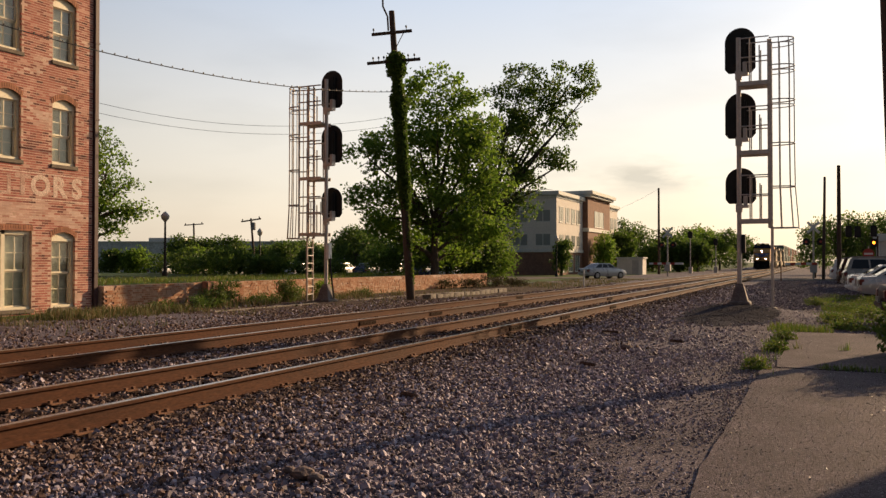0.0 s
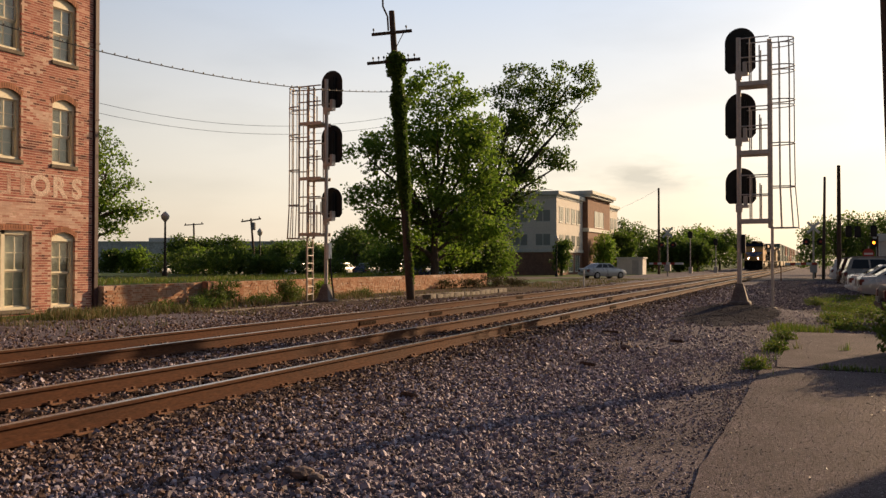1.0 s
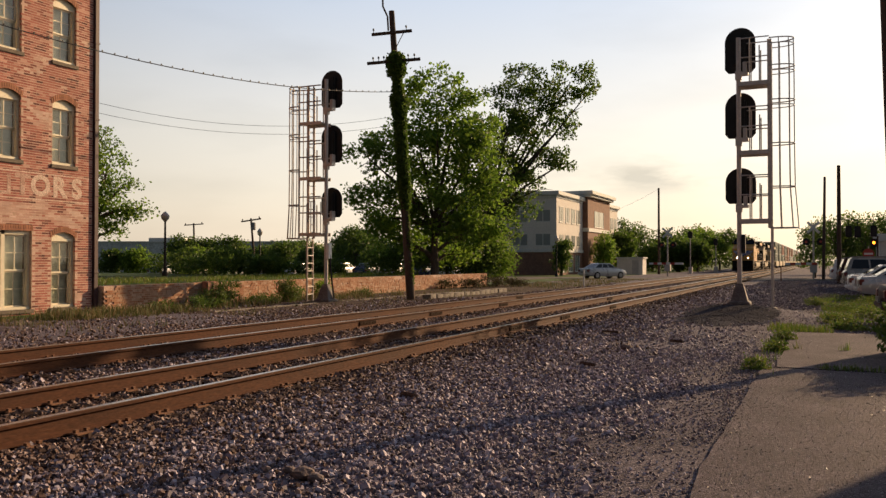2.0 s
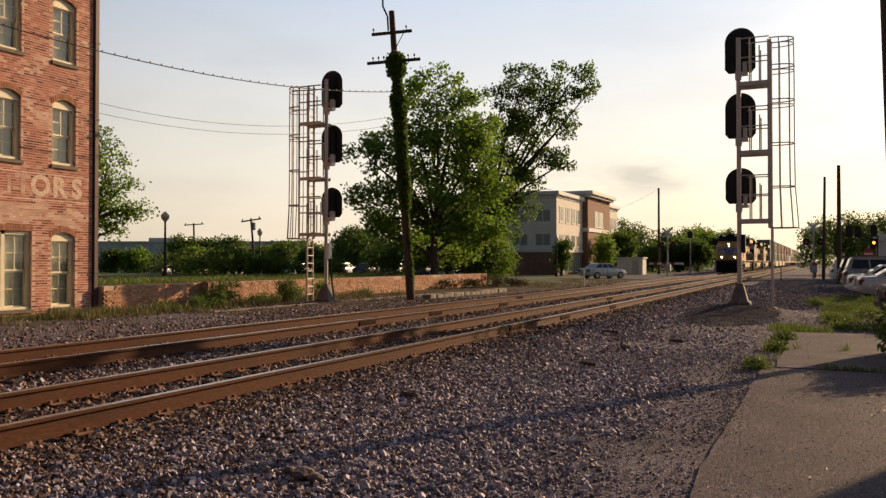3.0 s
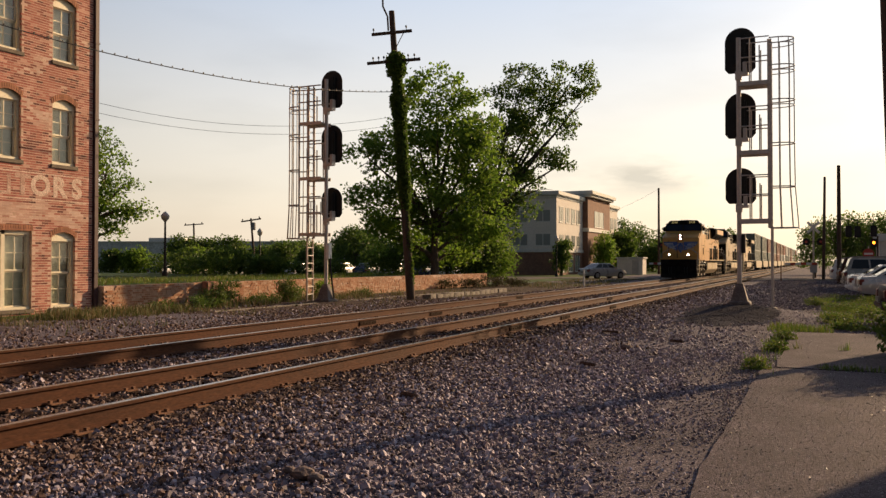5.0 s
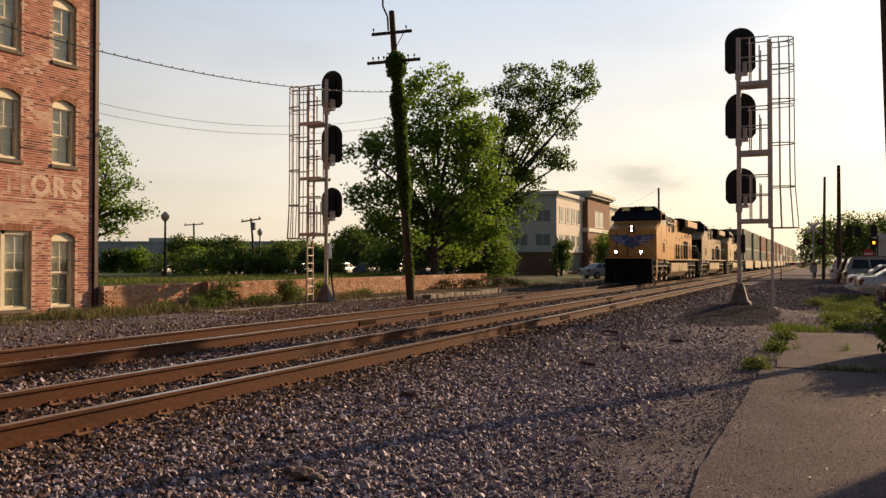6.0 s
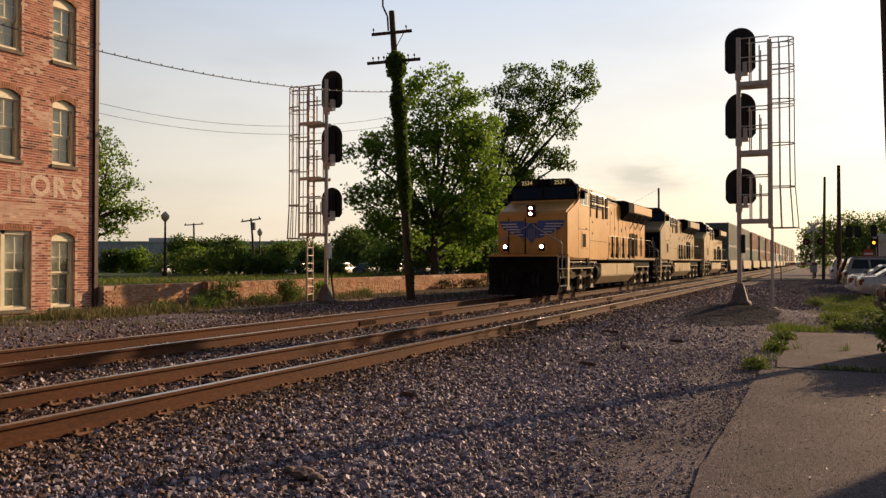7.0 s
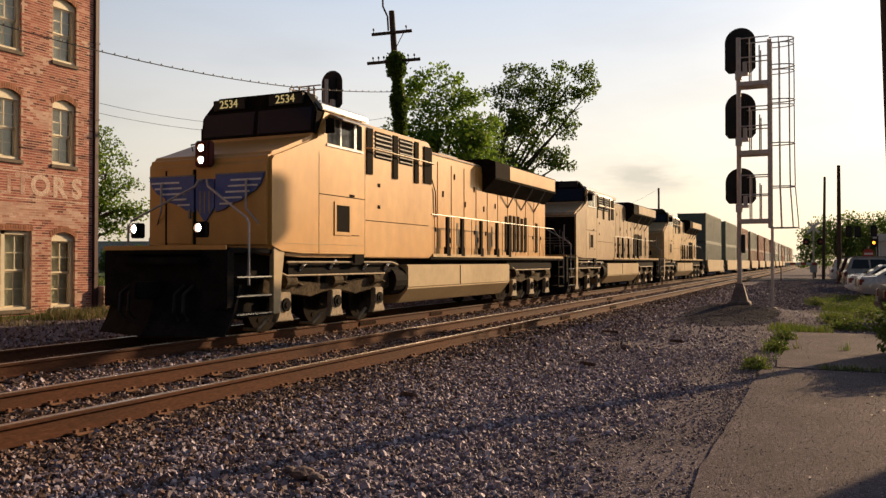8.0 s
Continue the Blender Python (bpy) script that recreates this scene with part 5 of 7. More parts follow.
        for a, b in bays:
            for x, s0, s1 in ((-0.16, zmid, ztop), (-0.20, z0 + 0.08, zmid)):
                part("sash", boxes([(x - 0.03, x, a, b, s0, s0 + 0.045), (x - 0.03, x, a, b, s1 - 0.045, s1), (x - 0.03, x, a, a + 0.045, s0, s1), (x - 0.03, x, b - 0.045, b, s0, s1),
                                    (x - 0.025, x - 0.003, (a + b) / 2 - 0.013, (a + b) / 2 + 0.013, s0, s1), (x - 0.025, x - 0.003, a, b, (s0 + s1) / 2 - 0.013, (s0 + s1) / 2 + 0.013)]), M_CREAM, win)
                g = part("pane", boxes([(x - 0.018, x - 0.012, a + 0.04, b - 0.04, s0 + 0.04, s1 - 0.04)]), M_CLEAR, win)
                g.visible_shadow = False
            drop = random.uniform(0.95, 1.0)
            part("blind", boxes([(-0.31, -0.30, a, b, ztop - (ztop - z0) * drop, ztop)]), M_BLIND, win, "pale lowered window blind")
    # sign painted on the brick
    sign = tagged(part("painted_sign", boxes([(0.0, 0.004, 13.6, 19.1, 4.12, 4.16), (0.0, 0.004, 13.6, 19.1, 3.36, 3.39)]), M_GHOST, mill_ob, "faded painted lettering"), kind="")
    for ch, y in (("O", 17.32), ("R", 17.98), ("S", 18.62), ("T", 16.72)):
        letters("painted_letter", ch, 0.80 if ch != "T" else 0.78, pose(0.0052, y, 3.76, 90, 0, 90), M_GHOST if ch != "T" else M_GHOST_FAINT, sign, 0.001, bold=0.035)
    part("painted_bar", boxes([(0.001, 0.0055, 15.85, 15.97, 3.48, 4.02), (0.001, 0.0055, 16.22, 16.34, 3.48, 4.02), (0.001, 0.0055, 15.97, 16.22, 3.48, 3.56)]), M_GHOST_FAINT, sign)
    # downspout at the corner
    bm = bmesh.new()
    box(bm, -0.10, 0.08, 19.24, 19.40, 0.0, 12.2)
    for z in (1.2, 3.6, 6.0, 8.4, 10.8):
        box(bm, -0.12, 0.10, 19.22, 19.42, z, z + 0.06)
    part("downspout", bm, M_SPOUT, mill_ob, "dark maroon downspout at the corner", bevel=0.012)


mill()


def low_wall():
    w = thing("low_wall", pose(-20.5, 0, 0), "crumbling low brick retaining wall with patches of old plaster", "wall", kind="structure")
    part("core", boxes([(-0.5, -0.03, 19.45, 52.0, -0.5, 0.80)]), M_MORTAR, w)
    rng = np.random.default_rng(3)
    V, F = [], []
    quad = [(0, 1, 3, 2), (4, 6, 7, 5), (0, 4, 5, 1), (2, 3, 7, 6), (0, 2, 6, 4), (1, 5, 7, 3)]
    for r in range(12):
        y = 19.45 + (0.1 if r % 2 else 0)
        while y < 52:
            L = rng.uniform(0.17, 0.24)
            z0 = -0.06 + r * 0.073
            if not (r > 9 and noise.noise((y * 0.6, 0, 2.0)) > 0.25) and rng.uniform() > 0.03:
                k = len(V)
                x1 = rng.uniform(-0.012, 0.006)
                V += [(x, yy, z) for x in (-0.12 if r < 11 else -0.5, x1) for yy in (y, y + L - 0.012) for z in (z0, z0 + 0.062)]
                F += [tuple(k + i for i in q) for q in quad]
            y += L
    ob = new("wall_bricks", soup("wall_bricks", V, F, M_RUBBLE_I))
    ob.parent = w
    tagged(ob, kind="stuff")
    part("buttress", boxes([(0.0, 0.3, 23.9, 24.5, -0.2, 0.86)]), M_BRICKWALL, w, "dark brick buttress", bevel=0.03)
    rk = random.Random(9)
    for k in range(15):
        kb = tagged(part("kerb_stone", boxes([(-0.2, 0.2, 0, rk.uniform(0.605, 0.62), -0.25, rk.uniform(0.14, 0.19))]), M_KERB, None, "", bevel=0.02), "weathered pale concrete kerb stone beside the track", "kerb", "kerb stones by the far track")
        kb.matrix_basis = pose(-15.45 + rk.uniform(-0.05, 0.05), 32.3 + k * 0.62, 0, rk.uniform(-2, 2), rk.uniform(-3, 3), rk.uniform(-3, 3))
    bm = bmesh.new()
    for k in range(30):
        y = 21.0 + k * 0.62
        box(bm, -17.6 + 0.05 * noise.noise((k * 0.5, 0, 0)), -17.45, y, y + 0.6, -0.15, 0.015 + 0.02 * noise.noise((k * 0.9, 5, 0)))
    tagged(part("timber_edging", bm, M_KERB, None), "low pale edging strip along the ballast", "edging", kind="structure")


low_wall()
# ---- trees, shrubs, weeds ----
def clumps(rng, blobs, n, clump=26, spread_r=0.42, shell=0.45):
    """Leaf places: clumps scattered through ellipsoids, denser near their skins."""
    vol = np.array([b[3] * b[4] * b[5] for b in blobs]) ** 0.75
    pick = rng.choice(len(blobs), n // clump, p=vol / vol.sum())
    b = np.array(blobs)[pick]
    d = rng.normal(size=(len(pick), 3))
    d /= np.linalg.norm(d, axis=1)[:, None]
    r = rng.uniform(shell, 1.0, len(pick)) ** 0.6
    c = b[:, :3] + d * b[:, 3:6] * (r * rng.uniform(0.75, 1.15, len(pick)))[:, None]
    pos = np.repeat(c, clump, 0) + np.clip(rng.normal(size=(len(pick) * clump, 3)), -1.5, 1.5) * spread_r * np.array([1, 1, 0.7])
    return pos


def tree(base, trunk_r, fork, blobs, n, leaf, mat, label, seed, bark=None, name="tree", lean=(0, 0), clump=26, spread_r=0.42):
    rng = np.random.default_rng(seed)
    tr = thing(name, pose(*base), label, "tree")
    pts = [(0, 0, -0.2), (0.05 + lean[0] * 0.3, 0, fork * 0.4), (lean[0] * 0.7, lean[1] * 0.7, fork * 0.8), (lean[0], lean[1], fork)]
    bm = bmesh.new()
    tube(bm, pts, [trunk_r * 1.25, trunk_r, trunk_r * 0.85, trunk_r * 0.75], 10)
    for b in blobs:
        s = Vector(pts[-1]) if b[2] > fork else Vector((lean[0] * 0.5, lean[1] * 0.5, max(b[2] * 0.6, fork * 0.4)))
        e = Vector(b[:3])
        mid = s.lerp(e, 0.5) + Vector((rng.uniform(-0.3, 0.3), rng.uniform(-0.3, 0.3), 0.25))
        tube(bm, [s, mid, e], [trunk_r * 0.55, trunk_r * 0.32, trunk_r * 0.12], 7)
        for k in range(5):
            a = mid.lerp(e, rng.uniform(0.2, 1.0))
            d = Vector(rng.normal(size=3) * np.array(b[3:6]) * 0.6)
            tube(bm, [a, a + d * 0.5 + Vector((0, 0, 0.1)), a + d], [trunk_r * 0.14, trunk_r * 0.09, trunk_r * 0.03], 5)
    part("trunk", bm, bark or M_BARK, tr, "dark brown trunk and limbs", smooth=True)
    pos = clumps(rng, blobs, n, clump, spread_r)
    cr = new("crown", leaves("crown", mat, rng, pos, rng.uniform(0.6, 1.3, len(pos)) * leaf))
    cr.parent = tr
    cr["label"] = "leafy green crown with gaps"
    return tr


# blobs: centre and radii in metres from the trunk's foot; screen-wise axis is (0.91, 0.41)
def view_blobs(rows, s):
    """Rows of (across, height, half width, half height, deeper) turned to face across the view."""
    return [(s * (a * 0.91 - dp * 0.41), s * (a * 0.41 + dp * 0.91), s * h, w, w * 0.9, hh) for a, h, w, hh, dp in rows]


# the big broadleaf beside the vine-clad pole
tree((-21.9, 46.8, 0.0), 0.24, 3.6, view_blobs([(0.1, 11.4, 2.1, 1.6, 0), (1.5, 10.6, 1.6, 1.7, 0.5), (0.9, 8.4, 2.3, 2.2, -0.6), (2.3, 7.6, 1.5, 2.0, 0), (-1.0, 8.8, 1.7, 2.0, 0.4), (-3.3, 8.6, 1.5, 1.3, 0.3),
                                              (-4.2, 7.9, 1.2, 1.0, -0.3), (-2.6, 6.6, 1.7, 1.4, 0), (-3.6, 5.3, 1.4, 1.1, 0.2), (-0.6, 5.8, 2.1, 1.6, -0.5), (1.4, 5.2, 2.2, 1.5, 0.2), (-2.0, 3.9, 1.6, 1.2, 0), (2.4, 3.4, 1.6, 1.4, 0.4),
                                              (0.6, 3.4, 1.3, 0.8, -0.3), (-3.0, 3.0, 1.5, 1.1, 0.6), (-1.4, 2.4, 1.5, 1.0, 1.2), (-3.9, 4.2, 1.2, 1.0, 0.5), (3.4, 4.6, 1.4, 1.5, 0.8), (3.6, 6.4, 1.3, 1.4, 0.5), (1.4, 2.0, 1.4, 0.8, 1.4), (2.9, 9.0, 1.2, 1.5, 0.2)], 1.04),
     23000, 0.26, M_LEAF, "tall dense green broadleaf tree behind the low wall", 21, clump=70, spread_r=0.40)
tree((-24.0, 58.5, 0.0), 0.30, 5.0, view_blobs([(3.4, 14.3, 1.7, 1.6, 0), (5.2, 13.2, 1.5, 1.5, 0.5), (6.9, 14.4, 1.9, 1.5, 0.3), (8.0, 13.4, 1.1, 0.8, 0), (1.9, 12.8, 1.5, 1.5, -0.4), (4.6, 11.4, 2.0, 1.6, 0), (6.3, 11.3, 1.2, 1.2, 0), (5.3, 9.0, 1.4, 0.9, 0.3),
                                              (6.4, 8.6, 0.8, 0.7, 0.3), (2.9, 9.9, 2.2, 1.9, 0.4), (1.6, 8.0, 2.0, 1.8, -0.4), (3.4, 7.2, 1.4, 1.2, 0.2), (4.4, 6.6, 1.0, 0.6, 0), (1.2, 5.6, 1.7, 1.5, 0), (-0.4, 10.6, 1.3, 1.2, 0), (0.2, 6.6, 1.4, 1.6, 0.4), (2.2, 4.2, 1.5, 1.6, 0.3), (3.2, 5.4, 1.3, 1.2, 0.2), (0.6, 3.4, 1.6, 1.5, 0.6), (2.4, 11.2, 1.8, 1.8, 0.3)], 1.06),
     19000, 0.25, M_LEAF_DARK, "tall open-crowned tree leaning over the far track", 22, lean=(1.0, 0.4), clump=60, spread_r=0.34)
tree((-21.6, 54.5, 0.0), 0.14, 1.2, view_blobs([(0.2, 2.4, 1.2, 1.6, 0), (0.9, 1.6, 1.0, 1.1, 0.2), (0.3, 3.4, 0.8, 0.9, 0)], 1), 9000, 0.17, M_LEAF, "bright green sapling below the tall trees", 23)
tree((-23.4, 52.0, 0.0), 0.14, 1.5, view_blobs([(-1.0, 2.4, 1.6, 1.5, 0), (0.6, 2.0, 1.5, 1.4, 0.2), (0.0, 3.6, 1.4, 1.2, 0.2), (-2.8, 2.0, 1.5, 1.3, 0.6), (-4.4, 1.8, 1.4, 1.2, 0.8), (2.2, 1.8, 1.4, 1.3, 0.4)], 1), 17000, 0.19, M_LEAF_DARK, "dark undergrowth sapling below the tall trees", 24)
# behind the mill
tree((-37.51, 34.56, 0.8), 0.28, 3.0, view_blobs([(0.3, 7.4, 1.3, 1.0, 0), (0.9, 6.3, 1.2, 0.7, 0.3), (1.9, 5.1, 1.0, 0.45, 0), (1.0, 4.6, 1.2, 0.7, -0.3), (2.7, 3.8, 0.9, 0.40, 0.2), (1.7, 3.6, 1.1, 0.5, 0), (1.2, 2.5, 1.1, 0.55, 0), (0.2, 5.6, 1.5, 1.0, 0), (-1.6, 6.6, 1.8, 1.8, 0), (-1.4, 4.0, 1.8, 1.5, 0), (0.2, 3.4, 1.2, 0.8, 0)], 1),
     8500, 0.20, M_LEAF, "leafy tree on the lawn behind the brick building", 25, spread_r=0.30)


def far_trees():
    """Trees across the lawn and along the road, each with its own crown."""
    rng = np.random.default_rng(77)
    rows = [(-65.91, 63.38, 2.9, 1.2), (-63.61, 64.43, 3.0, 1.5), (-42.6, 47.8, 2.8, 1.3), (-41.2, 49.0, 2.7, 1.5), (-39.9, 50.0, 2.7, 1.2), (-40.6, 46.4, 1.9, 1.2), (-58.9, 83.1, 4.2, 2.2), (-53.1, 80.2, 3.4, 1.8), (-45.9, 78.1, 5.4, 2.4), (-57.4, 98.9, 4.2, 2.6), (-47.0, 83.2, 4.8, 2.2), (-68.0, 90.8, 3.8, 2.4),
            (-27.6, 93.5, 4.2, 1.2), (-26.9, 111, 5.4, 1.7), (-26.8, 122, 6.0, 1.9), (-30.5, 146, 9.0, 4.4), (-25, 152, 7.4, 3.6), (-21.0, 160, 8.0, 4.0), (-17.8, 164, 7.8, 3.8), (-24, 170, 8.6, 4.2), (-15.5, 182, 7.2, 3.4), (-34, 140, 6.8, 3.0), (-18.6, 140, 5.4, 2.8), (-21.5, 138, 5.0, 2.6), (-25.0, 136, 4.6, 2.4),
            (-73.1, 100, 3.9, 2.3), (-73.8, 104, 4.3, 2.6), (-68.8, 100, 4.5, 2.4), (-63.7, 96, 4.6, 2.5), (-64.0, 100, 3.8, 2.6), (-59.2, 96, 4.1, 2.4), (-52.3, 88, 5.4, 2.2), (-49.7, 86, 5.5, 2.2), (-51.8, 96, 4.8, 2.6), (-48.8, 100, 4.1, 2.6), (-44.2, 100, 4.1, 2.6)]
    for i, (x, y, h, r) in enumerate(rows):
        b = []
        for k in range(7):
            a = k * 2.4 + i
            b.append((math.cos(a) * r * 0.5, math.sin(a) * r * 0.5, h * (0.45 + 0.35 * ((k * 37) % 7) / 7), r * 0.55, r * 0.55, h * 0.26))
        b.append((0, 0, h * 0.80, r * 0.5, r * 0.5, h * 0.2))
        b.append((0, 0, h * 0.28, r * 0.75, r * 0.75, h * 0.24))
        tree((x, y, 0.0 if y > 52 else 0.7), 0.17, h * 0.4, b, int(1500 + 1200 * r) if y < 130 else 4600, 0.2 if y < 60 else (0.28 if y < 120 else 0.42), M_LEAF if i % 4 == 1 else M_LEAF_DARK, "rounded green tree beyond the lawn" if x < -36 else "green roadside tree near the level crossing", 100 + i, clump=18, spread_r=0.16 + 0.09 * r)
    for i, (x, y, h, r) in enumerate([(-0.9, 92, 5.2, 1.6), (1.2, 88, 6.0, 2.2), (3.6, 90, 6.4, 2.5), (6.4, 92, 6.6, 2.8), (9.4, 94, 6.6, 3.0), (12.5, 96, 6.8, 3.0), (3.0, 118, 6.6, 3.6), (8.0, 120, 7.0, 3.6)]):
        b = [(math.cos(k * 2.4 + i) * r * 0.6, math.sin(k * 2.4 + i) * r * 0.5, h * (0.32 + 0.07 * ((k * 4 + i) % 9)), r * (0.38 + 0.05 * (k % 4)), r * 0.45, h * 0.13) for k in range(11)]
        tree((x, y, 0), 0.16, h * 0.35, b, 3600, 0.25, M_LEAF_DARK, "dark green street tree behind the parked cars", 160 + i, clump=16, spread_r=0.32)


far_trees()


def bush(name, base, blobs, n, leaf, mat, label, seed):
    rng = np.random.default_rng(seed)
    b = thing(name, pose(*base), label, "shrub")
    bm = bmesh.new()
    for q in blobs:
        tube(bm, [(q[0] * 0.2, q[1] * 0.2, -0.1), (q[0] * 0.7, q[1] * 0.7, q[2] * 0.6), q[:3]], [0.035, 0.025, 0.01], 6)
    part("stems", bm, M_BARK, b)
    pos = clumps(rng, blobs, n, 14, 0.10, 0.3)
    pos[:, 2] = np.maximum(pos[:, 2], 0.01)
    f = new("foliage", leaves("foliage", mat, rng, pos, rng.uniform(0.6, 1.3, len(pos)) * leaf))
    f.parent = b


bush("shrub", (1.42, 14.7, 0), [(-0.25, 0, 0.55, 0.42, 0.9, 0.5), (0.3, 0.2, 0.9, 0.6, 1.0, 0.6), (0.1, 1.2, 0.7, 0.6, 0.9, 0.6)], 9000, 0.085, M_WEED, "dense green shrub at the edge of the asphalt", 31)
bush("shrub", (-19.6, 24.2, 0), [(0, 0, 0.5, 0.5, 0.5, 0.45), (0.2, -0.8, 0.3, 0.6, 0.6, 0.3)], 2600, 0.08, M_WEED, "weedy green shrub in front of the low wall", 33)
bush("shrub", (-19.2, 27.4, 0), [(0, 0, 0.45, 0.42, 0.42, 0.5)], 2000, 0.08, M_WEED, "small green shrub in front of the low wall", 34)
bush("shrub", (-19.4, 30.2, 0), [(0, 0, 0.4, 0.4, 0.4, 0.45)], 1500, 0.08, M_LEAF, "small brownish shrub in front of the low wall", 35)
for i, (x, y, r, h) in enumerate([(-33.0, 39.5, 2.6, 1.5), (-30.5, 41.0, 1.8, 1.0), (-37, 42.0, 2.8, 1.2), (-28.5, 44.0, 1.8, 0.8)]):
    bush("shrub", (x, y, 0.75), [(math.cos(k * 2.1) * r * 0.5, math.sin(k * 2.1) * r * 0.5, h * 0.6, r * 0.6, r * 0.6, h * 0.6) for k in range(4)], 5000, 0.16, M_LEAF_DARK, "spreading green shrub on the lawn", 40 + i)

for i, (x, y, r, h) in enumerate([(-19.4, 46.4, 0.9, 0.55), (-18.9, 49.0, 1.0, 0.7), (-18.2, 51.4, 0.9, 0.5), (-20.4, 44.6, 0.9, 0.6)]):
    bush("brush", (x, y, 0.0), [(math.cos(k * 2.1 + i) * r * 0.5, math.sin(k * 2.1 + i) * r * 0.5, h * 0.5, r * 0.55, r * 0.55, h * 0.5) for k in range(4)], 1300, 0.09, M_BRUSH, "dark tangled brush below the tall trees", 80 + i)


def patch(name, label, rng, n, x0, x1, y0, y1, h0, h1, mat, thresh=-0.1, zoff=0.0, width=0.012, freq=0.6):
    x, y = rng.uniform(x0, x1, n), rng.uniform(y0, y1, n)
    keep = np.array([noise.noise((a * freq, b * freq, 9.0)) > thresh + rng.uniform(-0.2, 0.2) for a, b in zip(x, y)])
    x, y = x[keep], y[keep]
    z = np.array([relief(a, b) for a, b in zip(x, y)]) + zoff
    ob = new(name, blades(name, mat, rng, np.stack([x, y, z], -1), rng.uniform(h0, h1, len(x)), width=width))
    tagged(ob, label, "grass", kind="stuff")


for i, (x, y, r, h) in enumerate([(-0.92, 13.1, 0.09, 0.10), (-0.80, 16.0, 0.11, 0.12), (-0.75, 18.2, 0.14, 0.13), (0.5, 21.6, 0.5, 0.2), (1.5, 20.4, 0.5, 0.4), (0.3, 24.0, 0.5, 0.25), (1.3, 26.5, 0.7, 0.32), (0.6, 30.0, 0.6, 0.28), (-0.2, 33.0, 0.5, 0.25), (1.6, 33.5, 0.7, 0.35)]):
    bush("weed_clump", (x, y, 0.0), [(math.cos(k * 2.2 + i) * r * 0.5, math.sin(k * 2.2 + i) * r * 0.6, h * (0.4 + 0.2 * (k % 2)), r * 0.5, r * 0.55, h * 0.5) for k in range(3)], int(1500 * r + 300), 0.055, M_WEED, "low clump of leafy green weeds", 60 + i)

for i, (y, r, h) in enumerate([(20.6, 0.5, 0.3), (22.4, 0.55, 0.4), (23.3, 0.5, 0.55), (25.4, 0.6, 0.4), (26.3, 0.5, 0.35), (28.4, 0.45, 0.5), (33.2, 0.4, 0.4)]):
    bush("weed_clump", (-19.3 + 0.25 * math.sin(i * 2.3), y, 0.0), [(math.cos(k * 2.2 + i) * r * 0.5, math.sin(k * 2.2 + i) * r * 0.6, h * (0.4 + 0.2 * (k % 2)), r * 0.5, r * 0.55, h * 0.5) for k in range(3)], 750, 0.06, M_LEAF_DARK if i % 2 else M_WEED, "scrubby weeds against the low wall", 90 + i)

G = np.random.default_rng(8)
patch("grass", "tall dry and green grass along the low wall", G, 16000, -20.4, -18.4, 13, 36, 0.06, 0.34, M_GRASS, 0.08)
patch("grass", "rough dry grass at the foot of the brick building", G, 9000, -20.7, -18.0, 9, 22, 0.03, 0.18, M_GRASS, 0.0)
patch("grass", "sparse weeds between ballast and wall", G, 3500, -18.5, -14.6, 12, 44, 0.05, 0.22, M_GRASS, 0.15)
patch("weeds", "lush green weeds beside the parked cars", G, 13000, -0.1, 2.6, 24.5, 42, 0.06, 0.2, M_WEED, 0.17, width=0.011, freq=0.55)
patch("weeds", "tufts of green weeds along the asphalt edge", G, 1300, -1.0, -0.64, 12.4, 21, 0.03, 0.13, M_WEED, 0.2, width=0.010, freq=1.6)
patch("weeds", "weeds growing out of the asphalt joint", G, 500, -0.7, 1.0, 13.28, 13.48, 0.03, 0.12, M_WEED, 0.1, width=0.010, freq=2.5)
patch("weeds", "weeds growing out of a crack in the asphalt", G, 420, -0.5, 0.9, 16.2, 16.35, 0.05, 0.22, M_WEED, 0.1, width=0.010, freq=2.5)
patch("weeds", "weeds at the end of the asphalt slab", G, 2600, -1.2, 1.6, 20.2, 22.0, 0.05, 0.18, M_WEED, 0.1, width=0.012, freq=0.9)
patch("grass", "uncut lawn grass above the low wall", G, 14000, -27, -21.2, 19, 46, 0.05, 0.2, M_WEED, -0.4, width=0.02)
patch("grass", "grass verge along the far track by the road", G, 7000, -20, -14, 48, 76, 0.05, 0.2, M_GRASS, 0.05, width=0.02)
# ---- poles, wires, street furniture ----
M_BASE_GREY = surf("grey_enamel", (0.20, 0.20, 0.20), (0.26, 0.26, 0.25), 3, 0.5, 0.02)


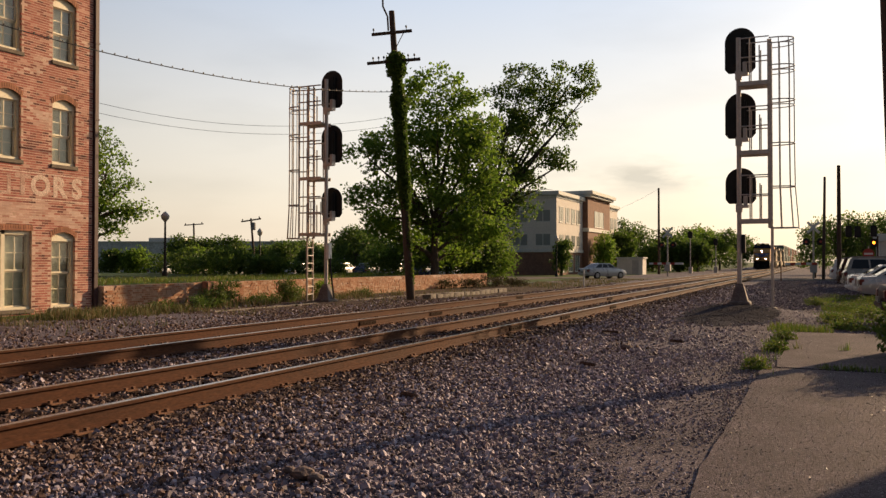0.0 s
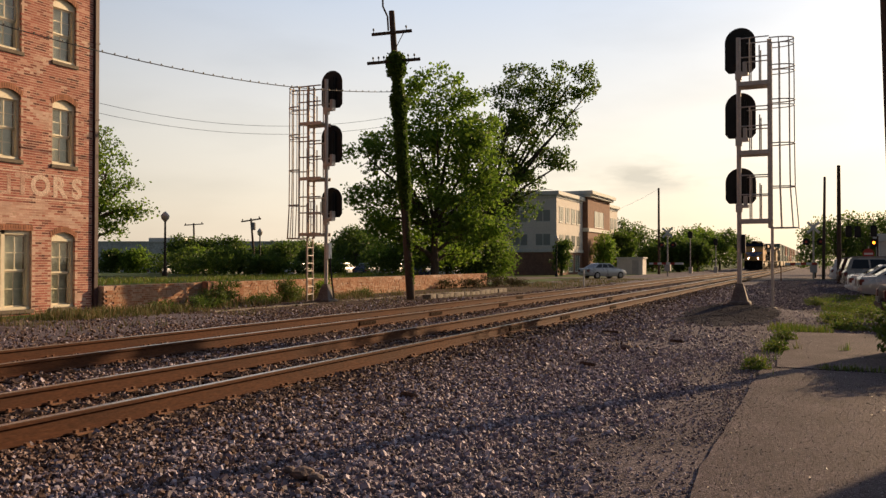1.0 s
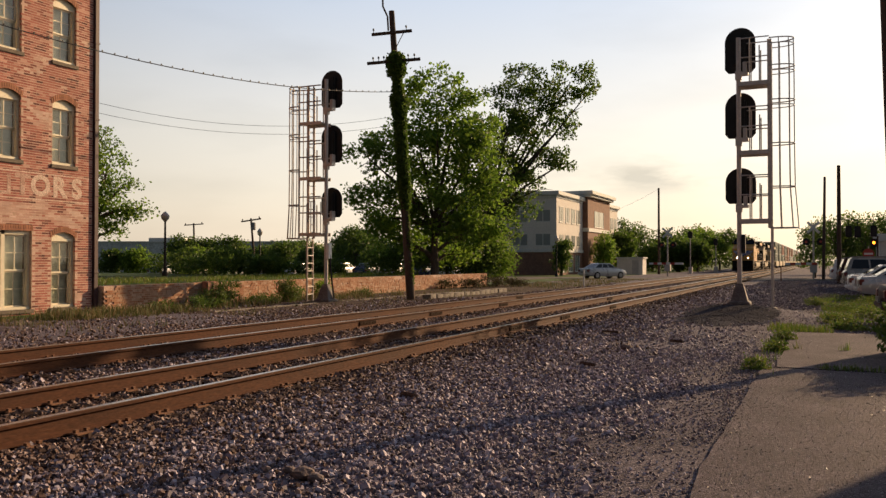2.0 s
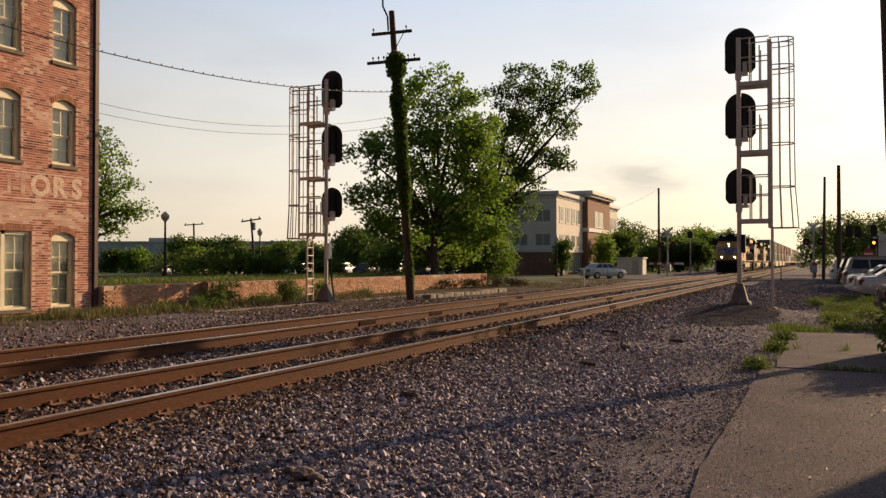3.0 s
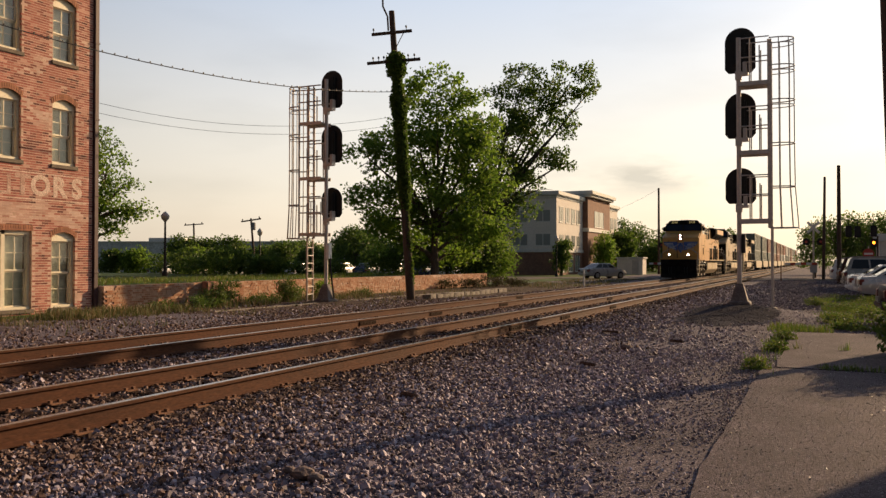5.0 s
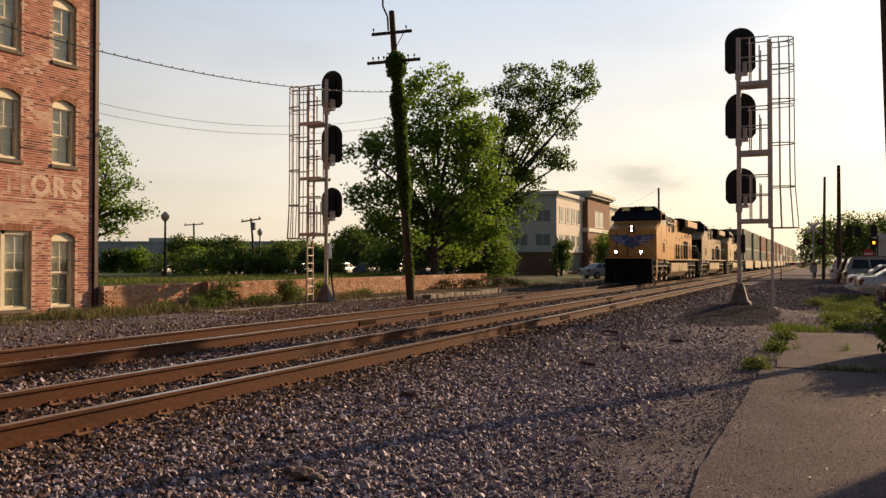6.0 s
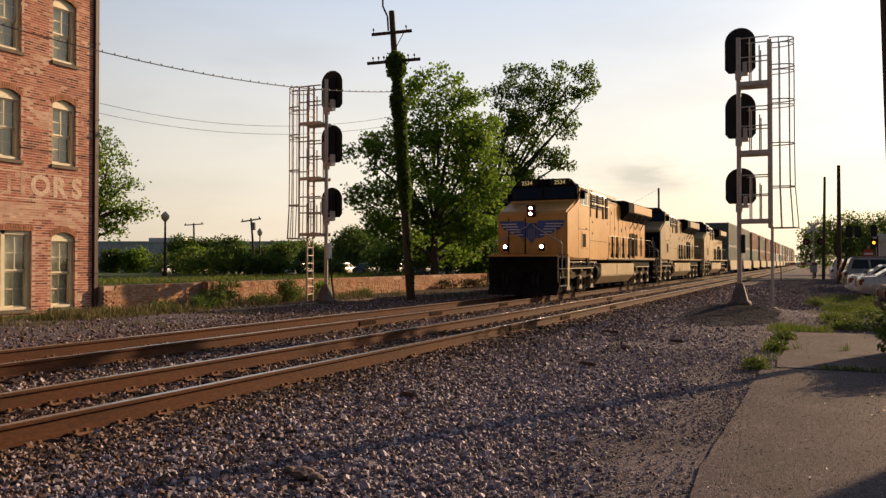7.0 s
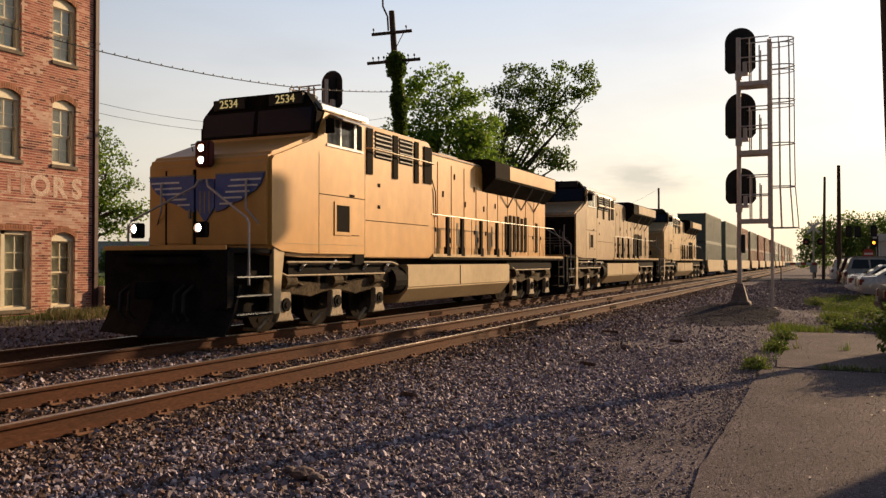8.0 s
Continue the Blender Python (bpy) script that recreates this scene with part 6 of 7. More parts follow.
def utility_pole():
    p = thing("utility_pole", pose(-15.72, 31.28, 0), "old dark wooden utility pole overgrown with vines", "utility pole")
    lean = lambda z: (-0.068 * z * 0.91, -0.068 * z * 0.41, z)
    part("shaft", shape(tube, [lean(z) for z in (-0.3, 4, 8, 12.1)], [0.19, 0.17, 0.15, 0.12], 12), M_POLE, p, smooth=True)
    for z, half, tilt, pins in ((11.15, 0.85, 0.10, (-0.75, 0.62)), (9.95, 1.12, 0.085, (-0.85, -0.62, -0.4, 0.35, 0.62, 0.88))):
        x, y, _ = lean(z)
        arm = part("crossarm", boxes([(-half, half, -0.05, 0.05, -0.06, 0.06)]), M_POLE, p, bevel=0.01)
        arm.matrix_basis = pose(x + 0.02, y - 0.15, z, 0, -math.degrees(tilt), 24)
        for q in pins:
            bm = bmesh.new()
            tube(bm, [(q, 0, 0.05), (q, 0, 0.16), (q, 0, 0.17), (q, 0, 0.25)], [0.015, 0.015, 0.045, 0.03], 8)
            part("insulator", bm, M_BLACK, arm)
        part("brace", shape(tube, [(half * 0.6, 0.06, 0), (0.05, 0.1, -0.7)], 0.018, 6), M_POLE, arm)
    x, y, z = lean(12.0)
    part("riser_pipe", shape(tube, [(x - 0.16, y, 11.3), (x - 0.2, y, 11.9), (x - 0.42, y, 12.35), (x - 0.45, y, 13.2)], 0.04, 8), M_POLE, p)
    rng = np.random.default_rng(51)
    pos = []
    for z in np.arange(0.6, 10.3, 0.028):
        r = 0.17 + 0.42 * abs(noise.noise((0.0, 0.0, z * 0.55))) + (0.14 if 9.4 < z < 10.2 else 0.0) + (0.08 if 4.5 < z < 8.5 else 0) - (0.07 if z < 3.8 else 0)
        # Leaves below 3.8 m are added to stand in for shade on the bare shaft.
        k = 44 if z > 3.8 else 26
        a = rng.uniform(0, 2 * math.pi, k)
        rr = r * np.sqrt(rng.uniform(0.15, 1.1, k))
        c = lean(z)
        pos.append(np.stack([c[0] + 0.05 + rr * np.cos(a), c[1] + rr * np.sin(a), np.full(k, z) + rng.uniform(-0.1, 0.1, k)], -1))
    pos = np.concatenate(pos)
    v = new("vines", leaves("vines", M_LEAF_DARK, rng, pos, rng.uniform(0.1, 0.2, len(pos))))
    v.parent = p
    v["label"] = "thick green climbing vines, with leaves added below to darken the lower shaft"


utility_pole()


def sag(a, b, drop, n=20):
    a, b = Vector(a), Vector(b)
    return [a.lerp(b, i / n) - Vector((0, 0, drop * 4 * (i / n) * (1 - i / n))) for i in range(n + 1)]


def cable(a, b, drop, r, label, ties=0):
    c = thing("overhead_cable", pose(0, 0, 0), label, "cable")
    pts = sag(a, b, drop)
    part("cable_run", shape(tube, pts, r, 6), M_WIRE, c)
    if ties:
        bm = bmesh.new()
        for i in range(ties):
            t = (i + 0.5) / ties * 20
            p = pts[int(t)].lerp(pts[int(t) + 1], t - int(t))
            box(bm, p.x - 0.014, p.x + 0.014, p.y - 0.014, p.y + 0.014, p.z - 0.014, p.z + 0.055)
        tagged(part("cable_tie", bm, M_WIRE, c), kind="stuff")


cable((-18.88, 14.37, 7.55), (-16.3, 31.0, 8.7), 0.5, 0.015, "black bundled cable slung between mill and pole", 42)
cable((-35.78, 33.15, 10.2), (-24.56, 45.95, 10.59), 0.9, 0.011, "thin overhead wire behind the mill")
cable((-35.78, 33.15, 9.65), (-24.56, 45.95, 10.06), 0.84, 0.011, "thin overhead wire behind the mill")
cable((-19.75, 111.9, 11.2), (-40, 135, 8.0), 1.0, 0.012, "thin overhead wire from a far pole")


def plain_pole(x, y, h, r, lean, label, arms=()):
    p = thing("utility_pole", pose(x, y, 0, 0, lean, 0), label, "utility pole", "plain wooden poles")
    part("shaft", shape(tube, [(0, 0, -0.3), (0, 0, h * 0.5), (0, 0, h)], [r, r * 0.88, r * 0.7], 12), M_POLE, p, smooth=True)
    for z, half in arms:
        part("crossarm", boxes([(-half, half, -0.07, 0.07, z - 0.07, z + 0.07)]), M_POLE, p, bevel=0.01)
        for q in (-0.85, 0.85):
            part("insulator", shape(tube, [(q * half, 0, z + 0.07), (q * half, 0, z + 0.28)], 0.06, 6), M_BLACK, p)


plain_pole(1.22, 16.5, 9.0, 0.14, -1.7, "thick dark reddish wooden pole at the path's edge")
plain_pole(1.0, 66.4, 8.5, 0.17, 0.0, "dark wooden pole behind the parked cars")
plain_pole(-0.05, 82.4, 9.2, 0.15, 1.0, "slim wooden pole beside the level crossing")
plain_pole(-19.75, 111.9, 11.3, 0.17, 0.0, "tall wooden pole near the level crossing")
plain_pole(-55.6, 73.5, 6.3, 0.14, -6.0, "leaning wooden pole with crossarm beyond the lawn", ((6.1, 1.3),))
can = thing("transformer", pose(-55.85, 73.4, 5.0), "grey transformer can on the leaning pole", "transformer")
part("tank", shape(tube, [(0, 0, 0), (0, 0, 0.05), (0, 0, 0.75), (0, 0, 0.82)], [0.22, 0.25, 0.25, 0.15], 12), M_BASE_GREY, can)
part("bracket", boxes([(-0.3, 0.0, -0.05, 0.12, 0.3, 0.42)]), M_BASE_GREY, can)
plain_pole(-80.0, 92.0, 7.0, 0.16, -2.0, "wooden pole with crossarm before the warehouse", ((6.8, 1.7),))

M_GLOBE = surf("frosted_globe", (0.5, 0.48, 0.45), (0.56, 0.54, 0.5), 4, 0.35)


def street_lamp(x, y, z, h, label):
    s = thing("street_lamp", pose(x, y, z), label, "street lamp", "black globe lamps")
    bm = bmesh.new()
    tube(bm, [(0, 0, 0), (0, 0, 0.25), (0, 0, 0.3), (0, 0, 0.9), (0, 0, h * 0.9), (0, 0, h * 0.92)], [0.17, 0.16, 0.1, 0.07, 0.05, 0.11], 12)
    part("post", bm, M_BLACK, s)
    bm = bmesh.new()
    tube(bm, [(0, 0, h * 0.92), (0, 0, h * 0.95), (0, 0, h), (0, 0, h * 1.04), (0, 0, h * 1.07)], [0.1, 0.2, 0.23, 0.14, 0.02], 14)
    part("globe", bm, M_GLOBE, s, "pale frosted acorn globe", smooth=True)


street_lamp(-32.26, 34.75, 0.75, 3.3, "black post lamp with acorn globe on the lawn")
street_lamp(-42.96, 57.35, 0.0, 4.1, "black post lamp with acorn globe beyond the shrubs")
street_lamp(-25.83, 85.8, 0.0, 4.1, "black post lamp with acorn globe before the office block")
street_lamp(-25.78, 70.1, 0.0, 4.3, "black post lamp with acorn globe behind the trees")
street_lamp(-37.5, 72.0, 0.0, 4.1, "black post lamp with acorn globe by the car park")

# ---- office block ----
M_OFFICE = surf("pale_stucco", (0.68, 0.62, 0.56), (0.74, 0.68, 0.62), 0.5, 0.85, 0.1, fine=6, grime=0.15)
M_OFFICE_BRICK = surf("office_brick", (0.22, 0.11, 0.075), (0.28, 0.15, 0.10), 0.6, 0.9, 0.2, fine=8)
M_TRIM = surf("white_cornice", (0.66, 0.64, 0.6), (0.72, 0.7, 0.66), 1, 0.7)
# Pale greenish base colour paints the sky's reflection into the panes.
M_WINDOW = glass("sky_reflection_tinted_glass", (0.24, 0.255, 0.25), 0.08)


def office():
    o = thing("office_building", pose(-29.2, 97.0, 0), "three-storey pale stucco office block with brick tower and white cornice", "building")
    part("wing", boxes([(-16, 0, 0, 12.0, 3.1, 9.5)]), M_OFFICE, o, "pale stucco upper floors")
    part("wing", boxes([(-16, 0, 24.5, 32.5, 3.1, 9.5)]), M_OFFICE, o, "pale stucco upper floors")
    part("ground_floor", boxes([(-16, -0.05, 0.05, 32.4, -0.3, 3.1)]), M_OFFICE_BRICK, o, "brown brick ground floor")
    part("tower", boxes([(-14, 0.7, 12.0, 24.5, -0.3, 10.4)]), M_OFFICE_BRICK, o, "brown brick tower")
    part("band", boxes([(-16.05, 0.12, -0.12, 12.0, 2.75, 3.15), (-0.2, 0.85, 11.9, 24.6, 5.6, 6.1), (-16, 0.12, 24.6, 32.6, 2.75, 3.15)]), M_TRIM, o, "white string course", bevel=0.03)
    for y0, y1, x0, x1, z in ((-0.4, 12.0, -16.4, 0.4, 9.5), (24.6, 32.9, -16.4, 0.4, 9.5), (11.4, 25.1, -14.6, 1.5, 10.4)):
        part("cornice", boxes([(x0 + 0.3, x1 - 0.3, y0 + 0.25, y1 - 0.25, z - 0.2, z + 0.12), (x0, x1, y0, y1, z + 0.12, z + 0.62)]), M_TRIM, o, "white projecting cornice", bevel=0.06)
    def win(x0, x1, y0, y1, z0, z1):
        w = part("window", boxes([(x0, x1, y0, y1, z0, z1)]), M_WINDOW, o)
        if x1 - x0 < 0.2:
            part("window_frame", boxes([(x0, x1 + 0.03, y0 - 0.08, y0, z0, z1), (x0, x1 + 0.03, y1, y1 + 0.08, z0, z1), (x0, x1 + 0.05, y0 - 0.1, y1 + 0.1, z0 - 0.14, z0), (x0, x1 + 0.03, (y0 + y1) / 2 - 0.03, (y0 + y1) / 2 + 0.03, z0, z1)]), M_TRIM, w)
        else:
            part("window_frame", boxes([(x0, x1, y0 - 0.03, y1, z0 - 0.12, z0), ((x0 + x1) / 2 - 0.04, (x0 + x1) / 2 + 0.04, y0 - 0.03, y1, z0, z1)]), M_TRIM, w)
    for z in (6.5, 3.6):
        for y in (1.2, 3.9, 6.5, 9.0):
            win(-0.03, 0.02, y, y + 1.5, z, z + 1.3 + (0.5 if z > 5 else 0))
        for y in (25.6, 27.9, 30.2):
            win(-0.03, 0.02, y, y + 1.5, z, z + 1.7)
        for x in (-2.6, -5.5, -8.8, -12.0):
            win(x, x + 1.8, -0.02, 0.03, z, z + 1.35)
    win(0.67, 0.72, 15.5, 20.5, 6.4, 8.5)
    win(0.67, 0.72, 15.5, 20.5, 0.2, 2.6)
    for y in (2.0, 5.2, 8.4):
        win(-0.08, -0.02, y, y + 2.0, 0.4, 2.4)


office()


def warehouse():
    w = thing("warehouse", pose(-82.0, 106.0, 0, 0, 0, 24), "long low grey metal-clad warehouse beyond the trees", "building")
    m = surf("grey_cladding", (0.56, 0.55, 0.55), (0.64, 0.63, 0.62), 0.4, 0.7, 0.05, fine=4)
    bm = bmesh.new()
    for k in range(26):
        box(bm, -30 + k * 1.5, -30 + k * 1.5 + 1.42, -0.08, 0.0, 0, 4.5)
    box(bm, -30, 9, 0, 20, -0.3, 4.6)
    part("wall", bm, m, w)
    part("parapet", boxes([(-30.2, 9.2, -0.2, 20, 4.6, 4.8), (-16, -10.5, 2, 8, 4.8, 5.4)]), M_TRIM, w)


warehouse()

# ---- road, crossing equipment ----
tagged(part("road", boxes([(-80, 40, 77.5, 84.5, -0.2, 0.0)]), M_ROAD), "grey asphalt road crossing the tracks", "road", kind="structure")
tagged(part("road", boxes([(-80, -24.0, 53.0, 77.3, -0.2, 0.03)]), M_ROAD), "asphalt car park beyond the lawn", "car park", kind="structure")


def crossing_gate(x, y, a0, a1, label):
    g = thing("crossing_gate", pose(x, y, 0), label, "level crossing gate", "level crossing gates")
    part("mast", shape(tube, [(0, 0, 0), (0, 0, 5.1)], 0.075, 10), M_GALV, g)
    part("gate_box", boxes([(-0.3, 0.3, -0.3, 0.3, 0.6, 1.5)]), M_GALV, g, bevel=0.03)
    for a in (45, -45):
        b = part("crossbuck_board", boxes([(-0.70, 0.70, -0.1, -0.08, -0.11, 0.11)]), M_WHITE, g, bevel=0.01)
        b.matrix_basis = pose(0, 0 if a > 0 else -0.025, 4.7, 0, a, 0)
    for s in (-1, 1):
        bm = bmesh.new()
        disc(bm, (s * 0.6, -0.1, 3.4), 0.33, "y", 0.05, 18)
        lampb = part("flasher_target", bm, M_BLACK, g)
        bm = bmesh.new()
        disc(bm, (s * 0.6, -0.16, 3.4), 0.11, "y", 0.06, 14)
        part("flasher_lens", bm, M_RED, lampb)
    part("flasher_arm", boxes([(-0.6, 0.6, -0.05, 0.05, 3.36, 3.44)]), M_BLACK, g)
    arm = part("gate_arm", boxes([(a0, a1, -0.40, -0.34, 1.28, 1.5)]), M_WHITE, g, "red and white gate arm", bevel=0.005)
    n = int((a1 - a0) / 0.45)
    for k in range(1, n, 2):
        part("arm_band", boxes([(a0 + k * 0.45, a0 + k * 0.45 + 0.45, -0.404, -0.336, 1.275, 1.505)]), M_RED, arm)
    return g


crossing_gate(-15.3, 91.9, -1.9, 1.7, "level crossing signal with lowered red and white arm")
crossing_gate(-0.86, 83.1, -2.4, 0.4, "level crossing signal with crossbuck beside the parked cars")


def simple_signal(x, y, h, label):
    s = thing("railway_signal", pose(x, y, 0), label, "railway signal", "small far signals")
    part("mast", shape(tube, [(0, 0, 0), (0, 0, h)], 0.06, 10), M_GALV, s)
    hd = part("signal_head", shape(prism, oval(0, h - 0.3, 0.3, 0.5, 0.5), "y", -0.1, -0.07), M_BLACK, s, "black oval target")
    part("housing", boxes([(-0.12, 0.12, -0.07, 0.12, h - 0.6, h)]), M_BLACK, hd, bevel=0.03)
    part("cabinet", boxes([(-0.25, 0.25, -0.2, 0.2, 0, 0.9)]), M_GALV, s, bevel=0.02)


simple_signal(-16.6, 118.0, 5.6, "far signal mast with one black head")
simple_signal(-14.4, 128.0, 4.8, "far signal mast with one black head")
hut = thing("equipment_hut", pose(-22.2, 106.5, 0), "small pale equipment hut beside the level crossing", "hut")
part("body", boxes([(-1.6, 1.6, -1.2, 1.2, -0.1, 2.0)]), M_OFFICE, hut, bevel=0.02)
part("roof", boxes([(-1.75, 1.75, -1.35, 1.35, 2.0, 2.15)]), M_TRIM, hut, bevel=0.02)
part("door", boxes([(0.3, 1.1, -1.23, -1.19, 0, 1.8)]), M_GALV, hut)
mk = thing("marker_post", pose(-13.7, 51.4, 0), "short white marker post beside the far track", "post")
part("stake", boxes([(-0.05, 0.05, -0.03, 0.03, -0.2, 1.1)]), M_WHITE, mk, bevel=0.01)
mk = thing("marker_post", pose(-3.17, 73.0, 0), "thin rusty marker post beside the near track", "post")
part("stake", boxes([(-0.04, 0.04, -0.03, 0.03, -0.2, 1.25)]), M_PLATE, mk, bevel=0.01)

# no-entry sign and amber signal behind the cars
ns = thing("road_sign", pose(2.67, 61.6, 0), "round red no-entry road sign on a post", "road sign")
part("post", shape(tube, [(0, 0.04, -0.2), (0, 0.04, 2.6)], 0.03, 8), M_GALV, ns)
bm = bmesh.new()
disc(bm, (0, 0, 2.1), 0.34, "y", 0.02, 28)
sgn = part("sign_disc", bm, M_RED, ns, "red disc")
part("sign_bar", boxes([(-0.26, 0.26, -0.016, -0.009, 2.04, 2.16)]), M_WHITE, sgn, "white bar")
tl = thing("traffic_signal", pose(3.22, 66.5, 0), "traffic signal with a lit amber lamp", "traffic light")
part("post", shape(tube, [(0.25, 0.15, -0.2), (0.25, 0.15, 3.4)], 0.06, 8), M_POLE, tl)
hd = part("signal_housing", boxes([(-0.2, 0.2, -0.1, 0.15, 2.62, 3.22)]), M_BLACK, tl, bevel=0.03)
bm = bmesh.new()
disc(bm, (0, -0.12, 2.92), 0.10, "y", 0.04, 16)
part("amber_lamp", bm, glow("amber_lens", (1.0, 0.28, 0.02), 4.0), hd, "lit amber lamp")

# signals hung over the road behind the cars
for x, y, z in ((1.61, 66.0, 3.73), (2.19, 66.0, 3.70), (3.2, 66.0, 3.72)):
    hs = thing("hanging_signal", pose(x, y, z), "black traffic signal head hung from a span wire", "traffic light", "span wire signals")
    part("housing", boxes([(-0.2, 0.2, -0.14, 0.14, -0.4, 0.4)]), M_BLACK, hs, bevel=0.04)
    part("hanger", shape(tube, [(0, 0, 0.38), (0, 0, 0.84)], 0.03, 6), M_BLACK, hs)
plain_pole(9.0, 66.1, 6.5, 0.15, 0.0, "plain wooden pole holding the span wire")
cable((1.0, 66.0, 4.6), (9.0, 66.0, 4.62), 0.08, 0.02, "black span wire carrying the road signals")


def car_park_lamp(x, y, h):
    s = thing("car_park_lamp", pose(x, y, 0), "slim grey car park lamp with an angled head", "street lamp", "car park lamps")
    part("post", shape(tube, [(0, 0, 0), (0, 0, h)], [0.09, 0.06], 8), M_GALV, s)
    part("arm", shape(tube, [(0, 0, h - 0.1), (-0.5, 0, h + 0.25)], 0.035, 6), M_GALV, s)
    part("lamp_head", boxes([(-0.95, -0.45, -0.14, 0.14, h + 0.2, h + 0.3)]), M_GALV, s, bevel=0.02)


for x, y, h in ((-51.5, 85.0, 4.8), (-48.9, 85.0, 3.6), (-60.4, 84.0, 3.9)):
    car_park_lamp(x, y, h)

# ---- vehicles ----
CAR_GLASS = glass("car_glass", (0.015, 0.017, 0.02), 0.05)


def paint(name, c, metal=0.3):
    return surf(name, c, tuple(min(1, x * 1.08) for x in c), 1.5, 0.28, 0, metal, fine=60, grime=0.06)


P_SILVER, P_WHITE, P_DARK, P_CHAMP = paint("silver_paint", (0.50, 0.50, 0.50)), paint("white_car_paint", (0.68, 0.68, 0.68), 0.0), surf("maroon_paint", (0.04, 0.015, 0.013), (0.055, 0.02, 0.017), 1.5, 0.6, 0, 0, fine=60, grime=0.1, spec=0.2), paint("champagne_paint", (0.34, 0.31, 0.27))
P_BLUE = paint("navy_paint", (0.03, 0.045, 0.09))
M_TAIL = surf("tail_lens", (0.10, 0.008, 0.007), (0.15, 0.012, 0.01), 4, 0.3)
M_HUB = surf("wheel_cover", (0.4, 0.4, 0.4), (0.5, 0.5, 0.5), 5, 0.35, 0, 0.7)


def vehicle(name, m, body_paint, label, tall=False):
    """A saloon, or a tall estate; it points along +x."""
    v = thing(name, m, label, "car", "parked cars")
    h = 0.98 if not tall else 1.12
    bm = bmesh.new()
    sec = [(-2.3, 0.42, h - 0.16, 0.72), (-2.22, 0.30, h - 0.02, 0.82), (-1.5, 0.22, h, 0.89), (0.0, 0.2, h - 0.02, 0.91), (1.3, 0.22, h - 0.06, 0.9), (2.0, 0.26, h - 0.2, 0.84), (2.3, 0.36, h - 0.36, 0.70)]
    rings = []
    for x, z0, z1, w in sec:
        rings.append(ring(bm, [(x, -w * 0.94, z0), (x, -w, z0 + 0.15), (x, -w, z1 - 0.22), (x, -w * 0.92, z1), (x, w * 0.92, z1), (x, w, z1 - 0.22), (x, w, z0 + 0.15), (x, w * 0.94, z0)]))
    skin(bm, rings)
    body = part("body", bm, body_paint, v, bevel=0.03, smooth=True)
    top = 1.44 if not tall else 1.80
    xs = ((-1.75, -0.95, 0.35, 1.15) if not tall else (-2.2, -1.95, 0.55, 1.25))
    bm = bmesh.new()
    skin(bm, [ring(bm, [(xs[0], -0.78, h - 0.03), (xs[3], -0.78, h - 0.06), (xs[3], 0.78, h - 0.06), (xs[0], 0.78, h - 0.03)]), ring(bm, [(xs[1], -0.62, top), (xs[2], -0.62, top), (xs[2], 0.62, top), (xs[1], 0.62, top)])])
    cabin = part("cabin", bm, body_paint, v, bevel=0.05, smooth=True)
    for s in (-1, 1):
        def side_at(x, t):
            return (x, s * ((0.78 + (0.62 - 0.78) * t) + 0.006), h - 0.03 + (top - h + 0.03) * t)
        for a, b in ((0.06, 0.33), (0.36, 0.64), (0.67, 0.93)):
            lo = lambda f: xs[0] + (xs[3] - xs[0]) * f
            hi = lambda f: xs[1] + (xs[2] - xs[1]) * f
            q = [side_at(lo(a) * 0.85 + hi(a) * 0.15, 0.15), side_at(lo(b) * 0.85 + hi(b) * 0.15, 0.15), side_at(lo(b) * 0.15 + hi(b) * 0.85, 0.85), side_at(lo(a) * 0.15 + hi(a) * 0.85, 0.85)]
            bm = bmesh.new()
            skin(bm, [ring(bm, q), ring(bm, [(p[0], p[1] - s * 0.02, p[2]) for p in q])])
            part("side_window", bm, CAR_GLASS, cabin)
        for x in (-1.35, 1.38):
            bm = bmesh.new()
            disc(bm, (0, 0, 0), 0.33, "y", 0.22, 22)
            t = part("wheel", bm, M_RUBBER, v)
            t.location = (x, s * 0.80, 0.32)
            bm = bmesh.new()
            disc(bm, (0, s * 0.10, 0), 0.21, "y", 0.05, 16)
            disc(bm, (0, s * 0.12, 0), 0.06, "y", 0.05, 10)
            part("hubcap", bm, M_HUB, t)
        part("tail_light", boxes([(-2.32, -2.12, s * 0.5, s * 0.82, h - 0.34, h - 0.12)]), M_TAIL, body, "dark red tail light", bevel=0.02)
        part("headlight", boxes([(2.1, 2.26, s * 0.46, s * 0.74, h - 0.44, h - 0.28)]), M_CHROME, body, bevel=0.03)
        part("mirror", boxes([(0.72, 0.86, s * 0.86, s * 1.02, h + 0.0, h + 0.13)]), body_paint, v, bevel=0.03)
    for a, b, nm in ((0, 1, "rear_window"), (3, 2, "windshield")):
        e = -0.012 if a == 0 else 0.012
        def pt(t, w):
            return (xs[a] + (xs[b] - xs[a]) * t + e, w * (0.74 + (0.58 - 0.74) * t), h - 0.03 + (top - h + 0.03) * t)
        q = [pt(0.12, -0.92), pt(0.12, 0.92), pt(0.9, 0.92), pt(0.9, -0.92)]
        bm = bmesh.new()
        skin(bm, [ring(bm, q), ring(bm, [(p[0] - e * 1.6, p[1], p[2]) for p in q])])
        part(nm, bm, CAR_GLASS, cabin)
    part("bumper", boxes([(-2.38, -2.15, -0.8, 0.8, 0.38, 0.56)]), body_paint, body, bevel=0.04)
    part("plate_recess", boxes([(-2.395, -2.37, -0.26, 0.26, 0.55, 0.68)]), M_LGREY, body)
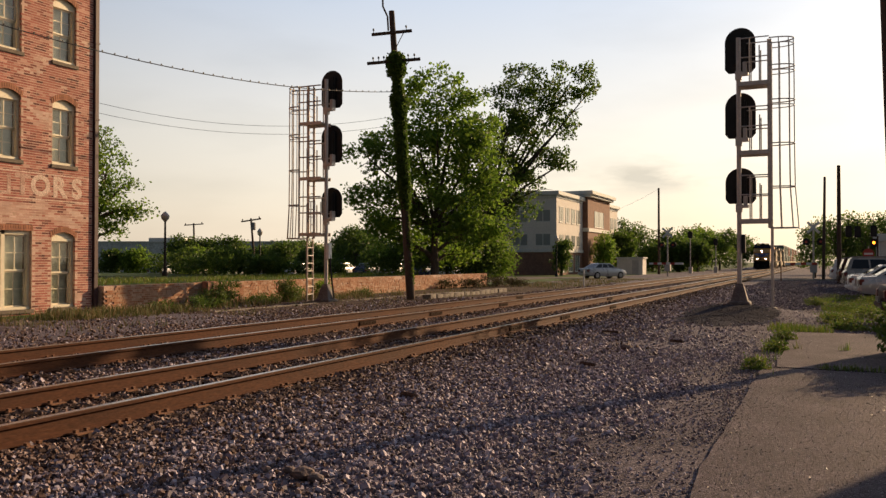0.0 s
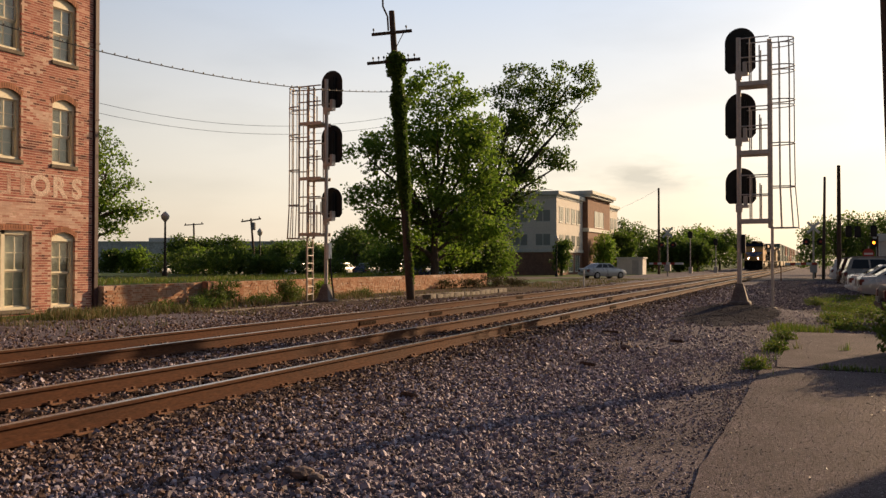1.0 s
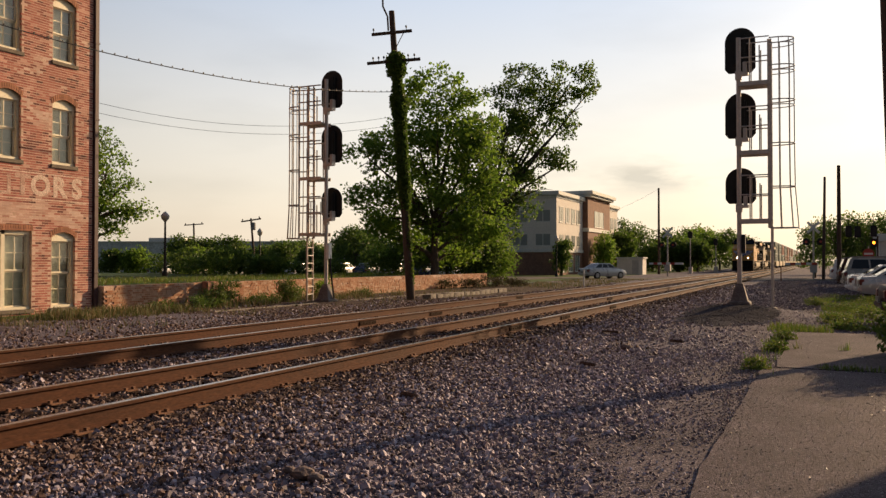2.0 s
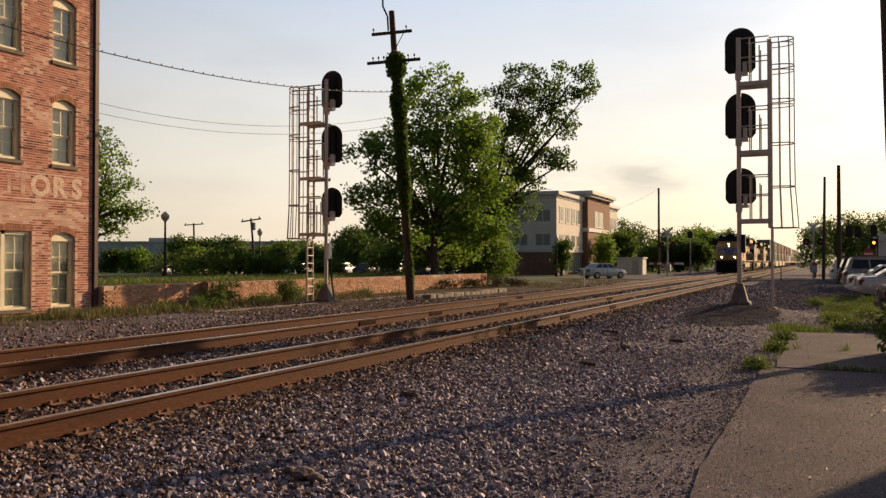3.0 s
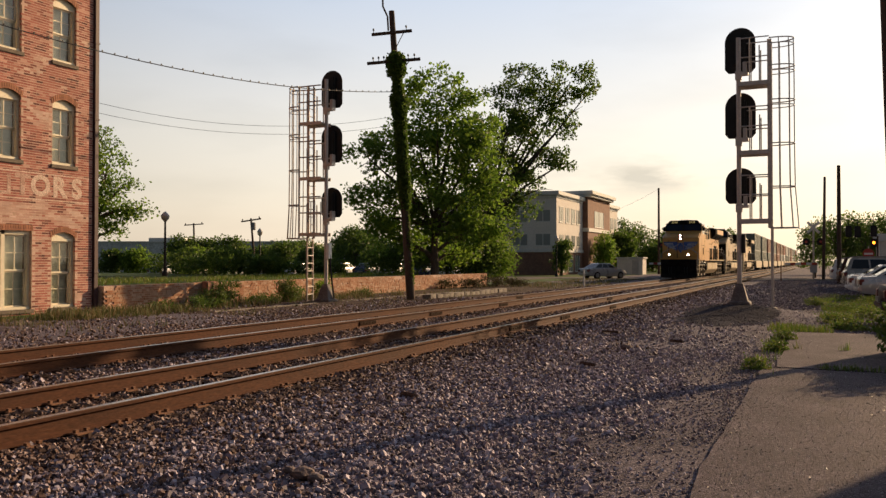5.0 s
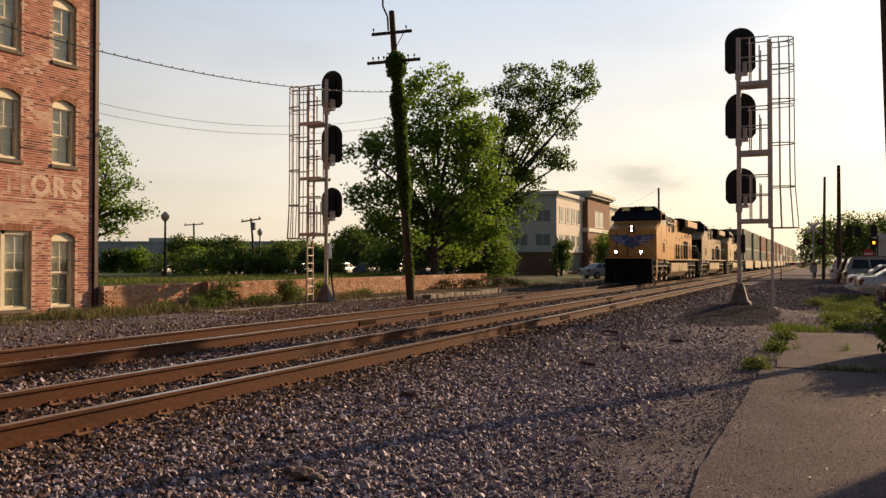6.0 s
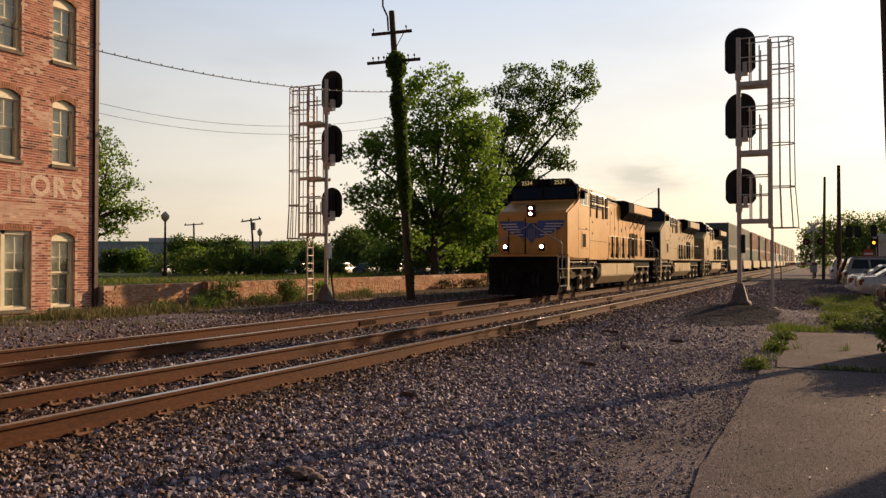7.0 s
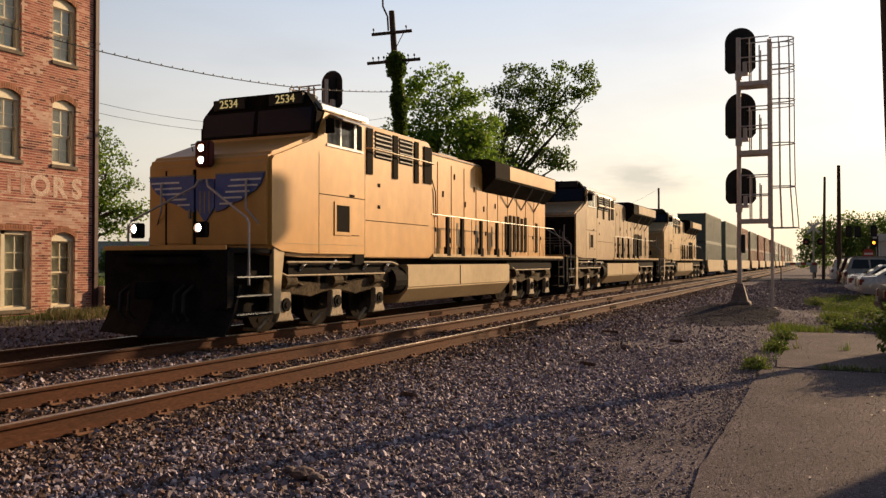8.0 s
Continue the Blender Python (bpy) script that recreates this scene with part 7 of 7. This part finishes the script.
    if tall:
        for s in (-1, 1):
            part("roof_rack", shape(tube, [(-1.8, s * 0.5, top + 0.05), (0.4, s * 0.5, top + 0.05)], 0.025, 6), M_LGREY, v)
    return v


vehicle("car", pose(-19.1, 78.6, 0.0, 0, 0, 52), P_SILVER, "silver saloon car waiting at the level crossing")
vehicle("car", pose(3.55, 38.6, 0.0, 0, 0, 4), P_SILVER, "silver saloon car parked nose-in beside the weeds")
vehicle("car", pose(3.27, 41.9, 0.0, 0, 0, 4), P_WHITE, "white saloon car parked nose-in beside the weeds")
vehicle("car", pose(3.5, 46.5, 0.0, 0, 0, 4), P_BLUE, "dark blue saloon car parked nose-in in the row")
vehicle("car", pose(3.25, 51.5, 0.0, 0, 0, 4), P_CHAMP, "champagne estate car with roof rack parked in the row", True)
vehicle("car", pose(3.05, 56.5, 0.0, 0, 0, 4), P_DARK, "maroon estate car parked nose-in in the row", True)
vehicle("car", pose(2.75, 70.0, 0.0, 0, 0, 4), P_WHITE, "white estate car parked at the end of the row", True)
vehicle("car", pose(3.62, 24.4, 0.0, 0, 0, 4), P_DARK, "dark maroon saloon car parked beside the weeds")
rc = random.Random(4)
for i in range(12):
    x, y = (-53.0 + i * 2.6, 58.0 + i * 1.15) if i < 5 else (-45.5 + (i - 5) * 2.5, 69.5 + (i - 5) * 1.1)
    vehicle("car", pose(x, y, 0.03, 0, 0, 92 + rc.uniform(-4, 4)), rc.choice([P_SILVER, P_WHITE, P_BLUE, P_CHAMP]), "small far car parked in the row beyond the lawn")


def shed():
    """Low flat-roofed building behind the parked cars."""
    b = thing("low_building", pose(4.3, 80.0, 0), "low pale grey flat-roofed building behind the parked cars", "building")
    part("wall", boxes([(0, 16, 0, 5, -0.2, 3.3)]), M_OFFICE, b)
    part("roof", boxes([(-0.25, 16.25, -0.3, 5.2, 3.3, 3.95)]), M_TRIM, b, "pale roof fascia", bevel=0.03)
    for x in (1.4, 4.4, 7.4):
        w = part("window", boxes([(x, x + 1.5, -0.03, 0.02, 1.1, 2.5)]), M_WINDOW, b)
        part("window_frame", boxes([(x - 0.08, x, -0.06, 0.02, 1.02, 2.58), (x + 1.5, x + 1.58, -0.06, 0.02, 1.02, 2.58), (x, x + 1.5, -0.06, 0.02, 2.5, 2.58), (x, x + 1.5, -0.08, 0.02, 1.02, 1.1)]), M_TRIM, w)


shed()

# Unseen wall, added only to throw a long shadow across the near asphalt.
tagged(part("shadow_wall", boxes([(4.86, 14.0, 16.7, 17.1, -0.3, 6.4)]), M_BRICKWALL), "plain brick wall added out of view to cast the shadow on the path", "wall", kind="structure")


def motions():
    rows = [(0.0, 170.6), (1.0, 150.5), (2.0, 130.3), (3.0, 110.2), (4.0, 90.6), (5.0, 71.4), (6.0, 52.2), (7.0, 32.7), (7.5, 22.9), (8.0, 13.06)]
    for ob, off in TRAIN:
        walk(ob, [(t, pose(FAR_X, y + off, RAIL_TOP)) for t, y in rows])
    ts, ys = [r[0] for r in rows], [r[1] for r in rows]
    for ob, y in WHEELS:
        walk(ob, [(k / 30, pose(0, y, 0.53, math.degrees((np.interp(k / 30, ts, ys) - 13.06) / 0.53) % 360.0)) for k in range(241)])


motions()
